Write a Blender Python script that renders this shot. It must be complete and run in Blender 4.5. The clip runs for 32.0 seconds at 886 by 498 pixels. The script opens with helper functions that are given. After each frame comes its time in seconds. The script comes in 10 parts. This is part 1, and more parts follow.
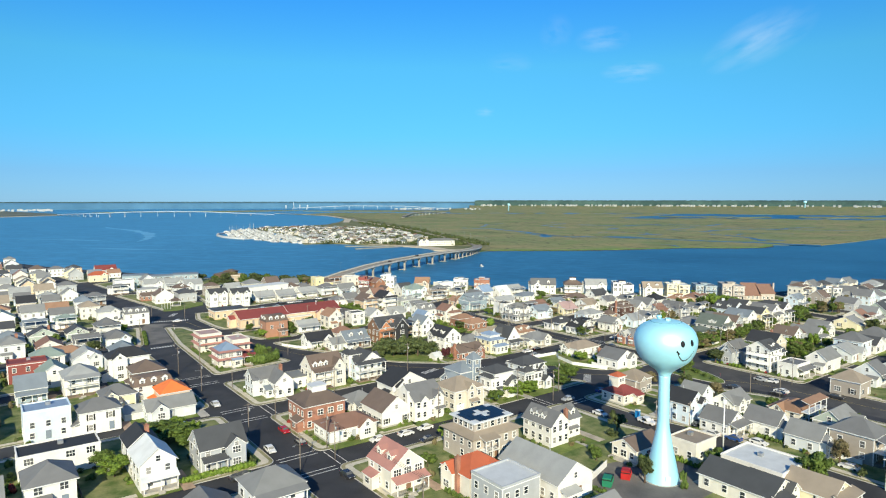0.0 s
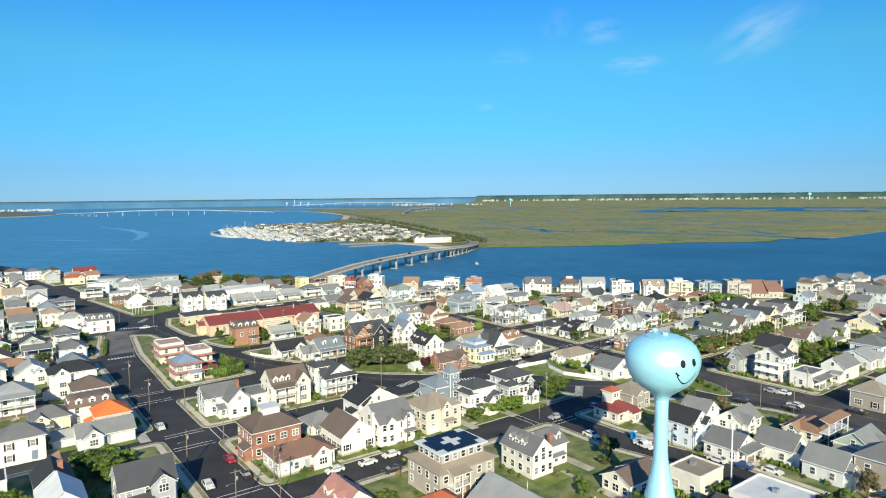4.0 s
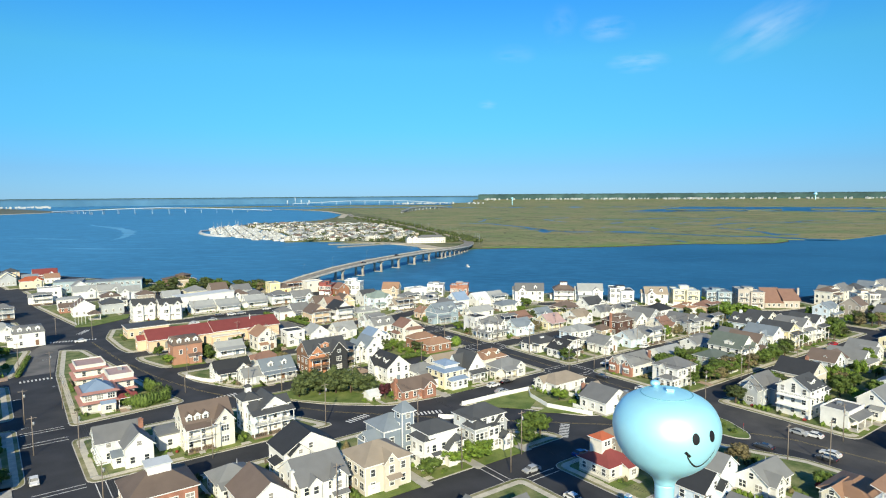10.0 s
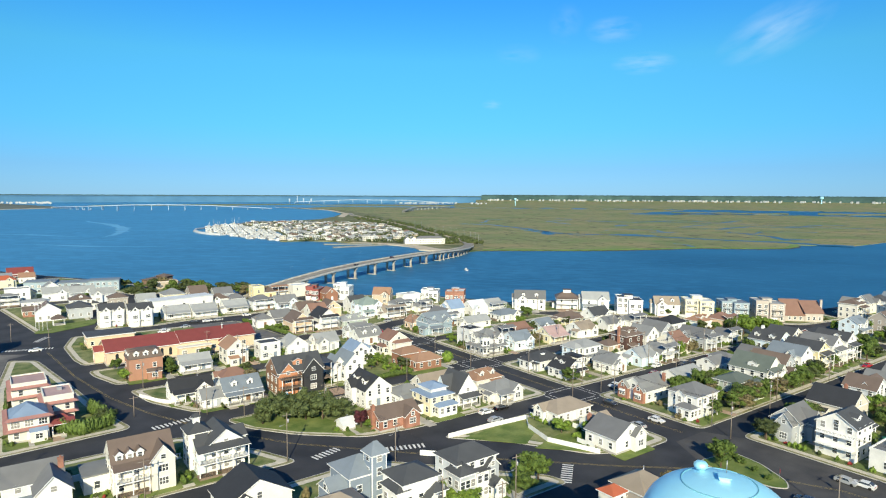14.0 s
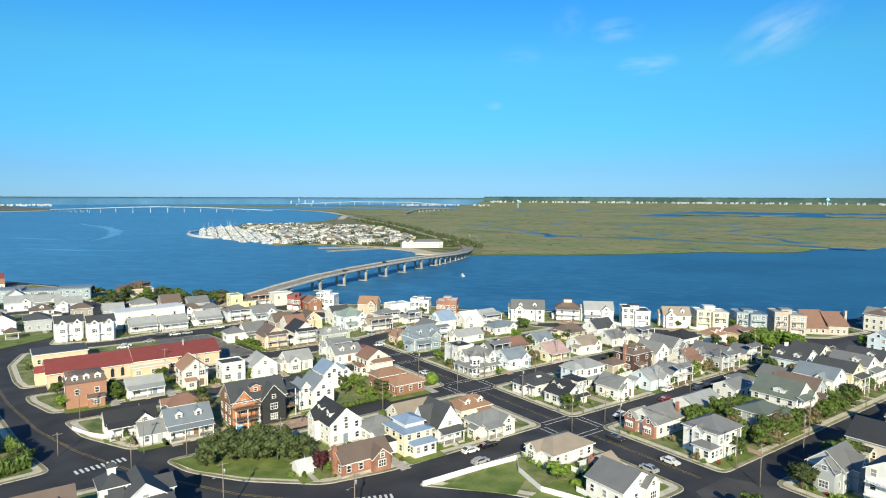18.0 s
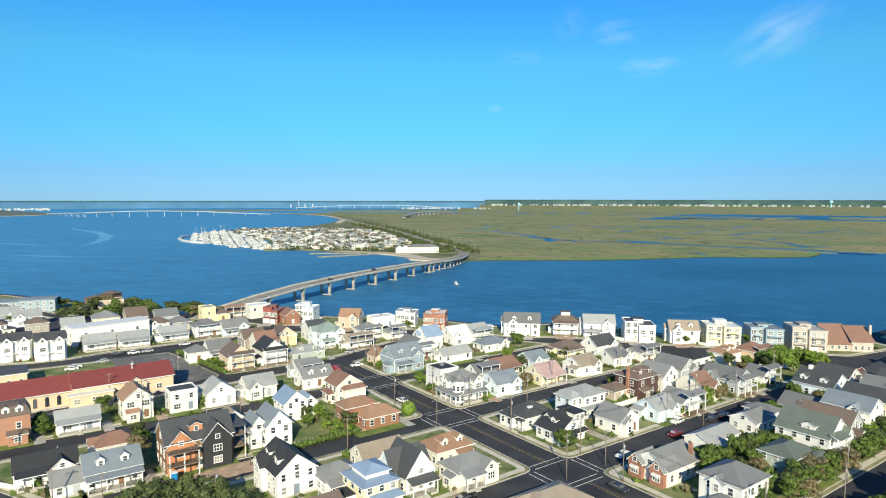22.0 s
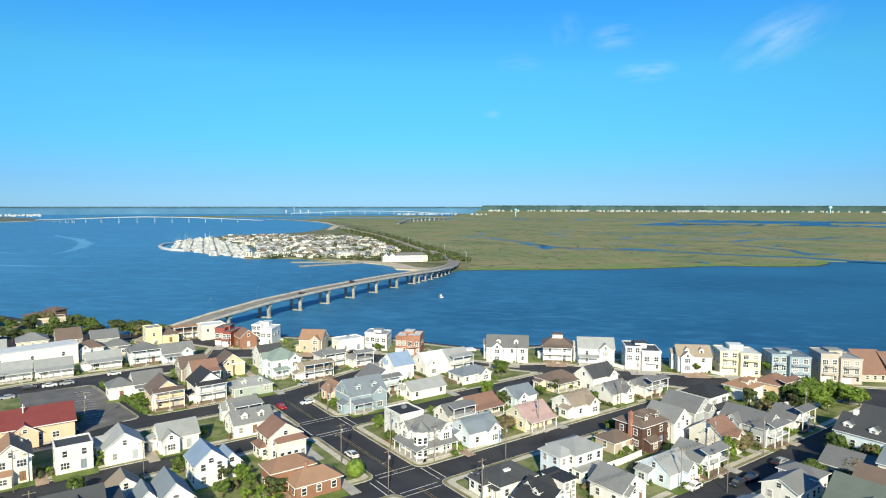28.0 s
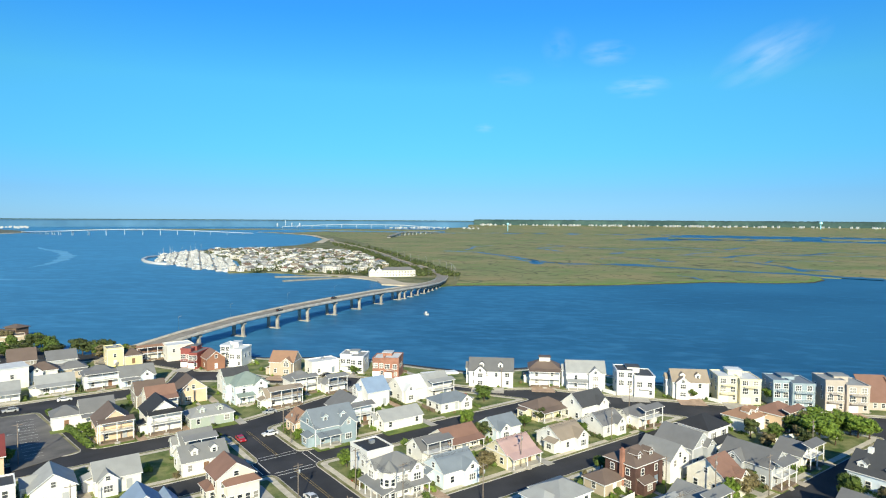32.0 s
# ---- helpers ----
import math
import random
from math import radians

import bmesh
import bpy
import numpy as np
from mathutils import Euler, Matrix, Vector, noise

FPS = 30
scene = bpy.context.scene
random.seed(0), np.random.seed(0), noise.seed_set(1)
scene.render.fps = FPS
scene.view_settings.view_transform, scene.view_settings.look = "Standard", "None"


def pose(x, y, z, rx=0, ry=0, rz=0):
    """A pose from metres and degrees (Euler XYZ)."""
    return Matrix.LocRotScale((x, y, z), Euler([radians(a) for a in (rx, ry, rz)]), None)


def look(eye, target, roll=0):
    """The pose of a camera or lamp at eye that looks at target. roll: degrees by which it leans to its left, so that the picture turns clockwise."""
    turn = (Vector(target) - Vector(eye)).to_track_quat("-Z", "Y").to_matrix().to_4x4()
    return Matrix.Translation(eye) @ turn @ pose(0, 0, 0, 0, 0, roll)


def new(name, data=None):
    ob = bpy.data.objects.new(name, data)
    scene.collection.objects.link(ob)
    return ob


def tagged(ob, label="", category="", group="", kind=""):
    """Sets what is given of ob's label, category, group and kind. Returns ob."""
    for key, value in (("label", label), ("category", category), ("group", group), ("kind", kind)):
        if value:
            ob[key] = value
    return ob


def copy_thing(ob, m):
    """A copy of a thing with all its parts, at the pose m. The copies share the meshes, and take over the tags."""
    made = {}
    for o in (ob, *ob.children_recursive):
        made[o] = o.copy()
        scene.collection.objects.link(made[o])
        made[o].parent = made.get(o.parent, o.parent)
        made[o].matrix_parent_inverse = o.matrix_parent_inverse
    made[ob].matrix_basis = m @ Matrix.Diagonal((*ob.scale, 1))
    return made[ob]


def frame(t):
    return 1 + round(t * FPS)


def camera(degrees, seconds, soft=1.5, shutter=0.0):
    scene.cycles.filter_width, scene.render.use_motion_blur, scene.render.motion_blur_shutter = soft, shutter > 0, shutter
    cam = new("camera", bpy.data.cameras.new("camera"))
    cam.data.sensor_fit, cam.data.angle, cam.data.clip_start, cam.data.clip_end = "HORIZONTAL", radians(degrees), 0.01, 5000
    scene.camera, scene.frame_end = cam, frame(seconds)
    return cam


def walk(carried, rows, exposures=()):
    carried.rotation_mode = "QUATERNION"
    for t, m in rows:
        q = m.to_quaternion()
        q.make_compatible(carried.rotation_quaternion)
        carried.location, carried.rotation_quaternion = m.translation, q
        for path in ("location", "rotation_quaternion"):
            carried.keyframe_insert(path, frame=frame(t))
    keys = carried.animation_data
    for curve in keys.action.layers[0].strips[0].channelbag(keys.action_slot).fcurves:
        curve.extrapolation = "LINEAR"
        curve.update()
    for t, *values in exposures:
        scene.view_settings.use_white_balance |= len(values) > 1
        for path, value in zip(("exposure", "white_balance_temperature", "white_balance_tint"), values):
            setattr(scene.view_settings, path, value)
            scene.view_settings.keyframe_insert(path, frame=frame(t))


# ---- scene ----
cam = camera(70, 32.0, soft=1.12)
PATH = [
    (0, (0.00, -0.00, 64.46), (59.89, 79.71, 56.71), 0.01),
    (0.5, (2.48, 1.56, 64.41), (62.31, 81.30, 56.51), -0.09),
    (1, (4.96, 3.12, 64.37), (64.73, 82.89, 56.36), -0.22),
    (1.5, (7.47, 4.67, 64.33), (67.18, 84.47, 56.24), -0.31),
    (2, (10.02, 6.19, 64.30), (69.66, 86.04, 56.13), -0.39),
    (2.5, (12.61, 7.69, 64.28), (72.20, 87.57, 56.04), -0.45),
    (3, (15.23, 9.17, 64.27), (74.78, 89.08, 55.95), -0.48),
    (3.5, (17.90, 10.65, 64.26), (77.41, 90.58, 55.88), -0.54),
    (5.5, (28.81, 16.78, 64.21), (88.12, 96.84, 55.67), -0.66),
    (6, (31.58, 18.42, 64.18), (90.87, 98.50, 55.62), -0.65),
    (6.5, (34.36, 20.13, 64.13), (93.61, 100.22, 55.58), -0.66),
    (7, (37.12, 21.91, 64.07), (96.34, 102.04, 55.56), -0.70),
    (7.5, (39.86, 23.75, 64.00), (99.03, 103.92, 55.49), -0.69),
    (8, (42.55, 25.67, 63.93), (101.68, 105.86, 55.38), -0.64),
    (8.5, (45.19, 27.66, 63.86), (104.29, 107.87, 55.30), -0.60),
    (9, (47.75, 29.72, 63.80), (106.83, 109.94, 55.24), -0.54),
    (9.5, (50.23, 31.85, 63.74), (109.28, 112.09, 55.15), -0.46),
    (10, (52.63, 34.04, 63.70), (111.66, 114.30, 55.07), -0.40),
    (10.5, (54.99, 36.27, 63.66), (113.99, 116.55, 55.00), -0.26),
    (11, (57.31, 38.55, 63.63), (116.29, 118.84, 54.93), -0.12),
    (11.5, (59.62, 40.85, 63.60), (118.58, 121.15, 54.86), -0.01),
    (12, (61.93, 43.17, 63.57), (120.84, 123.50, 54.84), 0.08),
    (12.5, (64.26, 45.49, 63.55), (123.12, 125.86, 54.83), 0.16),
    (13, (66.63, 47.81, 63.53), (125.44, 128.22, 54.84), 0.21),
    (13.5, (69.07, 50.10, 63.50), (127.80, 130.57, 54.84), 0.26),
    (14, (71.55, 52.38, 63.48), (130.23, 132.90, 54.85), 0.28),
    (14.5, (74.08, 54.64, 63.46), (132.70, 135.21, 54.89), 0.29),
    (16.5, (84.53, 63.50, 63.40), (142.91, 144.25, 54.91), 0.25),
    (17, (87.19, 65.67, 63.40), (145.55, 146.44, 54.96), 0.29),
    (17.5, (89.85, 67.83, 63.41), (148.15, 148.64, 55.05), 0.24),
    (18, (92.51, 69.96, 63.43), (150.77, 150.81, 55.09), 0.22),
    (18.5, (95.15, 72.08, 63.46), (153.39, 152.95, 55.15), 0.22),
    (19, (97.77, 74.19, 63.50), (156.00, 155.07, 55.27), 0.22),
    (19.5, (100.38, 76.28, 63.56), (158.58, 157.18, 55.37), 0.19),
    (20, (102.96, 78.36, 63.62), (161.15, 159.28, 55.46), 0.17),
    (20.5, (105.53, 80.44, 63.69), (163.68, 161.40, 55.57), 0.12),
    (21, (108.10, 82.53, 63.76), (166.21, 163.52, 55.71), 0.08),
    (21.5, (110.67, 84.63, 63.84), (168.77, 165.63, 55.89), 0.08),
    (22, (113.26, 86.75, 63.91), (171.33, 167.78, 56.06), 0.07),
    (22.5, (115.86, 88.89, 63.97), (173.92, 169.94, 56.19), 0.04),
    (23, (118.49, 91.07, 64.02), (176.58, 172.10, 56.29), 0.04),
    (23.5, (121.15, 93.29, 64.06), (179.25, 174.31, 56.43), 0.04),
    (24, (123.82, 95.52, 64.09), (181.93, 176.55, 56.56), 0.04),
    (24.5, (126.49, 97.76, 64.11), (184.61, 178.80, 56.66), 0.02),
    (25, (129.14, 99.99, 64.11), (187.25, 181.04, 56.76), 0.02),
    (25.5, (131.75, 102.17, 64.12), (189.88, 183.21, 56.80), 0.03),
    (27.5, (141.40, 110.19, 64.09), (199.68, 191.15, 57.06), 0.01),
    (28, (143.53, 111.91, 64.08), (201.89, 192.81, 57.13), 0.06),
    (28.5, (145.52, 113.49, 64.08), (203.97, 194.33, 57.21), 0.05),
    (29, (147.37, 114.94, 64.08), (205.92, 195.72, 57.33), 0.07),
    (29.5, (149.10, 116.27, 64.08), (207.77, 196.98, 57.52), 0.13),
    (30, (150.75, 117.51, 64.09), (209.53, 198.16, 57.83), 0.16),
    (30.5, (152.31, 118.68, 64.10), (211.24, 199.26, 58.26), 0.20),
    (31, (153.82, 119.79, 64.11), (212.91, 200.28, 58.68), 0.30),
    (31.5, (155.29, 120.86, 64.12), (214.53, 201.27, 59.05), 0.34),
    (32, (156.75, 121.91, 64.13), (216.12, 202.24, 59.35), 0.35),
]
walk(cam, [(t, look(eye, target, roll)) for t, eye, target, roll in PATH], [(0.0, 0.37), (9.0, 0.40), (18.0, 0.43), (32.0, 0.465)])
# ---- end of path ----

# ---------------------------------------------------------------- light
SHADOW_AZIMUTH, SUN_HEIGHT = radians(56), radians(26)
world = bpy.data.worlds.new("sky")
scene.world = world
world.use_nodes = True
wn, wl = world.node_tree.nodes, world.node_tree.links
sky = wn.new("ShaderNodeTexSky")
sky.sky_type, sky.sun_disc = "NISHITA", False
sky.sun_elevation = SUN_HEIGHT
sky.sun_rotation = radians(90) - (SHADOW_AZIMUTH + math.pi)
sky.air_density, sky.dust_density, sky.ozone_density = 1.0, 0.0, 3.0
tone, tints, heights, split = wn.new("ShaderNodeMix"), wn.new("ShaderNodeValToRGB"), wn.new("ShaderNodeTexCoord"), wn.new("ShaderNodeSeparateXYZ")
tone.data_type, tone.blend_type = "RGBA", "MULTIPLY"
tone.inputs["Factor"].default_value = 1.0
stops = tints.color_ramp.elements
stops[0].color, stops[1].color = (0.20, 0.44, 0.94, 1), (0.36, 0.56, 0.72, 1)
for at, colour in ((0.04, (0.21, 0.45, 0.84, 1)), (0.10, (0.20, 0.60, 0.88, 1)), (0.20, (0.25, 0.80, 0.94, 1)), (0.30, (0.17, 0.76, 1.22, 1)), (0.45, (0.19, 0.78, 1.30, 1))):
    stops.new(at).color = colour
wl.new(heights.outputs["Generated"], split.inputs[0])
wl.new(split.outputs["Z"], tints.inputs[0])
wl.new(tints.outputs[0], tone.inputs["B"])
wl.new(sky.outputs[0], tone.inputs["A"])
wl.new(tone.outputs["Result"], wn["Background"].inputs[0])
wn["Background"].inputs[1].default_value = 0.105
sun = new("sun", bpy.data.lights.new("sun", "SUN"))
sun.data.energy, sun.data.angle, sun.data.color = 5.0, radians(0.5), (1.0, 0.92, 0.66)
sun.matrix_world = look((0, 0, 300), (300 * math.cos(SHADOW_AZIMUTH), 300 * math.sin(SHADOW_AZIMUTH), 300 - 300 * math.tan(SUN_HEIGHT)))


# ---------------------------------------------------------------- materials
def mat(name, base, rough=0.8, var=0.15, size=3.0, fine=0.25, bump=0.0, metal=0.0, tint=None, rand=0.0, spec=0.4):
    """A surface with patches `size` metres wide, a grain `fine` metres wide, and relief."""
    m = bpy.data.materials.new(name)
    m.use_nodes = True
    n, l = m.node_tree.nodes, m.node_tree.links
    b = n["Principled BSDF"]
    geo = n.new("ShaderNodeNewGeometry")
    big, small = n.new("ShaderNodeTexNoise"), n.new("ShaderNodeTexNoise")
    big.inputs["Scale"].default_value, small.inputs["Scale"].default_value = 1 / size, 1 / fine
    big.inputs["Detail"].default_value, small.inputs["Detail"].default_value = 4, 2
    l.new(geo.outputs["Position"], big.inputs["Vector"])
    l.new(geo.outputs["Position"], small.inputs["Vector"])
    ramp = n.new("ShaderNodeValToRGB")
    dark = tuple(c * (1 - var) for c in base)
    light = tint if tint else tuple(min(1, c * (1 + var)) for c in base)
    ramp.color_ramp.elements[0].position, ramp.color_ramp.elements[1].position = 0.32, 0.68
    ramp.color_ramp.elements[0].color, ramp.color_ramp.elements[1].color = (*dark, 1), (*light, 1)
    l.new(big.outputs["Fac"], ramp.inputs[0])
    grain = n.new("ShaderNodeHueSaturation")
    mul = n.new("ShaderNodeMapRange")
    mul.inputs["To Min"].default_value, mul.inputs["To Max"].default_value = 1 - var, 1 + var
    l.new(small.outputs["Fac"], mul.inputs["Value"])
    value = mul.outputs[0]
    if rand:
        info, r2, prod = n.new("ShaderNodeObjectInfo"), n.new("ShaderNodeMapRange"), n.new("ShaderNodeMath")
        r2.inputs["To Min"].default_value, r2.inputs["To Max"].default_value = 1 - rand, 1 + rand
        l.new(info.outputs["Random"], r2.inputs["Value"])
        prod.operation = "MULTIPLY"
        l.new(value, prod.inputs[0])
        l.new(r2.outputs[0], prod.inputs[1])
        value = prod.outputs[0]
    l.new(value, grain.inputs["Value"])
    l.new(ramp.outputs[0], grain.inputs["Color"])
    l.new(grain.outputs[0], b.inputs["Base Color"])
    b.inputs["Roughness"].default_value, b.inputs["Metallic"].default_value = rough, metal
    b.inputs["Specular IOR Level"].default_value = spec
    if bump:
        bp = n.new("ShaderNodeBump")
        bp.inputs["Strength"].default_value, bp.inputs["Distance"].default_value = bump, fine * 0.5
        l.new(small.outputs["Fac"], bp.inputs["Height"])
        l.new(bp.outputs[0], b.inputs["Normal"])
    return m


def banded(m, step, strength, axis=2):
    """Adds courses of the given height to a material's relief and a thin dark line between them."""
    n, l = m.node_tree.nodes, m.node_tree.links
    b = n["Principled BSDF"]
    geo, sep = n.new("ShaderNodeNewGeometry"), n.new("ShaderNodeSeparateXYZ")
    l.new(geo.outputs["Position"], sep.inputs[0])
    div, fr = n.new("ShaderNodeMath"), n.new("ShaderNodeMath")
    div.operation, fr.operation = "DIVIDE", "FRACT"
    div.inputs[1].default_value = step
    l.new(sep.outputs[axis], div.inputs[0])
    l.new(div.outputs[0], fr.inputs[0])
    bp = n.new("ShaderNodeBump")
    bp.inputs["Strength"].default_value, bp.inputs["Distance"].default_value = strength, 0.03
    l.new(fr.outputs[0], bp.inputs["Height"])
    l.new(bp.outputs[0], b.inputs["Normal"])
    return m


WALL, ROOF = {}, {}
for key, col in dict(
    white=(0.76, 0.75, 0.715), cream=(0.74, 0.70, 0.61), ivory=(0.73, 0.695, 0.615), pale=(0.64, 0.67, 0.69), grey=(0.42, 0.44, 0.46), slate=(0.22, 0.27, 0.33),
    blue=(0.30, 0.38, 0.43), ice=(0.62, 0.71, 0.78), aqua=(0.32, 0.68, 0.68), yellow=(0.76, 0.66, 0.38), butter=(0.76, 0.69, 0.48), beige=(0.62, 0.57, 0.49), tan=(0.50, 0.42, 0.32),
    peach=(0.70, 0.52, 0.36), orange=(0.52, 0.23, 0.12), salmon=(0.72, 0.42, 0.34), brown=(0.23, 0.13, 0.08), black=(0.035, 0.037, 0.04), rust=(0.30, 0.15, 0.095), crimson=(0.27, 0.075, 0.065), clay=(0.40, 0.21, 0.14), sage=(0.42, 0.48, 0.42), taupe=(0.36, 0.32, 0.28), mushroom=(0.46, 0.41, 0.36),
).items():
    WALL[key] = banded(mat("siding_" + key, col, 0.65, 0.07, 2.5, 0.4, rand=0.05), 0.22, 0.25)
WALL["brick"] = banded(mat("red_brick", (0.34, 0.165, 0.115), 0.85, 0.22, 1.6, 0.18, rand=0.05), 0.08, 0.3)
WALL["darkbrick"] = banded(mat("dark_brick", (0.10, 0.055, 0.045), 0.85, 0.2, 1.6, 0.18), 0.08, 0.3)
for key, col in dict(
    grey=(0.165, 0.168, 0.172), light=(0.215, 0.22, 0.22), pale=(0.31, 0.32, 0.318), dark=(0.07, 0.074, 0.08), black=(0.035, 0.037, 0.042), brown=(0.15, 0.112, 0.092), tan=(0.30, 0.25, 0.195), rust=(0.235, 0.135, 0.10),
    red=(0.23, 0.055, 0.05), terracotta=(0.43, 0.115, 0.055), orange=(0.80, 0.20, 0.055), blue=(0.22, 0.30, 0.42), bluegrey=(0.195, 0.23, 0.265), green=(0.24, 0.30, 0.27), moss=(0.125, 0.15, 0.13), pink=(0.45, 0.31, 0.29), white=(0.62, 0.64, 0.65), salmon=(0.40, 0.20, 0.17), copper=(0.31, 0.185, 0.12),
).items():
    ROOF[key] = mat("shingle_" + key, col, 0.75, 0.07, 2.6, 0.14, bump=0.3, rand=0.09)
ASPHALT = mat("asphalt", (0.032, 0.034, 0.040), 0.85, 0.22, 9, 0.3, bump=0.15, tint=(0.050, 0.051, 0.057))
OLD_ASPHALT = mat("worn_asphalt", (0.13, 0.128, 0.125), 0.9, 0.2, 7, 0.3, bump=0.15, tint=(0.185, 0.175, 0.165))
BOULEVARD_ASPHALT = mat("boulevard_asphalt", (0.058, 0.058, 0.062), 0.9, 0.2, 7, 0.3, bump=0.15, tint=(0.085, 0.082, 0.08))
CONCRETE = mat("concrete", (0.42, 0.40, 0.36), 0.85, 0.14, 2.2, 0.3, bump=0.1, tint=(0.50, 0.47, 0.42))
WALKWAY = mat("sunlit_walk_concrete", (0.56, 0.515, 0.42), 0.85, 0.14, 1.6, 0.2)
KERB = mat("kerb_stone", (0.50, 0.48, 0.44), 0.8, 0.12, 2, 0.2)
LAWN = mat("grass", (0.105, 0.175, 0.03), 0.95, 0.24, 5, 0.35, bump=0.4, tint=(0.20, 0.24, 0.065))
YARD = mat("yard_ground", (0.095, 0.165, 0.035), 0.95, 0.28, 4.5, 0.4, bump=0.4, tint=(0.26, 0.26, 0.115))
VERGE = mat("verge_grass", (0.17, 0.19, 0.06), 0.95, 0.25, 4, 0.3, bump=0.4, tint=(0.36, 0.32, 0.20))
GRAVEL = mat("gravel", (0.42, 0.37, 0.30), 0.95, 0.2, 3, 0.2, bump=0.4)
PAVER = mat("clay_pavers", (0.42, 0.30, 0.22), 0.9, 0.2, 2, 0.25, bump=0.2)
SAND = mat("sand", (0.50, 0.43, 0.32), 0.95, 0.12, 12, 0.6, bump=0.2)
TIMBER = mat("weathered_timber", (0.20, 0.15, 0.11), 0.9, 0.25, 1.2, 0.15, bump=0.3)
POLE_WOOD = mat("pole_timber", (0.24, 0.20, 0.165), 0.9, 0.2, 1.0, 0.1, bump=0.3)
TRIM = mat("white_trim", (0.80, 0.80, 0.78), 0.5, 0.04, 1.5, 0.2)
DARK = mat("dark_metal", (0.03, 0.03, 0.033), 0.5, 0.1, 1, 0.1, metal=0.3)
STEEL = mat("galvanised_steel", (0.42, 0.43, 0.44), 0.45, 0.1, 1, 0.1, metal=0.6)
PAINT_WHITE = mat("road_paint_white", (0.68, 0.67, 0.63), 0.7, 0.12, 1.0, 0.15)
PAINT_YELLOW = mat("road_paint_yellow", (0.36, 0.27, 0.09), 0.7, 0.12, 1.0, 0.15)
TOWER_BLUE = mat("pale_blue_gloss_paint", (0.35, 0.75, 0.90), 0.46, 0.04, 5, 0.8, spec=1.0)
gloss = TOWER_BLUE.node_tree.nodes["Principled BSDF"]
gloss.inputs["Coat Weight"].default_value, gloss.inputs["Coat Roughness"].default_value, gloss.inputs["Coat IOR"].default_value = 1.0, 0.5, 2.0
BLACK_PAINT = mat("black_paint", (0.012, 0.012, 0.014), 0.5, 0.05, 1, 0.2)
CHIMNEY = WALL["brick"]
LEAF = {k: mat("leaves_" + k, c, 0.75, 0.35, 0.9, 0.25, tint=t, rand=0.15) for k, c, t in (
    ("green", (0.06, 0.11, 0.018), (0.13, 0.19, 0.035)), ("bright", (0.09, 0.17, 0.02), (0.20, 0.29, 0.04)), ("dark", (0.038, 0.062, 0.018), (0.10, 0.125, 0.038)),
    ("pine", (0.05, 0.08, 0.026), (0.12, 0.15, 0.05)), ("dry", (0.12, 0.105, 0.045), (0.24, 0.20, 0.10)), ("purple", (0.05, 0.012, 0.018), (0.10, 0.022, 0.03)), ("red", (0.22, 0.025, 0.02), (0.36, 0.05, 0.04)))}
BARK = mat("bark", (0.12, 0.085, 0.06), 0.95, 0.25, 0.8, 0.1, bump=0.4)


def glass_mat(name, base, rough):
    m = bpy.data.materials.new(name)
    m.use_nodes = True
    b = m.node_tree.nodes["Principled BSDF"]
    b.inputs["Base Color"].default_value, b.inputs["Roughness"].default_value = (*base, 1), rough
    b.inputs["Specular IOR Level"].default_value = 0.8
    return m


GLASS = glass_mat("window_glass", (0.035, 0.045, 0.055), 0.08)
gn, gl = GLASS.node_tree.nodes, GLASS.node_tree.links
info, pick = gn.new("ShaderNodeObjectInfo"), gn.new("ShaderNodeValToRGB")
pick.color_ramp.interpolation = "CONSTANT"
pick.color_ramp.elements[0].color, pick.color_ramp.elements[1].color = (0.03, 0.038, 0.047, 1), (0.30, 0.29, 0.27, 1)
pick.color_ramp.elements[1].position = 0.82
for at, colour in ((0.35, (0.06, 0.068, 0.078, 1)), (0.6, (0.11, 0.115, 0.12, 1))):
    pick.color_ramp.elements.new(at).color = colour
gl.new(info.outputs["Random"], pick.inputs[0])
gl.new(pick.outputs[0], gn["Principled BSDF"].inputs["Base Color"])
PANEL = glass_mat("solar_cells", (0.006, 0.008, 0.014), 0.4)


# ---------------------------------------------------------------- building blocks
def part(name, bm, material, parent, label="", m=None):
    """Links a bmesh as one mesh object under a thing or under a part."""
    me = bpy.data.meshes.new(name)
    bm.to_mesh(me)
    bm.free()
    for one in material if isinstance(material, (list, tuple)) else (material,):
        me.materials.append(one)
    ob = new(name, me)
    if parent is not None:
        ob.parent = parent
    if m is not None:
        ob.matrix_basis = m
    if label:
        ob["label"] = label
    return ob


def share(name, me, parent, m, label=""):
    ob = new(name, me)
    ob.parent = parent
    ob.matrix_basis = m
    if label:
        ob["label"] = label
    return ob


def thing(name, m, label, category, group="", kind=""):
    e = new(name)
    e.empty_display_size = 0.5
    e.matrix_basis = m
    return tagged(e, label, category, group, kind)


def box(bm, x0, x1, y0, y1, z0, z1, mi=0):
    v = [bm.verts.new(c) for c in ((x0, y0, z0), (x1, y0, z0), (x1, y1, z0), (x0, y1, z0), (x0, y0, z1), (x1, y0, z1), (x1, y1, z1), (x0, y1, z1))]
    for f in ((3, 2, 1, 0), (4, 5, 6, 7), (0, 1, 5, 4), (1, 2, 6, 5), (2, 3, 7, 6), (3, 0, 4, 7)):
        bm.faces.new([v[i] for i in f]).material_index = mi
    return v


def boxed(*a):
    bm = bmesh.new()
    box(bm, *a)
    return bm


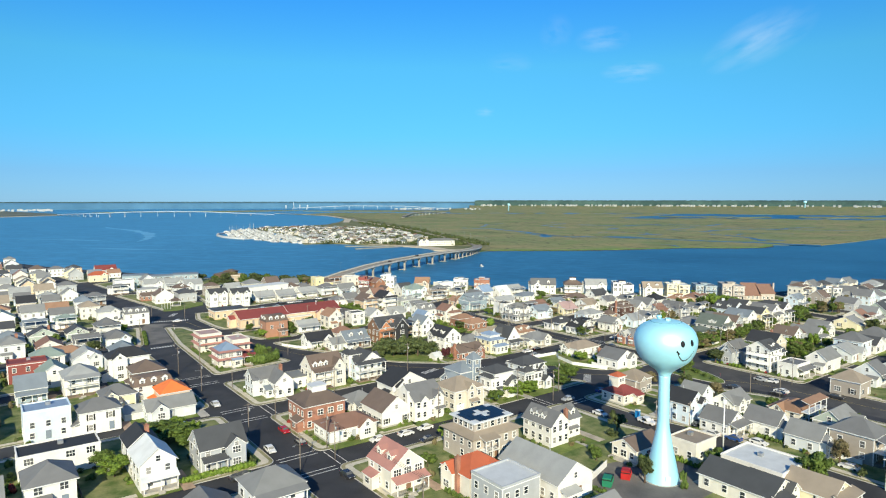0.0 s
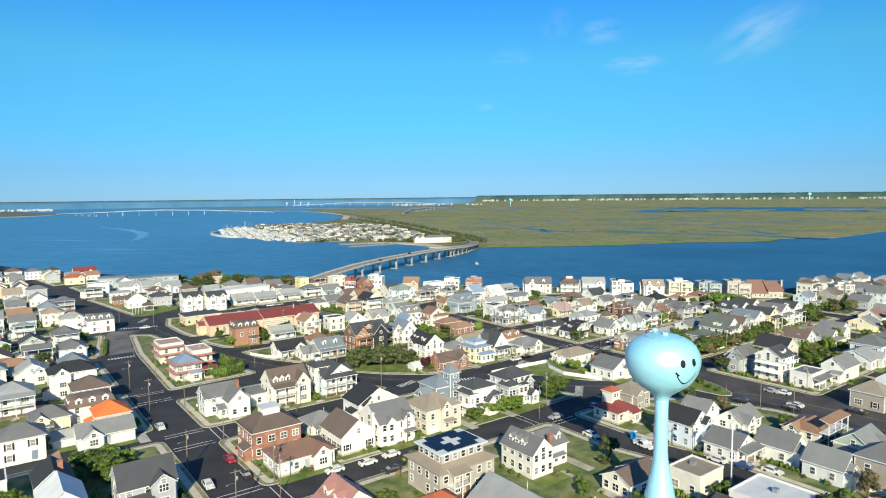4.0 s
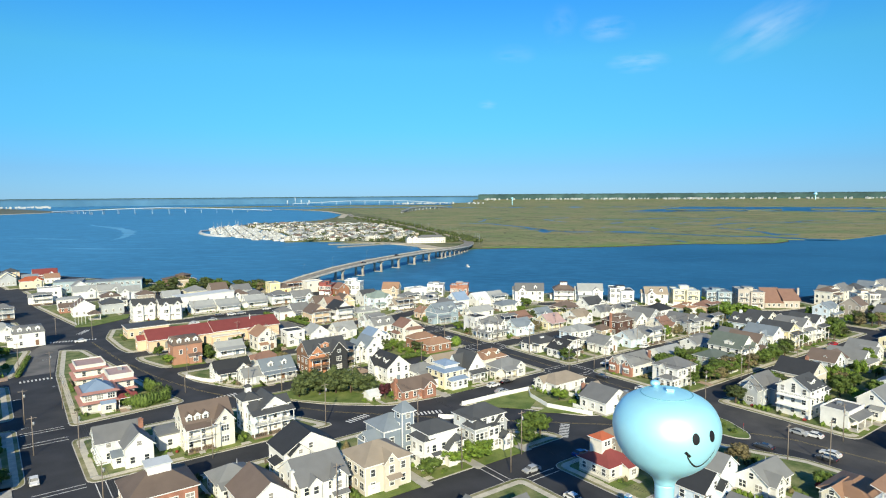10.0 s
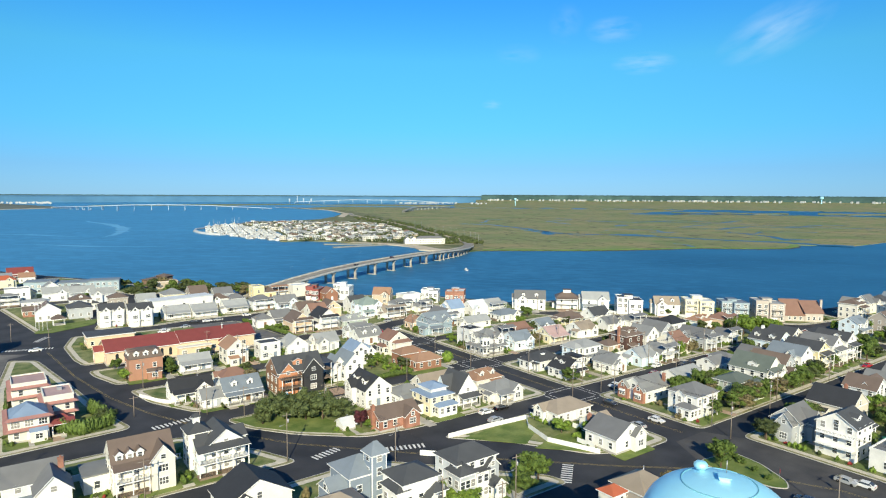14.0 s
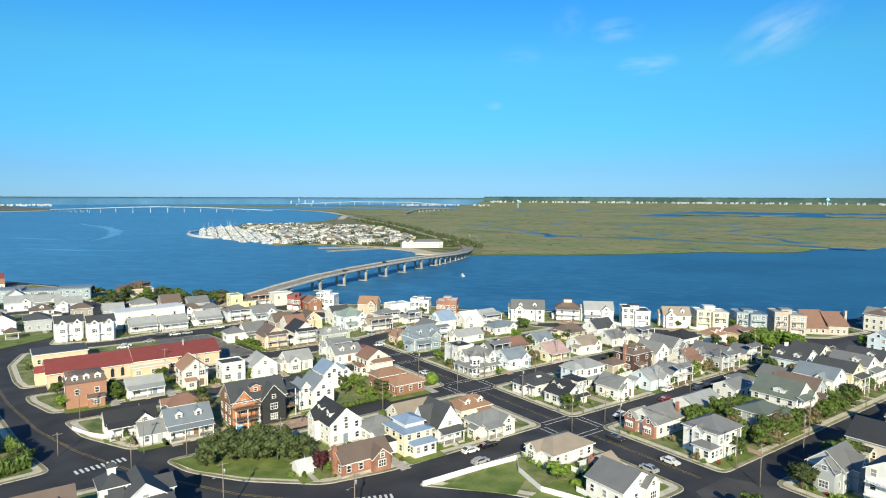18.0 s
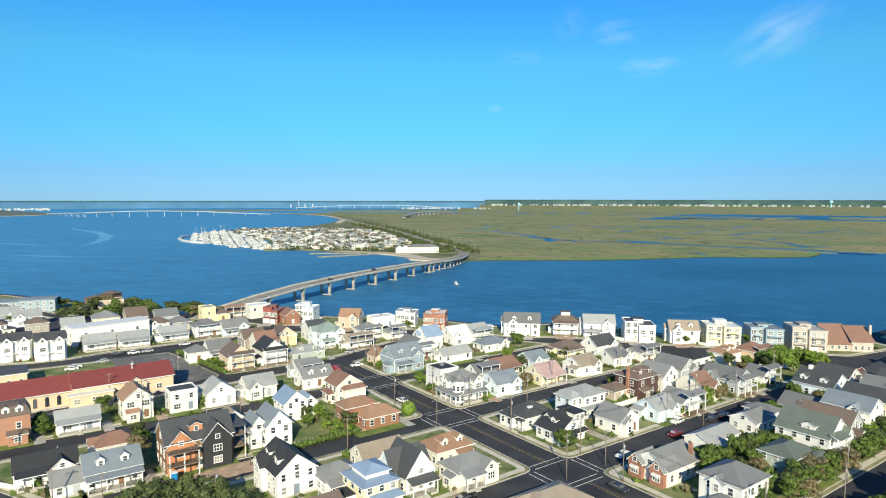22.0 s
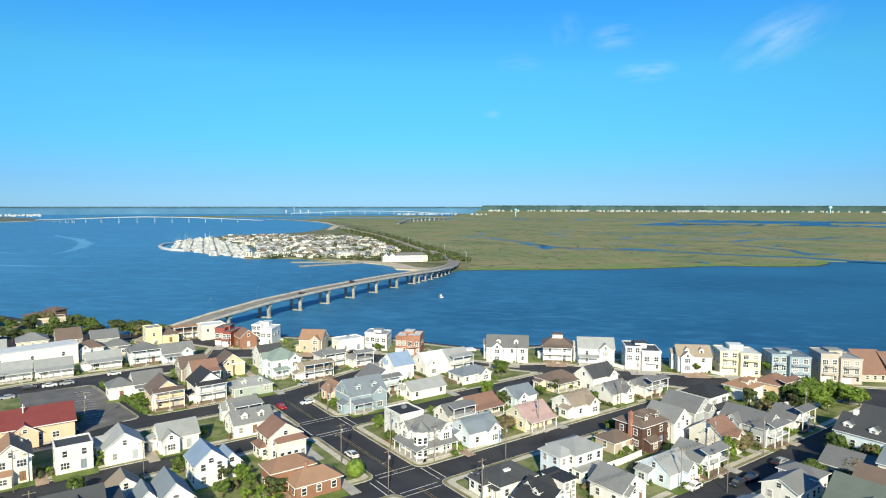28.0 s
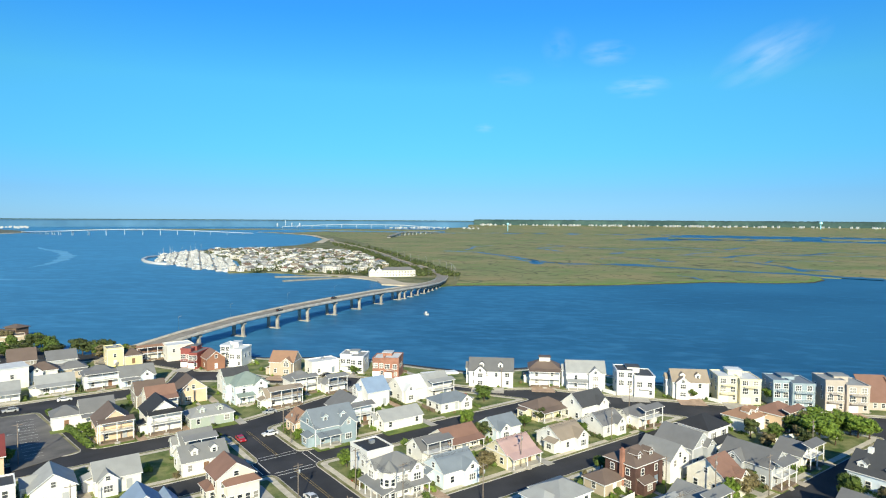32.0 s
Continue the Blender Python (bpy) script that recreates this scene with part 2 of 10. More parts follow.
def prism(bm, pts, z0, z1, mi=0):
    """Walls and top of an upright prism over a counter-clockwise outline."""
    lo, hi = [bm.verts.new((x, y, z0)) for x, y in pts], [bm.verts.new((x, y, z1)) for x, y in pts]
    k = len(pts)
    top = bm.faces.new(hi)
    top.material_index = mi
    bm.faces.new(lo[::-1]).material_index = mi
    for i in range(k):
        bm.faces.new((lo[i], lo[(i + 1) % k], hi[(i + 1) % k], hi[i])).material_index = mi
    return top


def ring_tube(bm, pts, radii, sides=8, mi=0, cap=True):
    """A tube through points with its own radius at each."""
    rows = []
    for i, p in enumerate(pts):
        a, b = Vector(pts[max(i - 1, 0)]), Vector(pts[min(i + 1, len(pts) - 1)])
        q = (b - a).to_track_quat("Z", "Y")
        rows.append([bm.verts.new(Vector(p) + q @ Vector((radii[i] * math.cos(2 * math.pi * k / sides), radii[i] * math.sin(2 * math.pi * k / sides), 0))) for k in range(sides)])
    for r0, r1 in zip(rows, rows[1:]):
        for k in range(sides):
            f = bm.faces.new((r0[k], r0[(k + 1) % sides], r1[(k + 1) % sides], r1[k]))
            f.smooth, f.material_index = True, mi
    if cap:
        bm.faces.new(rows[0][::-1]).material_index = mi
        bm.faces.new(rows[-1]).material_index = mi


def lathe(bm, profile, sides=48, mi=0):
    """A body of revolution round z from (radius, height) pairs, bottom first."""
    rows = [[bm.verts.new((r * math.cos(2 * math.pi * k / sides), r * math.sin(2 * math.pi * k / sides), z)) for k in range(sides)] for r, z in profile]
    for r0, r1 in zip(rows, rows[1:]):
        for k in range(sides):
            f = bm.faces.new((r0[k], r0[(k + 1) % sides], r1[(k + 1) % sides], r1[k]))
            f.smooth, f.material_index = True, mi
    bm.faces.new(rows[-1]).material_index = mi
    bm.faces.new(rows[0][::-1]).material_index = mi


def inset(pts, d):
    """A counter-clockwise outline moved inwards by d metres."""
    out, k = [], len(pts)
    for i in range(k):
        p0, p1, p2 = Vector(pts[i - 1]), Vector(pts[i]), Vector(pts[(i + 1) % k])
        a, b = (p1 - p0).normalized(), (p2 - p1).normalized()
        na, nb = Vector((-a.y, a.x)), Vector((-b.y, b.x))
        s = na + nb
        out.append(tuple(p1 + s * (d / max(0.35, s.dot(na)))))
    return out


def rounded(pts, r, steps=4):
    """An outline with its corners rounded."""
    out, k = [], len(pts)
    for i in range(k):
        p0, p1, p2 = Vector(pts[i - 1]), Vector(pts[i]), Vector(pts[(i + 1) % k])
        rr = min(r, (p0 - p1).length * 0.4, (p2 - p1).length * 0.4)
        a, c = p1 + (p0 - p1).normalized() * rr, p1 + (p2 - p1).normalized() * rr
        for s in range(steps + 1):
            t = s / steps
            out.append(tuple((1 - t) ** 2 * a + 2 * t * (1 - t) * p1 + t * t * c))
    return out


# ---------------------------------------------------------------- water and land
WATER_Z = -0.6


def water_mat():
    m = mat("bay_water", (0.0165, 0.096, 0.203), 0.45, 0.13, 160, 5, tint=(0.027, 0.136, 0.265), spec=0.12)
    n, l = m.node_tree.nodes, m.node_tree.links
    b = n["Principled BSDF"]
    geo, mp, no, bp = n.new("ShaderNodeNewGeometry"), n.new("ShaderNodeMapping"), n.new("ShaderNodeTexNoise"), n.new("ShaderNodeBump")
    mp.vector_type = "TEXTURE"
    mp.inputs["Rotation"].default_value, mp.inputs["Scale"].default_value = (0, 0, radians(-40)), (9, 2.2, 1)
    no.inputs["Scale"].default_value, no.inputs["Detail"].default_value = 1.0, 6
    bp.inputs["Strength"].default_value, bp.inputs["Distance"].default_value = 0.14, 0.4
    l.new(geo.outputs["Position"], mp.inputs[0])
    l.new(mp.outputs[0], no.inputs["Vector"])
    l.new(no.outputs["Fac"], bp.inputs["Height"])
    l.new(bp.outputs[0], b.inputs["Normal"])
    mp2, st, rp, mx = n.new("ShaderNodeMapping"), n.new("ShaderNodeTexNoise"), n.new("ShaderNodeValToRGB"), n.new("ShaderNodeMix")
    mp2.vector_type = "TEXTURE"
    mp2.inputs["Rotation"].default_value, mp2.inputs["Scale"].default_value = (0, 0, radians(-40)), (70, 19, 1)
    st.inputs["Scale"].default_value, st.inputs["Detail"].default_value, st.inputs["Distortion"].default_value = 1.0, 7, 1.2
    rp.color_ramp.elements[0].position, rp.color_ramp.elements[1].position = 0.53, 0.86
    before = b.inputs["Base Color"].links[0].from_socket
    mx.data_type = "RGBA"
    mx.inputs["B"].default_value = (0.07, 0.255, 0.45, 1)
    l.new(geo.outputs["Position"], mp2.inputs[0])
    l.new(mp2.outputs[0], st.inputs["Vector"])
    l.new(st.outputs["Fac"], rp.inputs[0])
    # the paler sky reflected on the bay's open side, put into the colour
    dot, sky_wash, add = n.new("ShaderNodeVectorMath"), n.new("ShaderNodeMapRange"), n.new("ShaderNodeMath")
    dot.operation, add.operation = "DOT_PRODUCT", "ADD"
    dot.inputs[1].default_value = (-0.8, 0.6, 0)
    sky_wash.inputs["From Min"].default_value, sky_wash.inputs["From Max"].default_value = -300, 420
    sky_wash.inputs["To Min"].default_value, sky_wash.inputs["To Max"].default_value = -0.2, 0.64
    l.new(geo.outputs["Position"], dot.inputs[0])
    l.new(dot.outputs["Value"], sky_wash.inputs["Value"])
    # pale ripple glints, mixed into the base colour as fine noise
    fine, mp3, lit, many = n.new("ShaderNodeTexNoise"), n.new("ShaderNodeMapping"), n.new("ShaderNodeMapRange"), n.new("ShaderNodeMath")
    mp3.vector_type = "TEXTURE"
    mp3.inputs["Rotation"].default_value, mp3.inputs["Scale"].default_value = (0, 0, radians(-46)), (13, 7, 1)
    fine.inputs["Scale"].default_value, fine.inputs["Detail"].default_value = 1.0, 8
    lit.inputs["From Min"].default_value, lit.inputs["From Max"].default_value = 0.44, 0.72
    lit.inputs["To Max"].default_value = 0.44
    l.new(geo.outputs["Position"], mp3.inputs[0])
    l.new(mp3.outputs[0], fine.inputs["Vector"])
    l.new(fine.outputs["Fac"], lit.inputs["Value"])
    # streaks are stronger where the sky reflection is painted in
    many.operation = "MULTIPLY_ADD"
    far = n.new("ShaderNodeMapRange")
    far.inputs["From Max"].default_value, far.inputs["To Min"].default_value, far.inputs["To Max"].default_value = 0.46, 0.12, 1.0
    l.new(sky_wash.outputs[0], far.inputs["Value"])
    l.new(rp.outputs[0], many.inputs[0])
    l.new(far.outputs[0], many.inputs[1])
    l.new(lit.outputs[0], many.inputs[2])
    l.new(many.outputs[0], add.inputs[0])
    l.new(sky_wash.outputs[0], add.inputs[1])
    l.new(add.outputs[0], mx.inputs["Factor"])
    l.new(before, mx.inputs["A"])
    l.new(mx.outputs["Result"], b.inputs["Base Color"])
    return m


def sheet(name, pts, z0, z1, material, label, category):
    bm = bmesh.new()
    prism(bm, pts, z0, z1)
    bm.normal_update()
    bmesh.ops.triangulate(bm, faces=[f for f in bm.faces if len(f.verts) > 4])
    ob = part(name, bm, material, None)
    return tagged(ob, label, category, kind="structure")


EYE = Vector((80, 60))
disc = [(EYE.x + 4880 * math.cos(a * math.pi / 48), EYE.y + 4880 * math.sin(a * math.pi / 48)) for a in range(96)]
sheet("ground", disc, -6, -5, SAND, "sandy bed of the bay reaching to the horizon", "ground")
sheet("water", disc, -4, WATER_Z, water_mat(), "rippled deep blue bay water", "water")
TOWN = [(-900, -900), (1500, -900), (1500, -260), (900, 20), (640, 150), (545, 192), (480, 208), (438, 213), (408, 227), (397, 241), (381, 254), (369, 275), (366, 292), (349, 318), (322, 328), (312, 346), (296, 380), (262, 402), (230, 446), (212, 452), (196, 455), (173, 500), (153, 546), (95, 642), (58, 718), (25, 806), (-100, 1000), (-900, 1000)]
sheet("road", TOWN, -4, 0, ASPHALT, "dark asphalt streets of the town with a bulkhead edge", "road")

BLOCKS = []


def block(pts, r=3.0, lawn=YARD, walk=1.6):
    """A kerbed pavement with the yards of a block inside it."""
    raw, pts = pts, rounded(pts, r)
    BLOCKS.append(inset(raw, 2.6))
    bm = bmesh.new()
    prism(bm, pts, -0.2, 0.12)
    ob = part("pavement", bm, KERB, None)
    tagged(ob, "pale concrete pavement with a raised kerb", "pavement", kind="structure")
    bm = bmesh.new()
    prism(bm, rounded(inset(raw, 0.2), r - 0.2), 0.1, 0.13)
    part("verge", bm, VERGE, ob, "dry grass verge")
    bm = bmesh.new()
    prism(bm, rounded(inset(raw, 1.1), 2.0), 0.1, 0.15)
    part("walkway", bm, WALKWAY, ob, "pale concrete walkway")
    bm = bmesh.new()
    prism(bm, rounded(inset(raw, 1.1 + walk), 1.2), 0.1, 0.17)
    part("yard", bm, lawn, ob, "grass and gravel yards")
    return ob


def rect(x0, x1, y0, y1):
    return [(x0, y0), (x1, y0), (x1, y1), (x0, y1)]


for pts in (
    [(69, -30), (153, -30), (152, 96), (148.5, 112), (148.5, 135), (69, 135)], [(69, 145), (174, 145), (173, 150), (146, 179), (136, 181), (69, 179)], [(69, 190), (130, 190), (124, 203), (111, 222), (69, 222)],
    [(70, 233), (102, 236), (98, 252), (93, 288), (86, 332), (77, 338), (72, 295)],
    [(119, 239), (215.5, 238), (215.5, 272), (107, 272), (110, 256)], [(105, 281), (215.5, 281), (215.5, 307), (99.5, 305), (100, 297)],
    [(99, 314), (179, 316), (172, 365), (130, 366), (101, 370), (96, 350), (97, 325)], [(181, 316.5), (224, 316.5), (244, 322.5), (272, 332), (258, 348), (243, 361), (232, 373), (222, 378), (208, 368), (174, 365)],
    [(124, 228), (127, 218), (136, 206), (150, 194), (165, 191.7), (215.5, 192), (215.5, 229)], [(166, 182.5), (179, 169), (190, 152), (202, 146.5), (214, 146.5), (215, 182.5)],
    [(162, -30), (210, -30), (209, 100), (200, 122), (182, 135), (158, 135), (158, 112), (161.5, 96)],
    [(226.3, 191.7), (372, 191.7), (367, 209), (363, 221), (358, 228.7), (226.3, 228.7)], [(226.3, 237), (343, 237), (329, 260), (319, 273), (226.3, 273)], [(226.3, 282), (315, 282), (306, 297), (296, 314), (284, 328), (262, 318), (244, 312), (226.3, 307)], rect(227, 372, 146, 182.5), rect(231, 330, 98, 137), rect(231, 400, 40, 88),
    [(382, 146), (400, 146), (395, 182.5), (384, 182.5)], [(340, 98), (480, 98), (470, 137), (340, 137)], [(410, 146), (520, 146), (500, 175), (400, 183)], [(445, 186), (530, 180), (560, 178), (480, 203), (447, 205)], [(530, 100), (640, 80), (620, 140), (530, 165)],
    [(228, 393), (238, 386), (250, 363), (262, 354), (276, 349), (285, 335), (297, 322), (310, 300), (327, 289), (335, 276), (345, 261), (357, 246), (367, 234), (376, 219), (387, 207), (397, 196), (430, 190), (438, 210), (409, 224), (397, 238), (381, 251), (368, 273), (364, 291), (348, 315), (321, 325), (310, 344), (294, 378), (262, 399), (240, 428)], 
    rect(-40, 58, -30, 135), rect(-40, 58, 145, 188), rect(-40, 58, 197, 240), rect(-40, 58, 249, 290), [(-40, 300), (60, 300), (68, 345), (-40, 345)], [(-40, 355), (70, 358), (66, 420), (-40, 420)], [(-40, 430), (65, 430), (60, 500), (-40, 500)], [(-40, 510), (58, 510), (45, 640), (-60, 640)],
    [(89, 386), (105, 397), (114, 401), (112, 470), (76, 470), (80, 445)], [(82, 480), (140, 480), (110, 560), (74, 545)], [(66, 560), (100, 572), (92, 630), (55, 640)], [(-60, 650), (46, 650), (20, 760), (-80, 760)],
    [(145, 482), (172, 476), (168, 498), (150, 541), (118, 598), (104, 598), (116, 562)], [(111, 381), (124, 376), (136, 374.5), (150, 378), (215, 379), (225, 400), (205, 440), (120, 440), (116, 400)], 
):
    block(pts)

# ---------------------------------------------------------------- marsh, causeway island and far shores
def marsh_mat():
    m = mat("salt_marsh", (0.18, 0.24, 0.075), 0.95, 0.17, 110, 5, bump=0.2, tint=(0.255, 0.225, 0.10))
    n, l = m.node_tree.nodes, m.node_tree.links
    b = n["Principled BSDF"]
    before = b.inputs["Base Color"].links[0].from_socket
    geo, mp, wv, rp, mx = n.new("ShaderNodeNewGeometry"), n.new("ShaderNodeMapping"), n.new("ShaderNodeTexNoise"), n.new("ShaderNodeValToRGB"), n.new("ShaderNodeMix")
    mp.inputs["Rotation"].default_value, mp.inputs["Scale"].default_value = (0, 0, radians(38)), (0.008, 0.003, 1)
    wv.inputs["Scale"].default_value, wv.inputs["Detail"].default_value, wv.inputs["Distortion"].default_value = 1.0, 3, 1.2
    rp.color_ramp.elements[0].position, rp.color_ramp.elements[0].color = 0.488, (0, 0, 0, 1)
    rp.color_ramp.elements[1].position, rp.color_ramp.elements[1].color = 0.512, (0, 0, 0, 1)
    mid = rp.color_ramp.elements.new(0.5)
    mid.color = (1, 1, 1, 1)
    mx.data_type = "RGBA"
    mx.inputs["B"].default_value = (0.06, 0.075, 0.03, 1)
    l.new(geo.outputs["Position"], mp.inputs[0])
    l.new(mp.outputs[0], wv.inputs["Vector"])
    l.new(wv.outputs["Fac"], rp.inputs[0])
    l.new(rp.outputs[0], mx.inputs["Factor"])
    # rusty cordgrass patches, greener beds and a finer net of ditches
    last = before
    for size, detail, lo, hi, colour, share in ((0.0065, 5, 0.46, 0.62, (0.30, 0.235, 0.11), 0.55), (0.019, 4, 0.52, 0.66, (0.12, 0.20, 0.045), 0.6), (0.055, 3, 0.56, 0.68, (0.29, 0.27, 0.13), 0.45)):
        no, cr, mix = n.new("ShaderNodeTexNoise"), n.new("ShaderNodeMapRange"), n.new("ShaderNodeMix")
        no.inputs["Scale"].default_value, no.inputs["Detail"].default_value, no.inputs["Distortion"].default_value = size, detail, 0.8
        cr.inputs["From Min"].default_value, cr.inputs["From Max"].default_value, cr.inputs["To Max"].default_value = lo, hi, share
        mix.data_type = "RGBA"
        mix.inputs["B"].default_value = (*colour, 1)
        l.new(geo.outputs["Position"], no.inputs["Vector"])
        l.new(no.outputs["Fac"], cr.inputs["Value"])
        l.new(cr.outputs[0], mix.inputs["Factor"])
        l.new(last, mix.inputs["A"])
        last = mix.outputs["Result"]
    no, cr, mix = n.new("ShaderNodeTexNoise"), n.new("ShaderNodeValToRGB"), n.new("ShaderNodeMix")
    no.inputs["Scale"].default_value, no.inputs["Detail"].default_value, no.inputs["Distortion"].default_value = 0.012, 2, 2.0
    cr.color_ramp.elements[0].position, cr.color_ramp.elements[0].color = 0.482, (0, 0, 0, 1)
    cr.color_ramp.elements[1].position, cr.color_ramp.elements[1].color = 0.518, (0, 0, 0, 1)
    cr.color_ramp.elements.new(0.5).color = (0.85, 0.85, 0.85, 1)
    mix.data_type = "RGBA"
    mix.inputs["B"].default_value = (0.055, 0.07, 0.03, 1)
    l.new(geo.outputs["Position"], no.inputs["Vector"])
    l.new(no.outputs["Fac"], cr.inputs[0])
    l.new(cr.outputs[0], mix.inputs["Factor"])
    l.new(last, mix.inputs["A"])
    l.new(mix.outputs["Result"], mx.inputs["A"])
    l.new(mx.outputs["Result"], b.inputs["Base Color"])
    return m


MARSH = marsh_mat()
WATER = bpy.data.materials["bay_water"]
SCRUB = mat("scrub_ground", (0.08, 0.12, 0.035), 0.95, 0.3, 25, 3, bump=0.4, tint=(0.24, 0.22, 0.11))
marsh = sheet("marsh", [(522, 609), (555, 590), (587, 568), (630, 540), (671, 520), (734, 498), (775, 486), (800, 462), (823, 441), (864, 424), (900, 429), (926, 444), (938, 428), (970, 396), (1030, 396), (1098, 399), (1273, 410), (1600, 330), (2000, 100), (2600, -300), (2500, 300), (2036, 721), (2098, 1179), (1895, 1364), (1791, 1652), (1840, 2000), (1888, 2466), (1500, 2900), (1240, 2700), (1200, 2250), (1050, 1780), (880, 1350), (760, 1050), (680, 850), (600, 690), (560, 640)], -3, 0.1, MARSH, "flat olive and tan salt marsh cut by creeks", "marsh")
sheet("island_ground", [(390, 856), (429, 842), (446, 815), (454, 786), (469, 758), (483, 731), (489, 702), (488, 680), (478, 652), (505, 604), (530, 605), (600, 688), (679, 850), (759, 1050), (879, 1350), (749, 1500), (678, 1455), (609, 1438), (542, 1407), (490, 1340), (478, 1180), (468, 1060), (440, 960), (404, 900)], -3, 0.5, SCRUB, "low sandy island with scrub round the marina houses", "ground")
sheet("causeway_ground", [(879, 1350), (1049, 1780), (1199, 2250), (1239, 2700), (1170, 2880), (1147, 2279), (997, 1864), (851, 1630), (749, 1500)], -3, 0.5, SCRUB, "low scrubby causeway land", "ground")
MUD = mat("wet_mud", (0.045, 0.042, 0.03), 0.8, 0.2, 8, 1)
BANK = mat("bank_grass", (0.12, 0.22, 0.04), 0.95, 0.2, 12, 2, bump=0.3, tint=(0.20, 0.29, 0.07))
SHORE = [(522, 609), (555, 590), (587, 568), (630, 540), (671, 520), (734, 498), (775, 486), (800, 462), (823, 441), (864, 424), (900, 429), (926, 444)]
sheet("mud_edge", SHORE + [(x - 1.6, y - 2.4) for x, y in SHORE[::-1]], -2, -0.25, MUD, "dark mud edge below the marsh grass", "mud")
sheet("marsh_bank", SHORE + [(x + 7 + 5 * math.sin(x * 0.07), y + 11 + 5 * math.sin(x * 0.05)) for x, y in SHORE[::-1]], -2, 0.22, BANK, "bright green grassy edge of the marsh", "bank")
for name, pts, label in (
    ("beach", [(472, 648), (500, 604), (512, 612), (498, 650), (505, 682), (506, 704), (498, 734), (480, 762), (464, 790), (456, 786), (471, 757), (481, 731), (487, 702), (486, 680)], "pale sand beach beside the bridge"),
    ("beach", [(1000, 1858), (1012, 1852), (1165, 2279), (1205, 2640), (1176, 2880), (1164, 2879), (1182, 2642), (1143, 2279)], "pale sand beach along the causeway"),
    ("beach", [(851, 1606), (862, 1590), (1014, 1850), (996, 1866)], "pale sand beach along the causeway"),
):
    sheet(name, pts, -1, 0.62, SAND, label, "beach")
for cx, cy, rx, ry, a in ((912, 686, 30, 15, 120), (818, 785, 26, 11, 40), (1016, 707, 24, 9, 120), (1031, 495, 22, 8, 100), (1150, 900, 30, 10, 20)):
    c, s = math.cos(radians(a)), math.sin(radians(a))
    pts = [(cx + rx * q * math.cos(k * math.pi / 9) * c - ry * q * math.sin(k * math.pi / 9) * s, cy + rx * q * math.cos(k * math.pi / 9) * s + ry * q * math.sin(k * math.pi / 9) * c) for k in range(18) for q in (random.uniform(0.75, 1.15),)]
    sheet("pond", pts, -1, 0.16, WATER, "small blue tidal pond in the marsh", "pond")


def creek(pts, wide):
    """A tidal creek of varying width that winds along a line."""
    left, right = [], []
    line = []
    for a, b in zip(pts, pts[1:]):
        for k in range(6):
            t = k / 6
            line.append((a[0] + (b[0] - a[0]) * t, a[1] + (b[1] - a[1]) * t))
    for i, p in enumerate(line[:-1]):
        d = (Vector(line[i + 1]) - Vector(p)).normalized()
        nrm = Vector((-d.y, d.x))
        w = (wide[0] + (wide[1] - wide[0]) * i / len(line)) * random.uniform(0.8, 1.2) / 2
        sh = nrm * random.uniform(-1, 1) * min(5, 0.25 * (Vector(line[i + 1]) - Vector(p)).length)
        left.append(tuple(Vector(p) + sh + nrm * w))
        right.append(tuple(Vector(p) + sh - nrm * w))
    bm = bmesh.new()
    vl, vr = [bm.verts.new((*q, 0.15)) for q in left], [bm.verts.new((*q, 0.15)) for q in right]
    for i in range(len(vl) - 1):
        bm.faces.new((vr[i], vr[i + 1], vl[i + 1], vl[i]))
    tagged(part("creek", bm, WATER, None), "narrow tidal creek winding through the marsh", "creek", kind="structure")


creek([(962, 392), (950, 430), (955, 478), (933, 518), (919, 570), (914, 620), (899, 659), (872, 727), (826, 796), (850, 860), (874, 919)], (24, 5))
creek([(1014, 693), (1072, 772), (1013, 808), (952, 793)], (6, 4))
creek([(1345, 821), (1192, 797), (1201, 695)], (8, 5))
creek([(908, 1134), (936, 1063), (904, 948), (857, 832), (797, 754)], (14, 9))
creek([(870, 857), (826, 734), (897, 712), (904, 679)], (7, 5))
creek([(1001, 490), (1074, 560), (1095, 603), (1130, 676)], (11, 8))
creek([(1267, 1102), (1294, 985), (1485, 989), (1465, 867), (1702, 917)], (15, 12))
creek([(2677, 1883), (2652, 1647), (2231, 1347), (1889, 1292), (1744, 1389)], (40, 34))
creek([(1189, 709), (1344, 732), (1374, 665), (1560, 684), (1589, 612)], (13, 10))
creek([(780, 500), (800, 520), (812, 560)], (5, 3))
creek([(1700, 2700), (1880, 2302), (1830, 1805), (1854, 1463), (2035, 1271), (2154, 1262), (2190, 980), (2120, 765)], (60, 70))
creek([(1500, 520), (1420, 640), (1440, 760), (1380, 900), (1420, 1050)], (10, 6))
creek([(1250, 560), (1180, 620), (1120, 600), (1080, 660)], (7, 4))
creek([(1100, 1000), (1160, 1120), (1300, 1180), (1340, 1300)], (9, 6))
creek([(980, 1150), (1080, 1250), (1200, 1300)], (8, 5))
FAR_LAND = mat("far_land", (0.09, 0.12, 0.09), 0.95, 0.2, 120, 20, tint=(0.16, 0.17, 0.13))
# air haze over far water and land, put into one blue colour
HAZE_BLUE = mat("haze_blue_distance", (0.055, 0.165, 0.29), 0.95, 0.12, 200, 40, tint=(0.075, 0.195, 0.325))
# the woods' dark green with the bluish air haze mixed in
HAZED_TREES = mat("hazed_far_woods", (0.036, 0.085, 0.085), 0.95, 0.3, 90, 12, tint=(0.06, 0.115, 0.105))
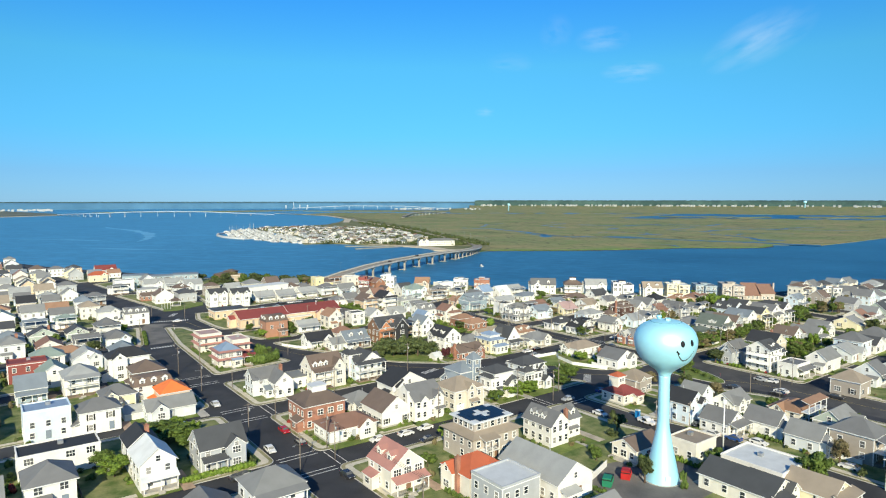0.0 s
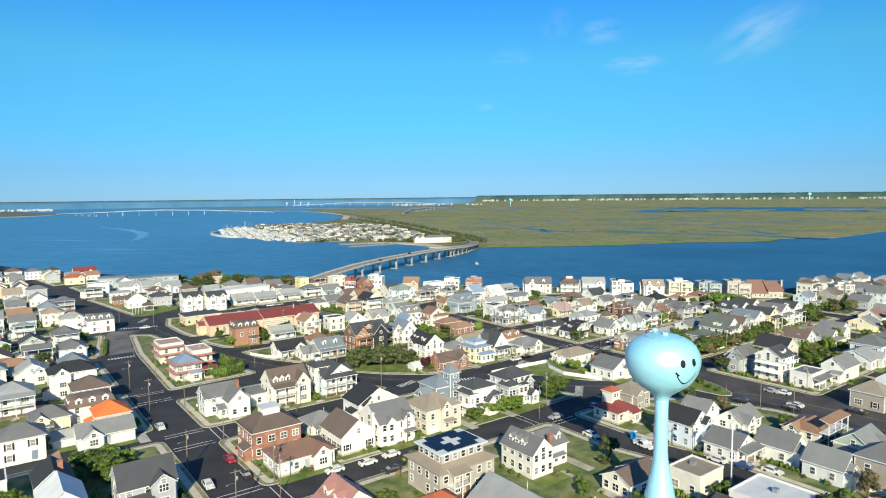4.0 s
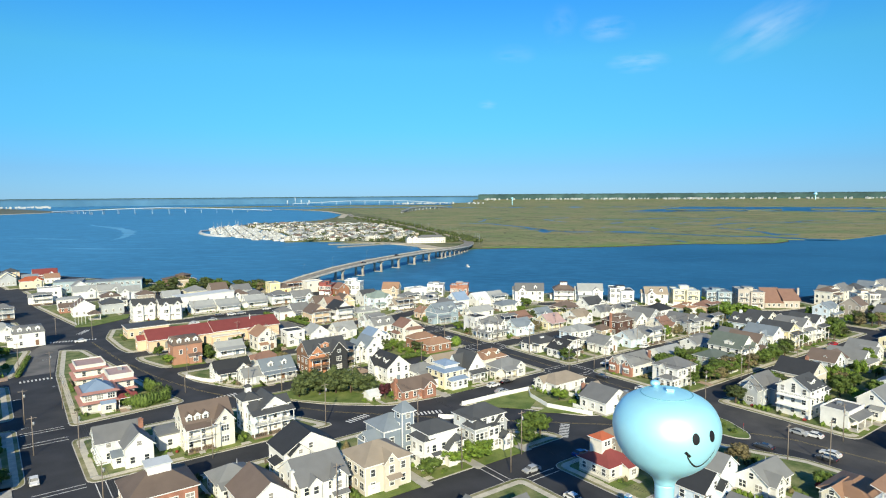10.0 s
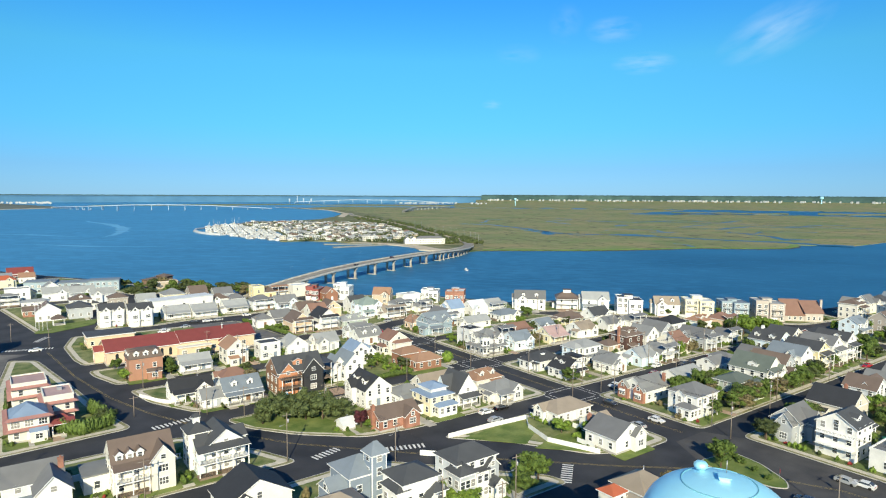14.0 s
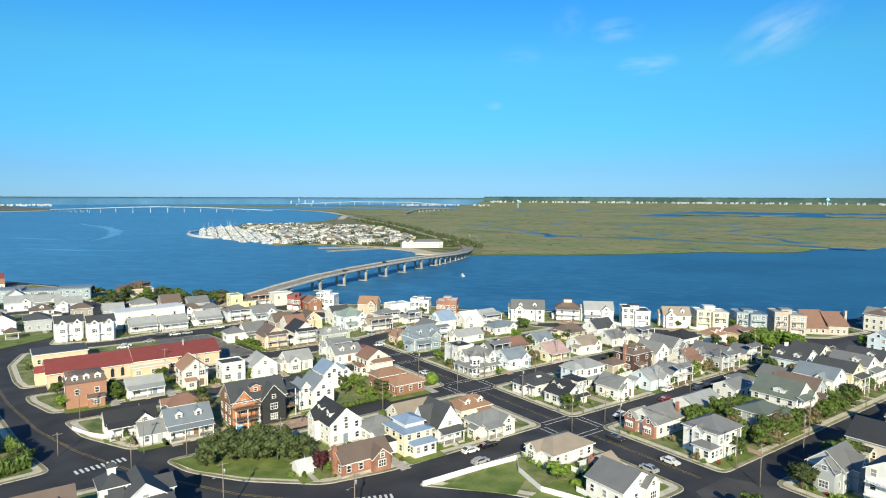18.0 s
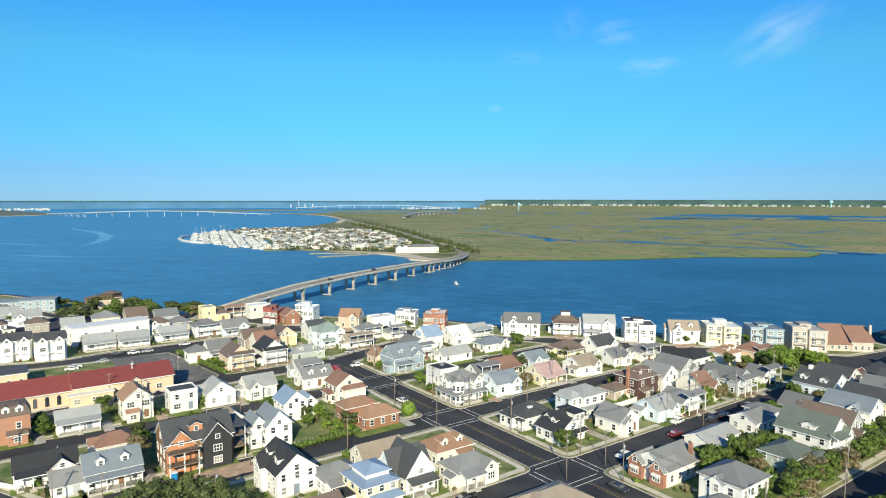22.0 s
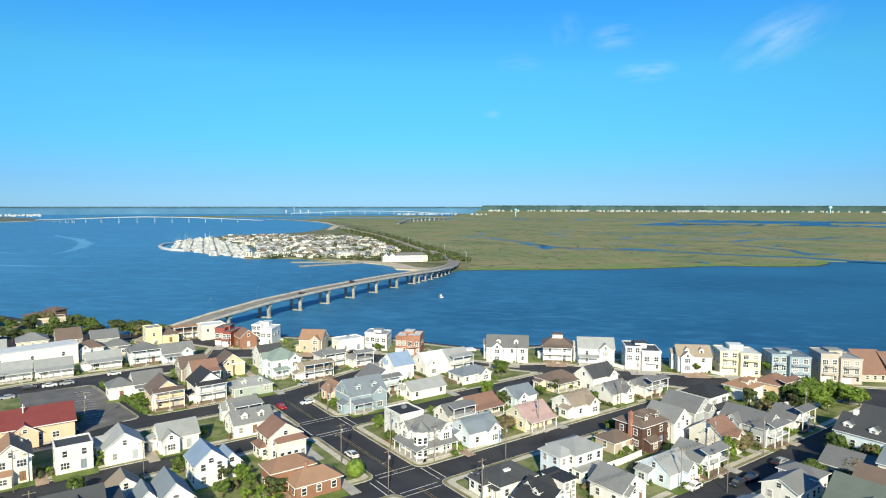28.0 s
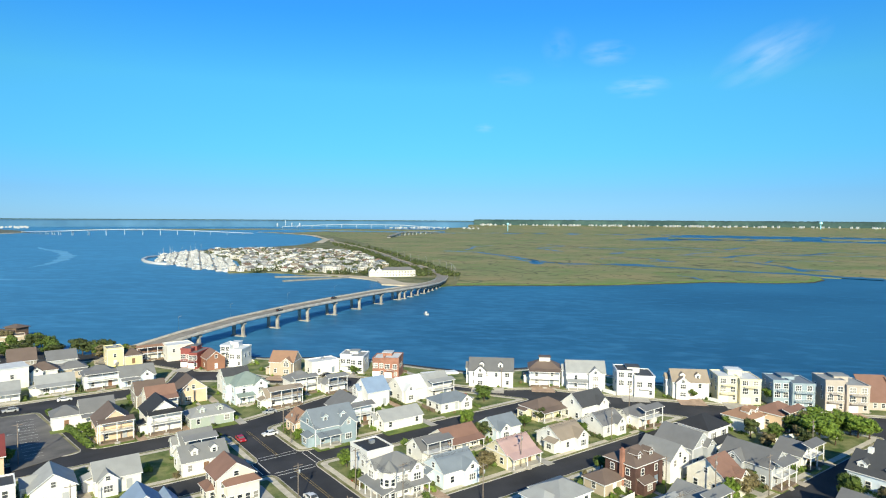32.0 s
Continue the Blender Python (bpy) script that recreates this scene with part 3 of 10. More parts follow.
sheet("far_shore", [(2700, 3350), (3300, 2850), (3580, 2580), (4000, 2380), (4250, 1900), (4400, 1500), (4950, 1200), (4950, 3000), (3500, 3900)], -3, 0.3, FAR_LAND, "low far shore under hazy light", "ground")
sheet("barrier_shore", [(-900, 2760), (60, 2850), (190, 2930), (268, 2985), (318, 3080), (330, 3400), (150, 4400), (-900, 4400)], -3, 0.3, FAR_LAND, "low far barrier island", "ground")
sheet("beach", [(-900, 2740), (60, 2830), (190, 2910), (272, 2968), (330, 3080), (312, 3090), (262, 3010), (185, 2960), (55, 2885), (-900, 2795)], -3, 0.4, SAND, "pale sand beach of the far barrier island", "beach")
sheet("marsh_islet", [(1500, 3300), (1900, 2750), (2300, 2700), (2400, 3000), (1900, 3500)], -3, 0.3, MARSH, "flat marsh islet far off", "marsh")
sheet("marsh_islet", [(500, 3600), (1100, 3350), (1700, 3500), (1500, 3750), (700, 3800)], -3, 0.3, MARSH, "flat marsh islet far off", "marsh")


def skyline(name, a0, a1, far, low, high, rough, material, label, category):
    """A long far-off ridge of treetops, seen edge on."""
    bm = bmesh.new()
    n = int((a1 - a0) * 12)
    rows = []
    for i in range(n + 1):
        a = radians(a0 + (a1 - a0) * i / n)
        h = high * (1 - 0.35 * max(0.0, 1 - (n - i) / 90) * (rough > 3)) + rough * (noise.noise(Vector((i * 0.31, far, 0))) + 0.6 * noise.noise(Vector((i * 1.7, far, 3))))
        rows.append([bm.verts.new((EYE.x + (far + dr) * math.cos(a), EYE.y + (far + dr) * math.sin(a), z)) for dr, z in ((0, low), (6, h * 0.8 + low * 0.2), (25, h), (70, h))])
    for r0, r1 in zip(rows, rows[1:]):
        for k in range(3):
            bm.faces.new((r1[k], r0[k], r0[k + 1], r1[k + 1]))
    return tagged(part(name, bm, material, None), label, category, kind="structure")


skyline("backdrop", 50.3, 112, 4740, -2, 44, 1.5, HAZE_BLUE, "low far band of haze-blue water and land", "backdrop")
skyline("backdrop", 49.8, 112, 4790, -2, 50, 1.5, HAZED_TREES, "thin dark line of woods on the horizon", "backdrop")


def polar_marsh(a0, a1, d0, d1, label):
    """A flat reach of marsh between two distances, with ragged banks."""
    near, far = [], []
    n = int((a1 - a0) * 2)
    for i in range(n + 1):
        a = radians(a0 + (a1 - a0) * i / n)
        taper = max(0.0, 1 - (a0 + (a1 - a0) * i / n - a0) / 11) ** 1.5 * 0.93 if a0 > 30 else 0.0
        for line, d in ((near, d0 + (d1 - d0) * taper), (far, d1)):
            q = d * (1 + 0.05 * noise.noise(Vector((i * 0.37, d, 0))) + 0.03 * noise.noise(Vector((i * 1.1, d, 4))))
            line.append((100 + q * math.cos(a), 80 + q * math.sin(a)))
    sheet("marsh", near + far[::-1], -3, 0.25, MARSH, label, "marsh")


polar_marsh(33, 52, 1750, 2900, "flat green marsh running on to the far woods")
polar_marsh(6, 53, 3000, 4640, "flat green marsh below the far woods")
polar_marsh(14, 30, 2050, 2300, "thin marsh bank in the far water")
polar_marsh(11, 23, 2480, 2720, "thin marsh bank in the far water")
polar_marsh(25, 34, 2400, 2560, "thin marsh bank in the far water")
polar_marsh(4, 16, 1900, 2060, "thin marsh bank in the far water")
# the far shore rises gently below the woods
bm = bmesh.new()
rows = []
for i in range(150):
    a = radians(-25 + 0.51 * i)
    rows.append([bm.verts.new((EYE.x + d * math.cos(a), EYE.y + d * math.sin(a), z)) for d, z in ((4150 + 60 * noise.noise(Vector((i * 0.4, 1, 0))), 0.2), (4400, 9), (4735, 22))])
for r0, r1 in zip(rows, rows[1:]):
    for k in range(2):
        bm.faces.new((r1[k], r0[k], r0[k + 1], r1[k + 1]))
tagged(part("far_meadow", bm, MARSH, None), "gently rising green shore below the far woods", "ground", kind="structure")
skyline("backdrop", -25, 50.5, 4720, 18, 61, 3, HAZED_TREES, "dark hazy line of woods on the far shore", "backdrop")

# far houses: tiny pale boxes with roofs along the woods
FAR_WHITE = mat("far_white", (0.46, 0.48, 0.48), 0.8, 0.1, 20, 5)
# far structures: the haze of the distance is painted in as blue-grey
HAZE_GREY = mat("far_haze_grey", (0.38, 0.46, 0.54), 0.8, 0.1, 20, 5)
bm = bmesh.new()
for i in range(300):
    a, d = radians(random.uniform(18, 58)), random.uniform(4600, 4690)
    if i > 200:
        a, d = radians(random.uniform(85.8, 96)), random.uniform(2850, 3080)
    if a > radians(50):
        d = random.uniform(4000, 4400)
    x, y, s = EYE.x + d * math.cos(a), EYE.y + d * math.sin(a), random.uniform(3, 6.5)
    h = random.uniform(4, 8)
    z = 21 if d > 4500 else 0
    box(bm, x - s, x + s, y - s, y + s, 0, z + h)
    prism(bm, [(x - s, y - s), (x + s, y - s), (x, y + s)], z + h, z + h + 3)
tagged(part("far_houses", bm, FAR_WHITE, None), "scattered pale houses along the far shore", "houses", kind="stuff")


def far_water_tower(x, y, z, r):
    e = thing("far_water_tower", pose(x, y, 0), "pale blue water tower on the far shore", "water tower")
    bm = bmesh.new()
    lathe(bm, [(r * 0.3, 0), (r * 0.25, z - r)], 10)
    part("stem", bm, TOWER_BLUE, e)
    bm = bmesh.new()
    lathe(bm, [(r * 0.3, z - r * 1.1), (r, z - r * 0.4), (r, z + r * 0.2), (r * 0.4, z + r * 0.6)], 14)
    part("tank", bm, TOWER_BLUE, e)


far_water_tower(4272, 1845, 52, 11)
far_water_tower(2461, 2654, 40, 7)
e = thing("power_station", pose(1890, 4310, 0), "pale towers of a far power station", "power station")
for dx, h, r in ((0, 48, 3), (40, 30, 5), (-50, 27, 6), (90, 28, 6)):
    bm = bmesh.new()
    lathe(bm, [(r, 0), (r * 0.8, h)], 12)
    part("stack", bm, HAZE_GREY, e, m=pose(dx, -dx * 0.4, 0))


def viaduct(name, line, wide, deep, step, water, label, material, pier_r, first=0.0):
    """A low bridge: a deck along a line, on rows of piers."""
    e = thing(name, pose(0, 0, 0), label, "bridge")
    pts, run = [], 0.0
    for a, b in zip(line, line[1:]):
        n = max(2, int((Vector(b) - Vector(a)).length / 4))
        pts += [Vector(a).lerp(Vector(b), k / n) for k in range(n)]
    pts.append(Vector(line[-1]))
    rows = {k: [] for k in ("deck", "l", "r")}
    bm, bl, br = bmesh.new(), bmesh.new(), bmesh.new()
    for i, p in enumerate(pts):
        d = (pts[min(i + 1, len(pts) - 1)] - pts[max(i - 1, 0)]).normalized()
        nr = Vector((-d.y, d.x, 0)).normalized()
        rows["deck"].append([bm.verts.new(p + nr * s * wide / 2 + Vector((0, 0, z))) for s, z in ((-1, 0), (1, 0), (1, -deep * 0.4), (0.7, -deep), (-0.7, -deep), (-1, -deep * 0.4))])
        for key, b, s in (("l", bl, 1), ("r", br, -1)):
            rows[key].append([b.verts.new(p + nr * (s * wide / 2 + o) + Vector((0, 0, z))) for o, z in ((-0.15, -0.1), (0.15, -0.1), (0.12, 0.95), (-0.12, 0.95))])
        run += (p - pts[i - 1]).length if i else 0
    for key, b in (("deck", bm), ("l", bl), ("r", br)):
        for r0, r1 in zip(rows[key], rows[key][1:]):
            for k in range(len(r0)):
                f = b.faces.new((r0[k], r0[(k + 1) % len(r0)], r1[(k + 1) % len(r0)], r1[k]))
                f.material_index = 1 if key == "deck" and k == 0 else 0
    part("deck", bm, (material, DECK_ASPHALT), e)
    part("parapet", bl, material, e)
    part("parapet", br, material, e)
    far, last = 0.0, first - step
    for a, b in zip(pts, pts[1:]):
        far += (b - a).length
        if far - last >= step and a.z - deep > water + 1.2:
            last = far
            d = (b - a).normalized()
            ang = math.degrees(math.atan2(d.y, d.x))
            bm = bmesh.new()
            box(bm, -pier_r * 0.8, pier_r * 0.8, -wide * 0.42, wide * 0.42, a.z - deep - 1.1, a.z - deep + 0.05)
            for s in (-1, 1):
                box(bm, -pier_r * 0.55, pier_r * 0.55, s * wide * 0.28 - pier_r * 0.7, s * wide * 0.28 + pier_r * 0.7, water - 1, a.z - deep - 1.1)
            box(bm, -pier_r * 0.9, pier_r * 0.9, -wide * 0.4, wide * 0.4, water - 1, water + 0.5)
            part("pier", bm, SHADED_PIER if material == BRIDGE_CONCRETE else material, e, m=pose(a.x, a.y, 0, 0, 0, ang))
    return e


# the deck's shade on the piers is put into this darker concrete
SHADED_PIER = mat("shaded_pier_concrete", (0.34, 0.325, 0.29), 0.9, 0.25, 3, 0.6, tint=(0.44, 0.41, 0.36))
BRIDGE_CONCRETE = mat("bridge_concrete", (0.47, 0.44, 0.39), 0.85, 0.15, 4, 0.6, tint=(0.56, 0.53, 0.47))
DECK_ASPHALT = mat("bleached_deck_asphalt", (0.24, 0.22, 0.19), 0.9, 0.15, 6, 0.3, tint=(0.31, 0.285, 0.245))
viaduct("road_bridge", [(200, 424, 1.0), (216, 436, 3.6), (240, 448, 6.2), (271, 464, 8.4), (314, 488, 9.2), (358, 511, 9.2), (400, 534, 8.6), (432, 551, 7.6)], 11.5, 1.2, 26.8, WATER_Z, "concrete road bridge over the bay on tall piers", BRIDGE_CONCRETE, 1.15, 52.0)
viaduct("trestle_bridge", [(432, 551, 7.6), (465, 571, 6.2), (498, 597, 4.8), (525, 624, 3.6), (542, 645, 2.6)], 11.5, 1.2, 9, WATER_Z, "low curved trestle at the far end of the bridge", BRIDGE_CONCRETE, 0.8)
viaduct("causeway_road", [(541, 644, 2.6), (560, 668, 1.6), (580, 697, 1.2), (600, 738, 1.0), (619, 789, 1.0), (640, 852, 1.0), (672, 938, 1.0), (733, 1083, 1.0), (802, 1265, 1.0), (866, 1458, 1.0), (935, 1680, 1.0), (1040, 1900, 1.0)], 12, 0.8, 900, WATER_Z, "two-lane causeway road through scrub", SAND, 0.5)
viaduct("far_bridge", [(306, 3060, 4), (345, 2850, 9), (395, 2660, 14), (492, 2580, 19), (600, 2555, 21), (760, 2530, 17), (900, 2490, 10), (1000, 2475, 5)], 13, 2.4, 54, WATER_Z, "long pale bridge arching low over the inlet", HAZE_GREY, 1.3)
viaduct("far_bridge", [(1250, 1900, 5), (1420, 2100, 12), (1600, 2250, 13), (1800, 2380, 5)], 12, 2.5, 50, WATER_Z, "far low bridge over a channel in the marsh", FAR_WHITE, 2.5)
viaduct("far_bridge", [(1700, 3900, 10), (2000, 3700, 26), (2300, 3500, 24), (2500, 3300, 8)], 12, 3, 90, WATER_Z, "far pale bridge on the skyline", HAZE_GREY, 3)

# ---------------------------------------------------------------- the water tower
RING_BLUE = mat("dull_blue_steel", (0.16, 0.42, 0.52), 0.5, 0.1, 1, 0.2)
tower = thing("water_tower", pose(125.5, 82.9, 0), "pale blue steel water tower with a painted smiling face", "water tower")
TANK = [(1.33, 24.6), (1.78, 25.5), (2.85, 26.4), (4.27, 27.4), (5.43, 28.5), (6.23, 29.8), (6.76, 31.2), (6.94, 32.5), (6.81, 33.6), (6.36, 34.75), (5.61, 35.75), (4.54, 36.5), (3.12, 37.05), (1.60, 37.32), (0.27, 37.4)]


def dense(profile, k=5):
    out = []
    n = len(profile)
    for i in range(n - 1):
        p0, p1, p2, p3 = (profile[min(max(j, 0), n - 1)] for j in (i - 1, i, i + 1, i + 2))
        for s in range(k):
            t = s / k
            out.append(tuple(0.5 * (2 * b + (c - a) * t + (2 * a - 5 * b + 4 * c - d) * t * t + (3 * b - a - 3 * c + d) * t ** 3) for a, b, c, d in zip(p0, p1, p2, p3)))
    return out + [profile[-1]]


TANK_D = dense(TANK)
bm = bmesh.new()
lathe(bm, TANK_D, 72)
part("tank", bm, TOWER_BLUE, tower)
bm = bmesh.new()
lathe(bm, dense([(4.00, 0.1), (3.87, 0.8), (3.30, 3.4), (2.51, 7), (1.89, 10), (1.51, 12.2), (1.32, 14.5), (1.28, 18), (1.25, 22), (1.32, 24.7)]), 48)
part("stem", bm, TOWER_BLUE, tower)
bm = bmesh.new()
lathe(bm, [(4.4, 0), (4.4, 0.25)], 40)
part("footing", bm, CONCRETE, tower)


def tank_radius(z):
    for (r0, z0), (r1, z1) in zip(TANK_D, TANK_D[1:]):
        if z0 <= z <= z1:
            return r0 + (r1 - r0) * (z - z0) / max(z1 - z0, 1e-6)
    return 1.0


def painted(name, outline, label):
    """A patch of paint on the tank: outline as (degrees round, height), as a fan of rings."""
    bm = bmesh.new()
    ca, cz = sum(p[0] for p in outline) / len(outline), sum(p[1] for p in outline) / len(outline)

    def at(a, z):
        r = tank_radius(z) + 0.03
        return bm.verts.new((r * math.cos(radians(a)), r * math.sin(radians(a)), z))
    rings = [[at(ca + (a - ca) * q, cz + (z - cz) * q) for a, z in outline] for q in (1.0, 0.66, 0.33)]
    k = len(outline)
    for r0, r1 in zip(rings, rings[1:]):
        for i in range(k):
            bm.faces.new((r0[i], r0[(i + 1) % k], r1[(i + 1) % k], r1[i]))
    c = at(ca, cz)
    for i in range(k):
        bm.faces.new((rings[-1][i], rings[-1][(i + 1) % k], c))
    bmesh.ops.recalc_face_normals(bm, faces=bm.faces)
    part(name, bm, BLACK_PAINT, tower, label)


for a in (-115, -93.5):
    painted("eye", [(a + 4.2 * math.cos(k * math.pi / 10), 33.3 + 0.72 * math.sin(k * math.pi / 10)) for k in range(20)], "black painted oval")
bm = bmesh.new()
prev = None
for k in range(33):
    t = k / 32
    a, z = -124 + 37 * t, 31.4 - 2.05 * math.sin(math.pi * min(1, t * 0.98 + 0.02)) ** 0.8
    pair = []
    for dz in (-0.14, 0.14):
        r = tank_radius(z + dz) + 0.035
        pair.append(bm.verts.new((r * math.cos(radians(a)), r * math.sin(radians(a)), z + dz)))
    if prev:
        bm.faces.new((prev[0], pair[0], pair[1], prev[1]))
    prev = pair
part("smile", bm, BLACK_PAINT, tower, "black painted curve")
bm = bmesh.new()
prev = None
for k in range(9):
    a, z = -126.5 + 6 * k / 8, 31.75 - 0.7 * k / 8
    pair = []
    for dz in (-0.12, 0.12):
        r = tank_radius(z + dz) + 0.05
        pair.append(bm.verts.new((r * math.cos(radians(a + dz * 9)), r * math.sin(radians(a + dz * 9)), z + dz)))
    if prev:
        bm.faces.new((prev[0], pair[0], pair[1], prev[1]))
    prev = pair
part("smile", bm, BLACK_PAINT, tower, "black painted curve")
bm = bmesh.new()
ring_tube(bm, [(3.3 * math.cos(k * math.pi / 24), 3.3 * math.sin(k * math.pi / 24), 37.02) for k in range(49)], [0.06] * 49, 6)
part("rail_ring", bm, RING_BLUE, tower, "thin dark safety rail")
bm = bmesh.new()
lathe(bm, [(0.4, 37.6), (0.4, 38.05), (0.62, 38.12), (0.66, 38.42), (0.5, 38.62), (0.15, 38.72)], 20)
part("vent", bm, TOWER_BLUE, tower, m=pose(0.7, 2.3, -0.6))
bm = bmesh.new()
box(bm, -0.5, 0.5, -0.45, 0.45, 37.65, 38.2)
box(bm, -0.62, 0.62, -0.55, 0.55, 38.2, 38.3)
part("hatch", bm, TOWER_BLUE, tower, m=pose(0.2, -0.4, -0.5, 0, 0, 35))
bm = bmesh.new()
ring_tube(bm, [(0.9, -0.2, 37.7), (0.9, -0.2, 39.0)], [0.04, 0.04], 6)
part("aerial", bm, STEEL, tower)
bm = bmesh.new()
box(bm, -0.5, 0.5, -0.04, 0.06, 0.25, 2.35)
part("access_door", bm, TRIM, tower, m=pose(-2.3, -3.15, 0, 0, 0, -36))

# ---------------------------------------------------------------- houses
TAKEN = []
MESHES = {}


def mesh_of(key, make, *materials):
    """A mesh that alike pieces share."""
    if key not in MESHES:
        bm = bmesh.new()
        make(bm)
        me = bpy.data.meshes.new(key[0])
        bm.to_mesh(me)
        bm.free()
        for one in materials:
            me.materials.append(one)
        MESHES[key] = me
    return MESHES[key]


def casing(bm, w, h, glass, shutters):
    """Window casing in one piece: a flat grid round two lights, turned back to the wall at its rim."""
    bars = [] if w < 1.4 else ([0.0] if w < 1.7 else [-w / 6, w / 6])
    inner = [-w / 2] + [x + e for x in bars for e in (-0.05, 0.05)] + [w / 2]
    xs = [-w / 2 - 0.14] + inner + [w / 2 + 0.14]
    if shutters:
        xs = [-w / 2 - 0.56] + xs + [w / 2 + 0.56]
    zs = [-0.14, 0, h * 0.47, h * 0.54, h, h + 0.16]
    grid = [[bm.verts.new((x, -0.09, z)) for x in xs] for z in zs]
    first = 2 if shutters else 1
    cuts = range(first, first + len(inner) - 1, 2)
    for r in range(5):
        for c in range(len(xs) - 1):
            light = c in cuts and r in (1, 3)
            if light and not glass:
                continue
            f = bm.faces.new((grid[r][c], grid[r][c + 1], grid[r + 1][c + 1], grid[r + 1][c]))
            f.material_index = 1 if light else (2 if shutters and c in (0, len(xs) - 2) else 0)
    rim = grid[0] + [row[-1] for row in grid[1:]] + grid[-1][-2::-1] + [row[0] for row in grid[-2:0:-1]]
    back = [bm.verts.new((v.co.x, 0.03, v.co.z)) for v in rim]
    for k in range(len(rim)):
        q = (k + 1) % len(rim)
        bm.faces.new((rim[q], rim[k], back[k], back[q]))
    if not glass:
        for r in (1, 3):
            for cut in cuts:
                loop = [grid[r][cut], grid[r][cut + 1], grid[r + 1][cut + 1], grid[r + 1][cut]]
                deep = [bm.verts.new((v.co.x, -0.02, v.co.z)) for v in loop]
                for k in range(4):
                    bm.faces.new((loop[k], loop[(k + 1) % 4], deep[(k + 1) % 4], deep[k]))


def frame_mesh(w, h, material):
    return mesh_of(("window", w, h, material.name), lambda bm: casing(bm, w, h, False, False), material)


def glazed_mesh(w, h, shutters):
    """A whole window in one piece, for sides that stay far off."""
    return mesh_of(("window", w, h, shutters, "glazed"), lambda bm: casing(bm, w, h, True, shutters), TRIM, GLASS, DARK)


def pane_mesh(w, h):
    def make(bm):
        box(bm, -w / 2, w / 2, -0.03, 0.01, 0, h)
    return mesh_of(("pane", w, h), make, GLASS)


def shutter_mesh(h):
    def make(bm):
        box(bm, -0.2, 0.2, -0.07, 0.0, 0, h)
        box(bm, -0.15, 0.15, -0.09, -0.06, 0.1, h - 0.1)
    return mesh_of(("shutter", h), make, DARK)


def door_mesh(c):
    def make(bm):
        box(bm, -0.5, 0.5, -0.06, 0.02, 0, 2.1)
        box(bm, -0.62, -0.5, -0.1, 0.02, 0, 2.2)
        box(bm, 0.5, 0.62, -0.1, 0.02, 0, 2.2)
        box(bm, -0.62, 0.62, -0.1, 0.02, 2.1, 2.25)
    return mesh_of(("door", c.name), make, c)


def garage_mesh(w):
    def make(bm):
        for k in range(5):
            box(bm, -w / 2, w / 2, -0.05, 0.02, 0.02 + k * 0.44, 0.42 + k * 0.44)
    return mesh_of(("garage_door", w), make, TRIM)


def post_mesh(h):
    def make(bm):
        box(bm, -0.1, 0.1, -0.1, 0.1, 0, h)
        box(bm, -0.16, 0.16, -0.16, 0.16, h - 0.12, h)
    return mesh_of(("post", h), make, TRIM)


def gable_body(bm, w, d, z, rise, axis, mi=0):
    """Walls to the eaves, with the gable triangles."""
    x, y = w / 2, d / 2
    lo = [bm.verts.new(c) for c in ((-x, -y, 0), (x, -y, 0), (x, y, 0), (-x, y, 0))]
    hi = [bm.verts.new(c) for c in ((-x, -y, z), (x, -y, z), (x, y, z), (-x, y, z))]
    if axis == "x":
        r0, r1 = bm.verts.new((-x, 0, z + rise)), bm.verts.new((x, 0, z + rise))
        fs = [(lo[0], lo[1], hi[1], hi[0]), (lo[2], lo[3], hi[3], hi[2]), (lo[1], lo[2], hi[2], r1, hi[1]), (lo[3], lo[0], hi[0], r0, hi[3]), (hi[0], hi[1], r1, r0), (hi[2], hi[3], r0, r1)]
    else:
        r0, r1 = bm.verts.new((0, -y, z + rise)), bm.verts.new((0, y, z + rise))
        fs = [(lo[0], lo[1], hi[1], r0, hi[0]), (lo[2], lo[3], hi[3], r1, hi[2]), (lo[1], lo[2], hi[2], hi[1]), (lo[3], lo[0], hi[0], hi[3]), (hi[1], hi[2], r1, r0), (hi[3], hi[0], r0, r1)]
    fs.append(lo[::-1])
    for f in fs:
        bm.faces.new(f).material_index = mi


def gable_roof(bm, w, d, z, rise, axis, over=0.45, rake=0.35, t=0.2, front=None):
    """Two sloping slabs; edges take the second material."""
    span, run = (d, w) if axis == "x" else (w, d)
    k = rise / (span / 2)
    s = span / 2 + over
    prof = [(-s, z - k * over + 0.02), (0, z + rise + 0.02), (s, z - k * over + 0.02), (s, z - k * over + 0.02 + t), (0, z + rise + t + 0.02), (-s, z - k * over + 0.02 + t)]
    a, b = -run / 2 - rake, run / 2 + rake
    if front is not None:
        a, b = front

    def v(u, p):
        return bm.verts.new((u, p[0], p[1]) if axis == "x" else (-p[0], u, p[1]))
    e0, e1 = [v(a, p) for p in prof], [v(b, p) for p in prof]
    for i, mi in ((0, 1), (1, 1), (2, 1), (3, 0), (4, 0), (5, 1)):
        j = (i + 1) % 6
        bm.faces.new((e0[i], e0[j], e1[j], e1[i])).material_index = mi
    for q in ((0, 1, 4, 5), (1, 2, 3, 4)):
        bm.faces.new([e0[i] for i in q][::-1]).material_index = 1
        bm.faces.new([e1[i] for i in q]).material_index = 1
    bmesh.ops.recalc_face_normals(bm, faces=bm.faces)


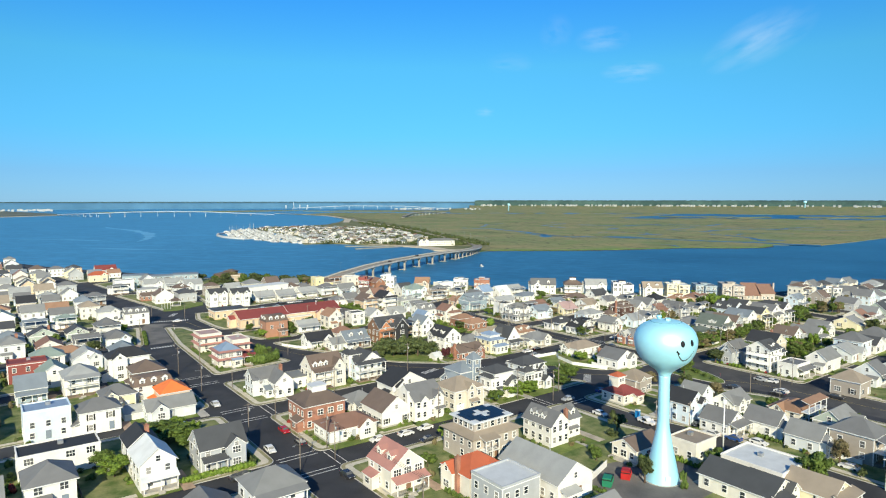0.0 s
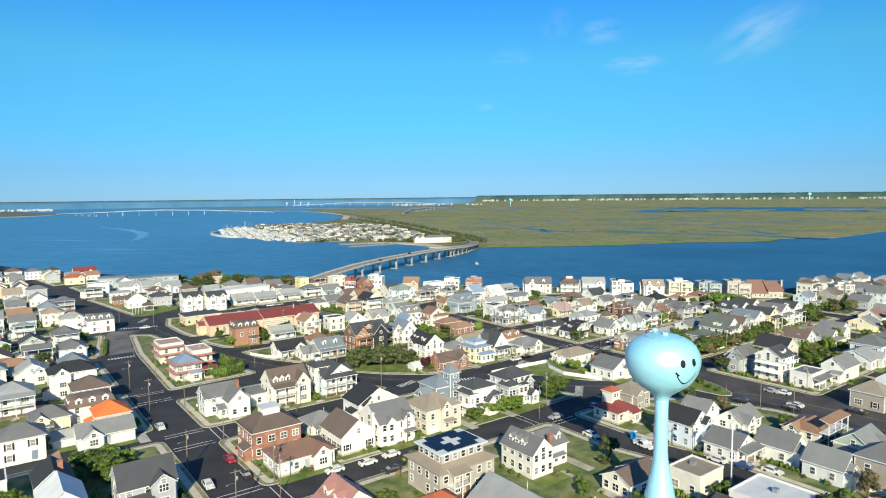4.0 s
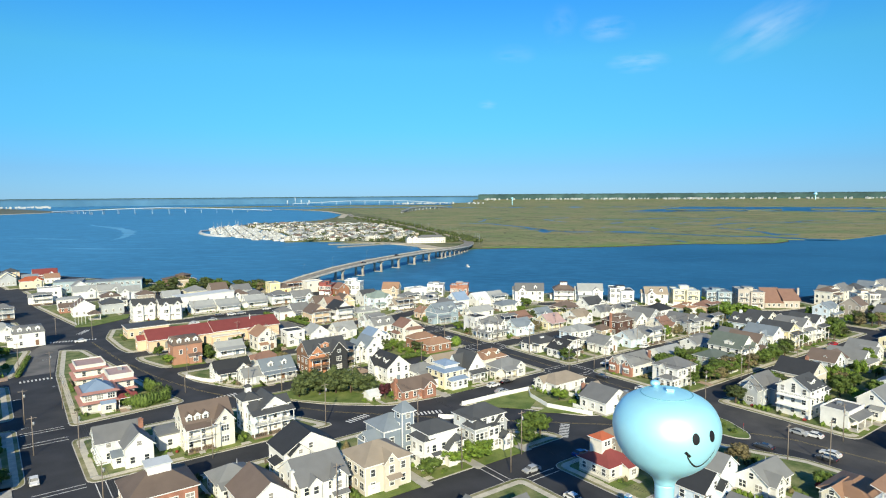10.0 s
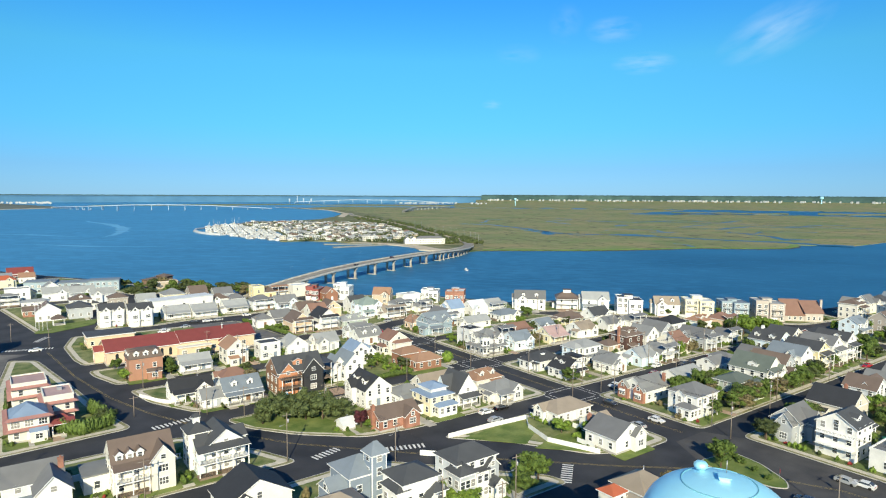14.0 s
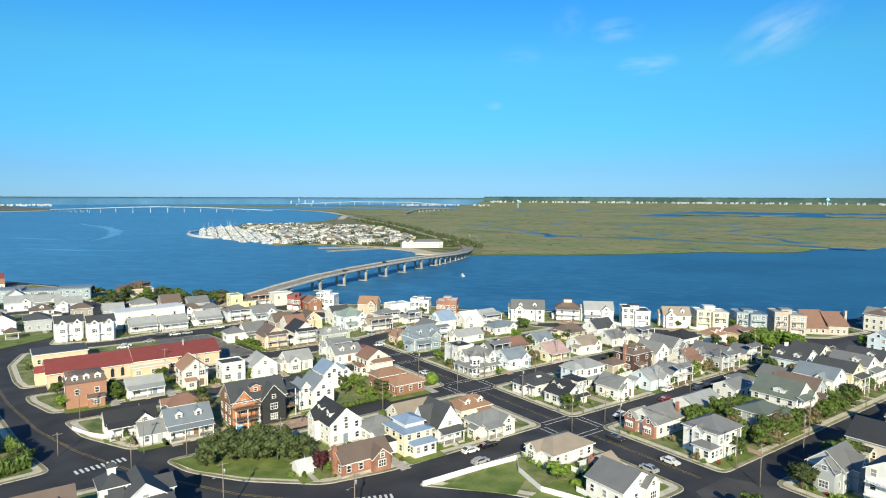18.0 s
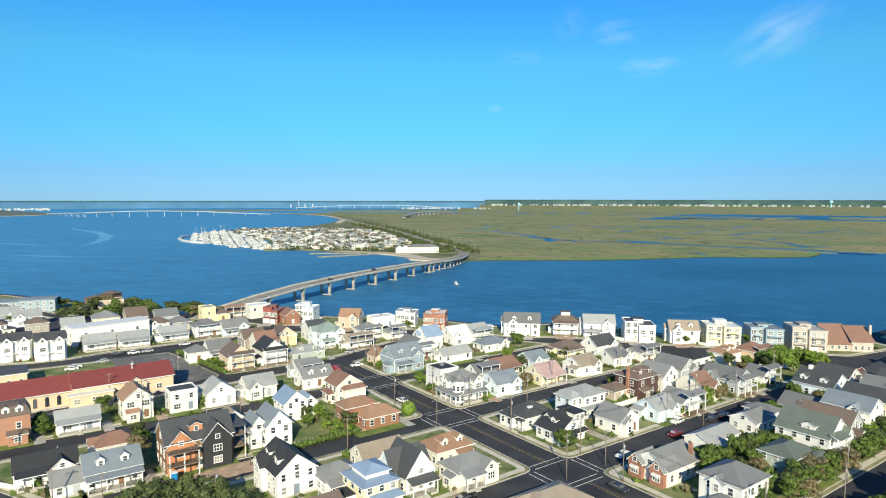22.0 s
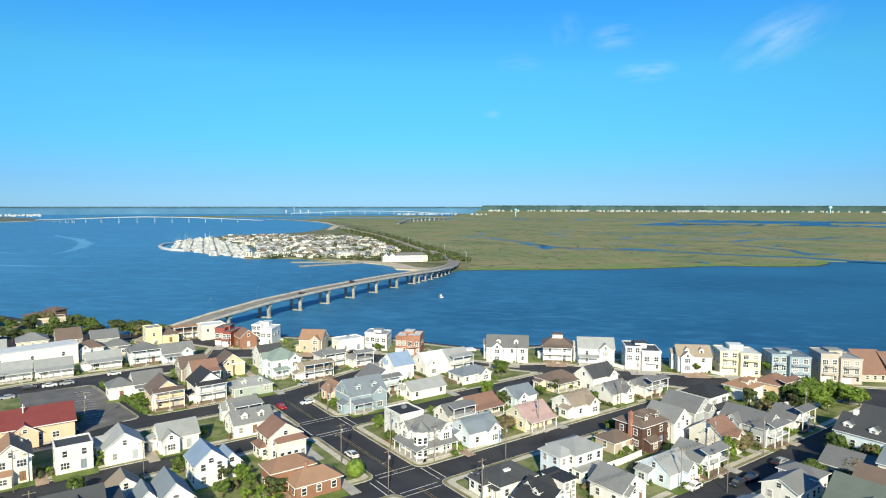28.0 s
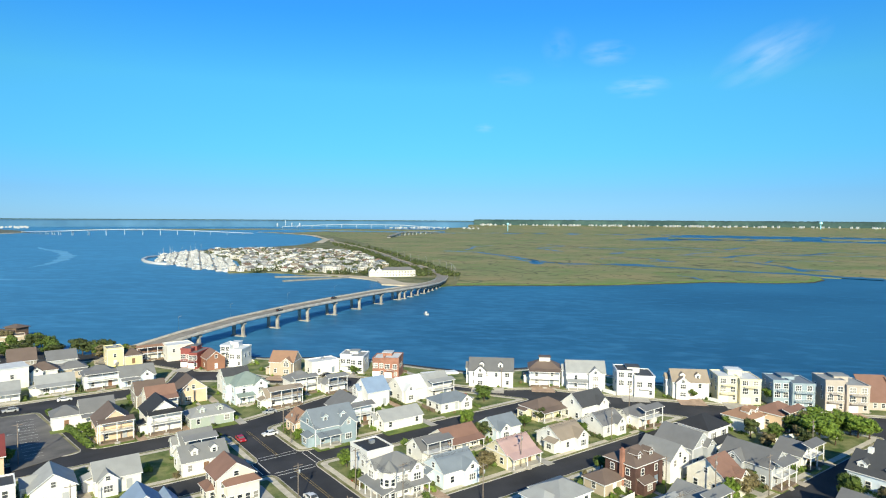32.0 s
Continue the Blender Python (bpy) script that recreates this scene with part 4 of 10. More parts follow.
def hip_roof(bm, w, d, z, rise, over=0.5, t=0.2, cut=1.0):
    x, y = w / 2 + over, d / 2 + over
    run = max(0.0, abs(w - d) / 2) + 0.4
    lo = [bm.verts.new((sx * x, sy * y, z)) for sx, sy in ((-1, -1), (1, -1), (1, 1), (-1, 1))]
    up = [bm.verts.new((sx * x, sy * y, z + t)) for sx, sy in ((-1, -1), (1, -1), (1, 1), (-1, 1))]
    bm.faces.new(lo[::-1]).material_index = 1
    for i in range(4):
        bm.faces.new((lo[i], lo[(i + 1) % 4], up[(i + 1) % 4], up[i])).material_index = 1
    if w >= d:
        a, b = bm.verts.new((-run, 0, z + rise + t)), bm.verts.new((run, 0, z + rise + t))
        fs = ((up[0], up[1], b, a), (up[2], up[3], a, b), (up[1], up[2], b), (up[3], up[0], a))
    else:
        a, b = bm.verts.new((0, -run, z + rise + t)), bm.verts.new((0, run, z + rise + t))
        fs = ((up[0], up[1], a), (up[2], up[3], b), (up[1], up[2], b, a), (up[3], up[0], a, b))
    for f in fs:
        bm.faces.new(f)


WALL_WORD = dict(mushroom="pale taupe stucco", clay="orange brick", white="white clapboard", cream="cream sided", ivory="ivory stucco", pale="pale grey sided", grey="grey shingled", slate="slate blue sided", blue="blue clapboard", ice="pale blue sided", aqua="turquoise", yellow="yellow sided", butter="butter yellow", beige="beige sided", tan="tan sided", peach="peach sided", orange="orange timber", salmon="salmon stucco", brown="dark brown timber", black="black sided", rust="rust timber", crimson="dark red sided", sage="sage grey sided", taupe="taupe shingled", brick="red brick", darkbrick="dark brick")
ROOF_WORD = dict(salmon="salmon tiled", grey="grey", light="light grey", pale="pale grey", dark="dark grey", black="black", brown="brown", tan="tan", rust="rust brown", red="dark red", terracotta="terracotta tiled", orange="bright orange", blue="blue", bluegrey="blue-grey", green="grey-green", pink="faded pink", white="white", copper="copper brown")
DOORS = [TRIM, TRIM, WALL["slate"], WALL["brown"], WALL["grey"]]
SIDES = dict(S=(0, 0), W=(1, -90), N=(2, 180), E=(3, 90))


def openings(e, w, d, eave, rng, sides, near, shutters, rows, ground_door=True, base=0.0):
    """Windows on each storey of each given side, a door at the front."""
    for side in sides:
        _, rz = SIDES[side]
        length, reach = (w, d / 2) if side in "SN" else (d, w / 2)
        n = max(1, int(length / (2.6 if near else 3.6 if e.location.x < 320 and e.location.y < 340 else 5.0)))
        for row in range(rows):
            z = base + 1.15 + row * 2.85
            if z + 1.6 > base + eave:
                break
            wide = rng.choice((0.9, 1.0, 1.5, 1.8)) if rng.random() < 0.4 else 1.0
            for k in range(n):
                u = (k + 0.5) / n * length - length / 2 + rng.uniform(-0.15, 0.15)
                if side == "S" and row == 0 and ground_door and k == n // 2:
                    c = rng.choice(DOORS)
                    share("door", door_mesh(c), e, pose(u, -reach, base + 0.5))
                    continue
                if rng.random() < (0.08 if side in "SW" else 0.93):
                    continue
                ww = wide if rng.random() < 0.7 else 1.0
                m = Matrix.Rotation(radians(rz), 4, "Z") @ pose(u, -reach, z)
                if near and side in "SW":
                    win = share("window", frame_mesh(ww, 1.45, TRIM), e, m)
                    share("pane", pane_mesh(ww, 1.45), win, pose(0, 0, 0))
                    if shutters and ww < 1.3:
                        for s in (-1, 1):
                            share("shutter", shutter_mesh(1.45), win, pose(s * (ww / 2 + 0.34), 0, 0))
                else:
                    share("window", glazed_mesh(ww, 1.45, shutters and ww < 1.3), e, m)


def rail(bm, x0, x1, y, z, step=0.5):
    """A handrail, bottom rail and balusters in one piece."""
    n = max(2, int((x1 - x0) / step))
    xs = []
    for k in range(n + 1):
        x = x0 + 0.04 + (x1 - x0 - 0.08) * k / n
        xs += [x - 0.035, x + 0.035]
    grid = [[bm.verts.new((x, y, z + h)) for x in xs] for h in (0, 0.1, 0.17, 0.89, 0.98)]
    faces = []
    for r in range(4):
        for c in range(len(xs) - 1):
            if r in (1, 3) or c % 2 == 0:
                faces.append(bm.faces.new((grid[r][c], grid[r][c + 1], grid[r + 1][c + 1], grid[r + 1][c])))
    bmesh.ops.solidify(bm, geom=faces, thickness=0.07)
    loose = [v for v in bm.verts if not v.link_faces]
    bmesh.ops.delete(bm, geom=loose, context="VERTS")


def porch(e, w, reach, levels, roofm, dx=0.0, near=True):
    """A roofed front porch on posts, on one or two levels, with steps."""
    deep = 2.3
    p = part("porch", boxed(dx - w / 2, dx + w / 2, -reach - deep, -reach, 0, 0.55), CONCRETE if levels == 1 else TIMBER, e)
    for lv in range(levels):
        z = 0.55 + lv * 2.9
        if lv:
            part("balcony", boxed(dx - w / 2, dx + w / 2, -reach - deep, -reach, z - 0.2, z), TRIM, p)
        n = max(2, int(w / 3.6))
        for k in range(n + 1):
            share("post", post_mesh(2.5), p, pose(dx - w / 2 + 0.15 + (w - 0.3) * k / n, -reach - deep + 0.15, z))
        bm = bmesh.new()
        if lv == 0 and not near:
            bm.free()
            continue
        if lv == 0:
            rail(bm, dx - w / 2 + 0.2, dx - 0.8, -reach - deep + 0.15, z)
            part("railing", bm, TRIM, p)
            bm = bmesh.new()
            rail(bm, dx + 0.8, dx + w / 2 - 0.2, -reach - deep + 0.15, z)
        else:
            rail(bm, dx - w / 2 + 0.2, dx + w / 2 - 0.2, -reach - deep + 0.15, z)
        part("railing", bm, TRIM, p)
    z = 0.55 + levels * 2.9 - 0.35
    bm = bmesh.new()
    vs = [bm.verts.new(c) for c in ((dx - w / 2 - 0.3, -reach - deep - 0.3, z), (dx + w / 2 + 0.3, -reach - deep - 0.3, z), (dx + w / 2 + 0.3, -reach, z + 0.8), (dx - w / 2 - 0.3, -reach, z + 0.8))]
    us = [bm.verts.new(v.co + Vector((0, 0, 0.16))) for v in vs]
    bm.faces.new(us)
    bm.faces.new(vs[::-1]).material_index = 1
    for i in range(4):
        bm.faces.new((vs[i], vs[(i + 1) % 4], us[(i + 1) % 4], us[i])).material_index = 1
    part("porch_roof", bm, (roofm, TRIM), p)
    bm = bmesh.new()
    for k in range(3):
        box(bm, dx - 0.7, dx + 0.7, -reach - deep - 0.3 * (k + 1), -reach - deep - 0.3 * k, 0, 0.42 - 0.14 * k)
    part("steps", bm, CONCRETE, p)


def wing(e, width, reach, eave, rise, dx, side, wallm, roofm, rng, out=1.4, rows=2):
    """A gabled bay that stands out from one side and runs its ridge into the main roof."""
    rz = SIDES[side][1]
    turn = Matrix.Rotation(radians(rz), 4, "Z")
    deep = out + reach
    bm = bmesh.new()
    gable_body(bm, width, deep, eave, rise, "y")
    g = part("wing", bm, wallm, e, m=turn @ pose(dx, -reach - out + deep / 2, 0))
    bm = bmesh.new()
    gable_roof(bm, width, deep, eave, rise, "y", 0.4, 0.3)
    part("wing_roof", bm, (roofm, TRIM), g)
    for row in range(rows):
        z = 1.15 + row * 2.85
        if z + 1.5 < eave:
            win = share("window", frame_mesh(1.8 if width > 3.4 else 1.0, 1.45, TRIM), g, pose(0, -deep / 2, z))
    if rise > 1.3:
        share("window", frame_mesh(0.9, 0.9, TRIM), g, pose(0, -deep / 2, eave + 0.05))
    for row in range(rows):
        z = 1.15 + row * 2.85
        if z + 1.5 < eave:
            share("pane", pane_mesh(1.8 if width > 3.4 else 1.0, 1.45), g, pose(0, -deep / 2, z))
    if rise > 1.3:
        share("pane", pane_mesh(0.9, 0.9), g, pose(0, -deep / 2, eave + 0.05))


def dormer(e, u, v, z, side, wallm, roofm, wide=1.7):
    """A small gabled dormer that looks out of a roof slope."""
    turn = Matrix.Rotation(radians(SIDES[side][1]), 4, "Z")
    bm = bmesh.new()
    gable_body(bm, wide, 2.4, 1.5, 0.7, "y")
    g = part("dormer", bm, wallm, e, m=turn @ pose(u, -v + 1.2, z))
    bm = bmesh.new()
    gable_roof(bm, wide, 2.4, 1.5, 0.7, "y", 0.22, 0.2, 0.12)
    part("dormer_roof", bm, (roofm, TRIM), g)
    share("window", frame_mesh(0.8, 1.0, TRIM), g, pose(0, -1.2, 0.3))
    share("pane", pane_mesh(0.8, 1.0), g, pose(0, -1.2, 0.3))


def chimney(e, x, y, top):
    bm = bmesh.new()
    box(bm, x - 0.5, x + 0.5, y - 0.4, y + 0.4, 0, top)
    box(bm, x - 0.58, x + 0.58, y - 0.48, y + 0.48, top, top + 0.22)
    box(bm, x - 0.2, x + 0.2, y - 0.2, y + 0.2, top + 0.22, top + 0.6)
    part("chimney", bm, CHIMNEY, e, "red brick chimney")


def condo(e, w, d, H, wallm, roofm, trim, rng):
    """A flat-roofed bayside block in two stepped masses with balconies, a roof room and garage doors."""
    cut = rng.uniform(-0.08, 0.08) * w
    for x0, x1, fwd, top in ((-w / 2, cut, 0.0, H - rng.choice((0.0, 0.9))), (cut, w / 2, rng.uniform(1.2, 2.2), H - rng.choice((0.4, 1.3)))):
        y0 = -d / 2 - fwd
        body = part("block", boxed(x0, x1, y0, d / 2, -0.3, top), wallm, e)
        part("roof", boxed(x0 + 0.25, x1 - 0.25, y0 + 0.25, d / 2 - 0.25, top, top + 0.1), roofm, body)
        bm = bmesh.new()
        rim = [(x0 - 0.15, y0 - 0.15), (x1 + 0.15, y0 - 0.15), (x1 + 0.15, d / 2 + 0.15), (x0 - 0.15, d / 2 + 0.15)]
        inn = inset(rim, 0.4)
        rows = [[bm.verts.new((*p, z)) for p in q] for q, z in ((rim, top - 0.35), (rim, top + 0.35), (inn, top + 0.35), (inn, top - 0.1))]
        for r0, r1 in zip(rows, rows[1:]):
            for k in range(4):
                bm.faces.new((r0[k], r0[(k + 1) % 4], r1[(k + 1) % 4], r1[k]))
        part("parapet", bm, trim, body)
        mid, long = (x0 + x1) / 2, x1 - x0
        share("garage_door", garage_mesh(3.0), body, pose(mid - long * 0.2, y0 - 0.02, 0.1))
        share("window", glazed_mesh(1.0, 1.45, False), body, pose(mid + long * 0.3, y0, 1.0))
        for lv in range(1, 3):
            z = 0.3 + lv * 2.95
            if z + 2.2 > top:
                break
            n = max(2, int(long / 2.6))
            for k in range(n):
                share("window", glazed_mesh(1.5 if k % 2 else 1.8, 1.75, False), body, pose(x0 + (k + 0.5) / n * long, y0, z + 0.45))
            if rng.random() < 0.75:
                bw = long * rng.uniform(0.5, 0.9)
                slab = part("balcony", boxed(mid - bw / 2, mid + bw / 2, y0 - 1.5, y0, z - 0.18, z), trim, body)
                bm = bmesh.new()
                rail(bm, mid - bw / 2, mid + bw / 2, y0 - 1.42, z)
                part("railing", bm, TRIM, slab)
            for v in (-0.25, 0.2):
                share("window", glazed_mesh(1.0, 1.45, False), body, Matrix.Rotation(radians(-90), 4, "Z") @ pose(-v * d, x0 if x0 < -1 else x0 - 0.0, z + 0.45) if x0 < cut - 0.1 else Matrix.Rotation(radians(90), 4, "Z") @ pose(v * d, -x1, z + 0.45))
    room = part("roof_room", boxed(-w * 0.18, w * 0.16, -d * 0.12, d * 0.34, H - 1.4, H + 0.8), wallm, e)
    part("room_roof", boxed(-w * 0.18 - 0.3, w * 0.16 + 0.3, -d * 0.12 - 0.3, d * 0.34 + 0.3, H + 0.8, H + 1.0), roofm, room)


def corner_boards(e, w, d, eave):
    """White boards at the corners and a frieze under the eaves, one moulding a little proud of the siding."""
    t, b = 0.03, 0.2
    bm = bmesh.new()
    ring = []
    for (ax, ay), (bx, by) in zip(((-1, -1), (1, -1), (1, 1), (-1, 1)), ((1, -1), (1, 1), (-1, 1), (-1, -1))):
        a, c = Vector((ax * (w / 2 + t), ay * (d / 2 + t), 0)), Vector((bx * (w / 2 + t), by * (d / 2 + t), 0))
        u = (c - a).normalized() * b
        ring += [a, a + u, c - u]
    rows = [[bm.verts.new(p + Vector((0, 0, z))) for p in ring] for z in (0.05, eave - 0.36, eave - 0.03)]
    for k in range(12):
        q = (k + 1) % 12
        bm.faces.new((rows[1][k], rows[1][q], rows[2][q], rows[2][k]))
        if k % 3 != 1:
            bm.faces.new((rows[0][k], rows[0][q], rows[1][q], rows[1][k]))
    part("corner_trim", bm, TRIM, e, "white corner boards and frieze")


def house(x, y, w, d, H, roof, axis, rc, wc, op, turn=0.0):
    rng = random.Random(int(x * 31 + y * 17))
    TAKEN.append((x, y, w + 1, d + 1))
    near = 70 < x < 205 and 90 < y < 262
    wallm, roofm = WALL[wc], ROOF[rc]
    if "v" in op:
        turn, w = -43.0, w * 0.84
        H += -0.7 if "k" in op else 0.8
    if op == "-" and roof != "flat" and w > 7.5:
        op = rng.choice(("x", "p", "X", "x", "P", "xp", "d2", "sp", "XP"))
    if near and roof != "flat" and "c" not in op and "n" not in op and rng.random() < 0.07:
        op += "c"
    span = d if axis == "x" else w
    rise = {"gable": min(0.40 * span, H * 0.42), "hip": min(0.27 * span + 0.4, H * 0.4), "mansard": 2.7, "flat": 0.0}[roof]
    if "u" in op and roof == "flat":
        H -= 2.0
    eave = H - rise - 0.2
    rows = max(1, int((eave + 0.4) / 2.85))
    shape = {"gable": "gabled", "hip": "hipped", "mansard": "mansard", "flat": "flat"}[roof]
    extra = ", front porch" if "p" in op or "P" in op else (", dormers" if "d" in op.lower() else (", chimney" if "c" in op else ""))
    label = f"{WALL_WORD[wc]} house, {ROOF_WORD[rc]} {shape} roof{extra}"
    e = thing("house", pose(x, y, 0.17, 0, 0, turn), label, "house", "town houses")
    if "v" in op:
        pad = part("driveway", boxed(-w * 0.42, w * 0.3, -d / 2 - 8.0, -d / 2 - 0.3, -0.05, 0.03), rng.choice((PAVER, CONCRETE, CONCRETE)), None, m=e.matrix_basis.copy())
        tagged(pad, "wide paved driveway before a bayside house", "driveway", kind="structure")
    if "k" in op:
        condo(e, w, d, H, wallm, roofm, TRIM if wc == "white" else wallm, rng)
        return e
    bm = bmesh.new()
    if roof == "gable":
        gable_body(bm, w, d, eave, rise, axis)
    else:
        box(bm, -w / 2, w / 2, -d / 2, d / 2, 0, eave)
    part("wall", bm, wallm, e)
    if wc in ("slate", "blue", "ice", "aqua", "yellow", "butter", "tan", "sage", "taupe", "grey", "crimson", "peach", "beige") and x < 330:
        corner_boards(e, w, d, eave)
    if near:
        part("foundation", boxed(-w / 2 - 0.06, w / 2 + 0.06, -d / 2 - 0.06, d / 2 + 0.06, -0.3, 0.45), CONCRETE, e)
    bm = bmesh.new()
    if roof == "gable":
        gable_roof(bm, w, d, eave, rise, axis)
        part("roof", bm, (roofm, TRIM), e)
    elif roof == "hip":
        hip_roof(bm, w, d, eave, rise)
        part("roof", bm, (roofm, TRIM), e)
    elif roof == "mansard":
        lo = [bm.verts.new((sx * (w / 2 + 0.35), sy * (d / 2 + 0.35), eave)) for sx, sy in ((-1, -1), (1, -1), (1, 1), (-1, 1))]
        hi = [bm.verts.new((sx * (w / 2 - 0.75), sy * (d / 2 - 0.75), eave + 2.4)) for sx, sy in ((-1, -1), (1, -1), (1, 1), (-1, 1))]
        tp = [bm.verts.new((-w / 2 + d / 2, 0, H)), bm.verts.new((w / 2 - d / 2, 0, H))]
        bm.faces.new(lo[::-1]).material_index = 1
        for i in range(4):
            bm.faces.new((lo[i], lo[(i + 1) % 4], hi[(i + 1) % 4], hi[i]))
        for f in ((hi[0], hi[1], tp[1], tp[0]), (hi[2], hi[3], tp[0], tp[1]), (hi[1], hi[2], tp[1]), (hi[3], hi[0], tp[0])):
            bm.faces.new(f)
        part("roof", bm, (roofm, TRIM), e)
    else:
        box(bm, -w / 2 + 0.2, w / 2 - 0.2, -d / 2 + 0.2, d / 2 - 0.2, eave - 0.05, eave + 0.06)
        part("roof", bm, roofm, e)
        bm = bmesh.new()
        for a in ((-w / 2 - 0.1, w / 2 + 0.1, -d / 2 - 0.1, -d / 2 + 0.2), (-w / 2 - 0.1, w / 2 + 0.1, d / 2 - 0.2, d / 2 + 0.1), (-w / 2 - 0.1, -w / 2 + 0.2, -d / 2 + 0.2, d / 2 - 0.2), (w / 2 - 0.2, w / 2 + 0.1, -d / 2 + 0.2, d / 2 - 0.2)):
            box(bm, *a, eave - 0.1, eave + 0.4)
        part("parapet", bm, wallm, e)
        if rng.random() < 0.6:
            bm = bmesh.new()
            box(bm, 0, 1.2, 0.5, 1.5, eave + 0.06, eave + 0.9)
            part("roof_unit", bm, STEEL, e)
    openings(e, w, d, eave, rng, "SWNE" if near else "SW", near, "s" in op, rows)
    if roof == "gable" and rise > 2.0:
        m = pose(0, -d / 2, eave + 0.2) if axis == "y" else Matrix.Rotation(radians(-90), 4, "Z") @ pose(0, -w / 2, eave + 0.2)
        win = share("window", frame_mesh(0.9, 1.2, TRIM), e, m)
        share("pane", pane_mesh(0.9, 1.2), win, pose(0, 0, 0))
    if roof != "flat":
        if near and rng.random() < 0.5:
            bm = bmesh.new()
            ring_tube(bm, [(w * 0.2, 0.6, eave), (w * 0.2, 0.6, H + 0.35)], [0.09, 0.09], 8)
            part("vent_pipe", bm, STEEL, e)
    if roof != "flat" and w > 7.5 and rng.random() < 0.55:
        side = rng.choice("SW")
        long, reach = (w, d / 2) if side == "S" else (d, w / 2)
        m = Matrix.Rotation(radians(SIDES[side][1]), 4, "Z") @ pose(rng.choice((-1, 1)) * long * 0.22, -reach, 0)
        if not (side == "S" and ("p" in op.lower() or "x" in op)) and not (side == "W" and "X" in op):
            ww = long * 0.42
            ext = part("extension", boxed(-ww / 2, ww / 2, -1.9, 0, -0.3, 2.7), wallm, e, m=m)
            bm = bmesh.new()
            vs = [bm.verts.new(c) for c in ((-ww / 2 - 0.25, -2.2, 2.65), (ww / 2 + 0.25, -2.2, 2.65), (ww / 2 + 0.25, 0, 3.45), (-ww / 2 - 0.25, 0, 3.45))]
            us = [bm.verts.new(v.co + Vector((0, 0, 0.16))) for v in vs]
            bm.faces.new(us)
            bm.faces.new(vs[::-1]).material_index = 1
            for i in range(4):
                bm.faces.new((vs[i], vs[(i + 1) % 4], us[(i + 1) % 4], us[i])).material_index = 1
            part("extension_roof", bm, (roofm, TRIM), ext)
            share("window", glazed_mesh(1.5, 1.2, False), ext, pose(0, -1.9, 1.0))
    n = op.count("x")
    wing_wall = WALL["brick"] if "B" in op else wallm
    for k in range(n):
        ww = min(w * 0.42, 4.6)
        dx = (w * 0.24 if n == 1 else (-w * 0.27 if k else w * 0.27)) * (1 if rng.random() < 0.6 or n > 1 else -1)
        hh = eave if roof != "flat" else eave - 1.0
        wing(e, ww, d / 2, hh, min(0.42 * ww, max(0.8, rise * 0.85 if rise else 1.5)), dx, "S", wing_wall, roofm, rng, rows=rows)
    if "X" in op:
        ww = min(d * 0.42, 4.4)
        wing(e, ww, w / 2, eave, min(0.42 * ww, max(0.8, rise * 0.85)), -d * 0.18, "W", wing_wall, roofm, rng, rows=rows)
    if "p" in op or "P" in op:
        porch(e, w * (0.96 if n == 0 or "w" in op else 0.5), d / 2 + (1.4 if n and "w" in op else 0), 2 if "P" in op else 1, roofm, 0 if n == 0 or "w" in op else -w * 0.22, near)
    if "d" in op:
        nd = int(op[op.index("d") + 1])
        for k in range(nd):
            u = ((k + 0.5) / nd - 0.5) * w * 0.85
            if roof == "mansard":
                dormer(e, u, d / 2 - 0.1, eave + 0.45, "S", TRIM, roofm)
                if k < 2:
                    dormer(e, ((k + 0.5) / 2 - 0.5) * d * 0.8, w / 2 - 0.1, eave + 0.45, "W", TRIM, roofm)
            else:
                dormer(e, u, d * 0.36, eave + rise * 0.22, "S", wallm, roofm)
    if "D" in op:
        for k in (-1, 1):
            dormer(e, k * d * 0.22, w * 0.36, eave + rise * 0.22, "W", wallm, roofm, 2.0)
    if "c" in op:
        chimney(e, -w / 2 - 0.35 if axis == "x" else w * 0.2, -d * 0.1, H + 0.3)
    if "u" in op:
        bm = bmesh.new()
        top = eave + (0 if roof == "flat" else rise * 0.35)
        q = 0.62 if roof == "hip" else 1.0
        box(bm, -w * 0.26 * q, w * 0.3 * q, -d * 0.24 * q, d * 0.3 * q, top, H + 2.0 if roof == "flat" else H + 0.7)
        pent = part("penthouse", bm, wallm if wc != "brick" else WALL["white"], e)
        z1 = H + 2.0 if roof == "flat" else H + 0.7
        part("penthouse_roof", boxed(-w * 0.26 * q - 0.3, w * 0.3 * q + 0.3, -d * 0.24 * q - 0.3, d * 0.3 * q + 0.3, z1, z1 + 0.2), ROOF["white"] if wc == "brick" or rc == "white" else roofm, pent)
        if roof == "flat":
            for s in (-0.12, 0.12):
                share("window", frame_mesh(1.5, 1.2, TRIM), pent, pose(s * w, -d * 0.24, eave + 0.5))
                share("pane", pane_mesh(1.5, 1.2), pent, pose(s * w, -d * 0.24, eave + 0.5))
            bm = bmesh.new()
            rail(bm, -w / 2 + 0.1, w / 2 - 0.1, -d / 2 + 0.05, eave + 0.35)
            part("railing", bm, TRIM, e)
    if "S" in op:
        for i in range(7):
            for j in range(5):
                if abs(i - 3) + abs(j - 2) < 2 or (i in (0, 6) and j in (0, 4)):
                    continue
                share("solar_panel", mesh_of(("solar_panel",), lambda bm: box(bm, -0.74, 0.74, -0.95, 0.95, 0, 0.06), PANEL), e, pose((i - 3) * 1.55, (j - 2) * 2.05, eave + 0.3, 6, 0, 0))
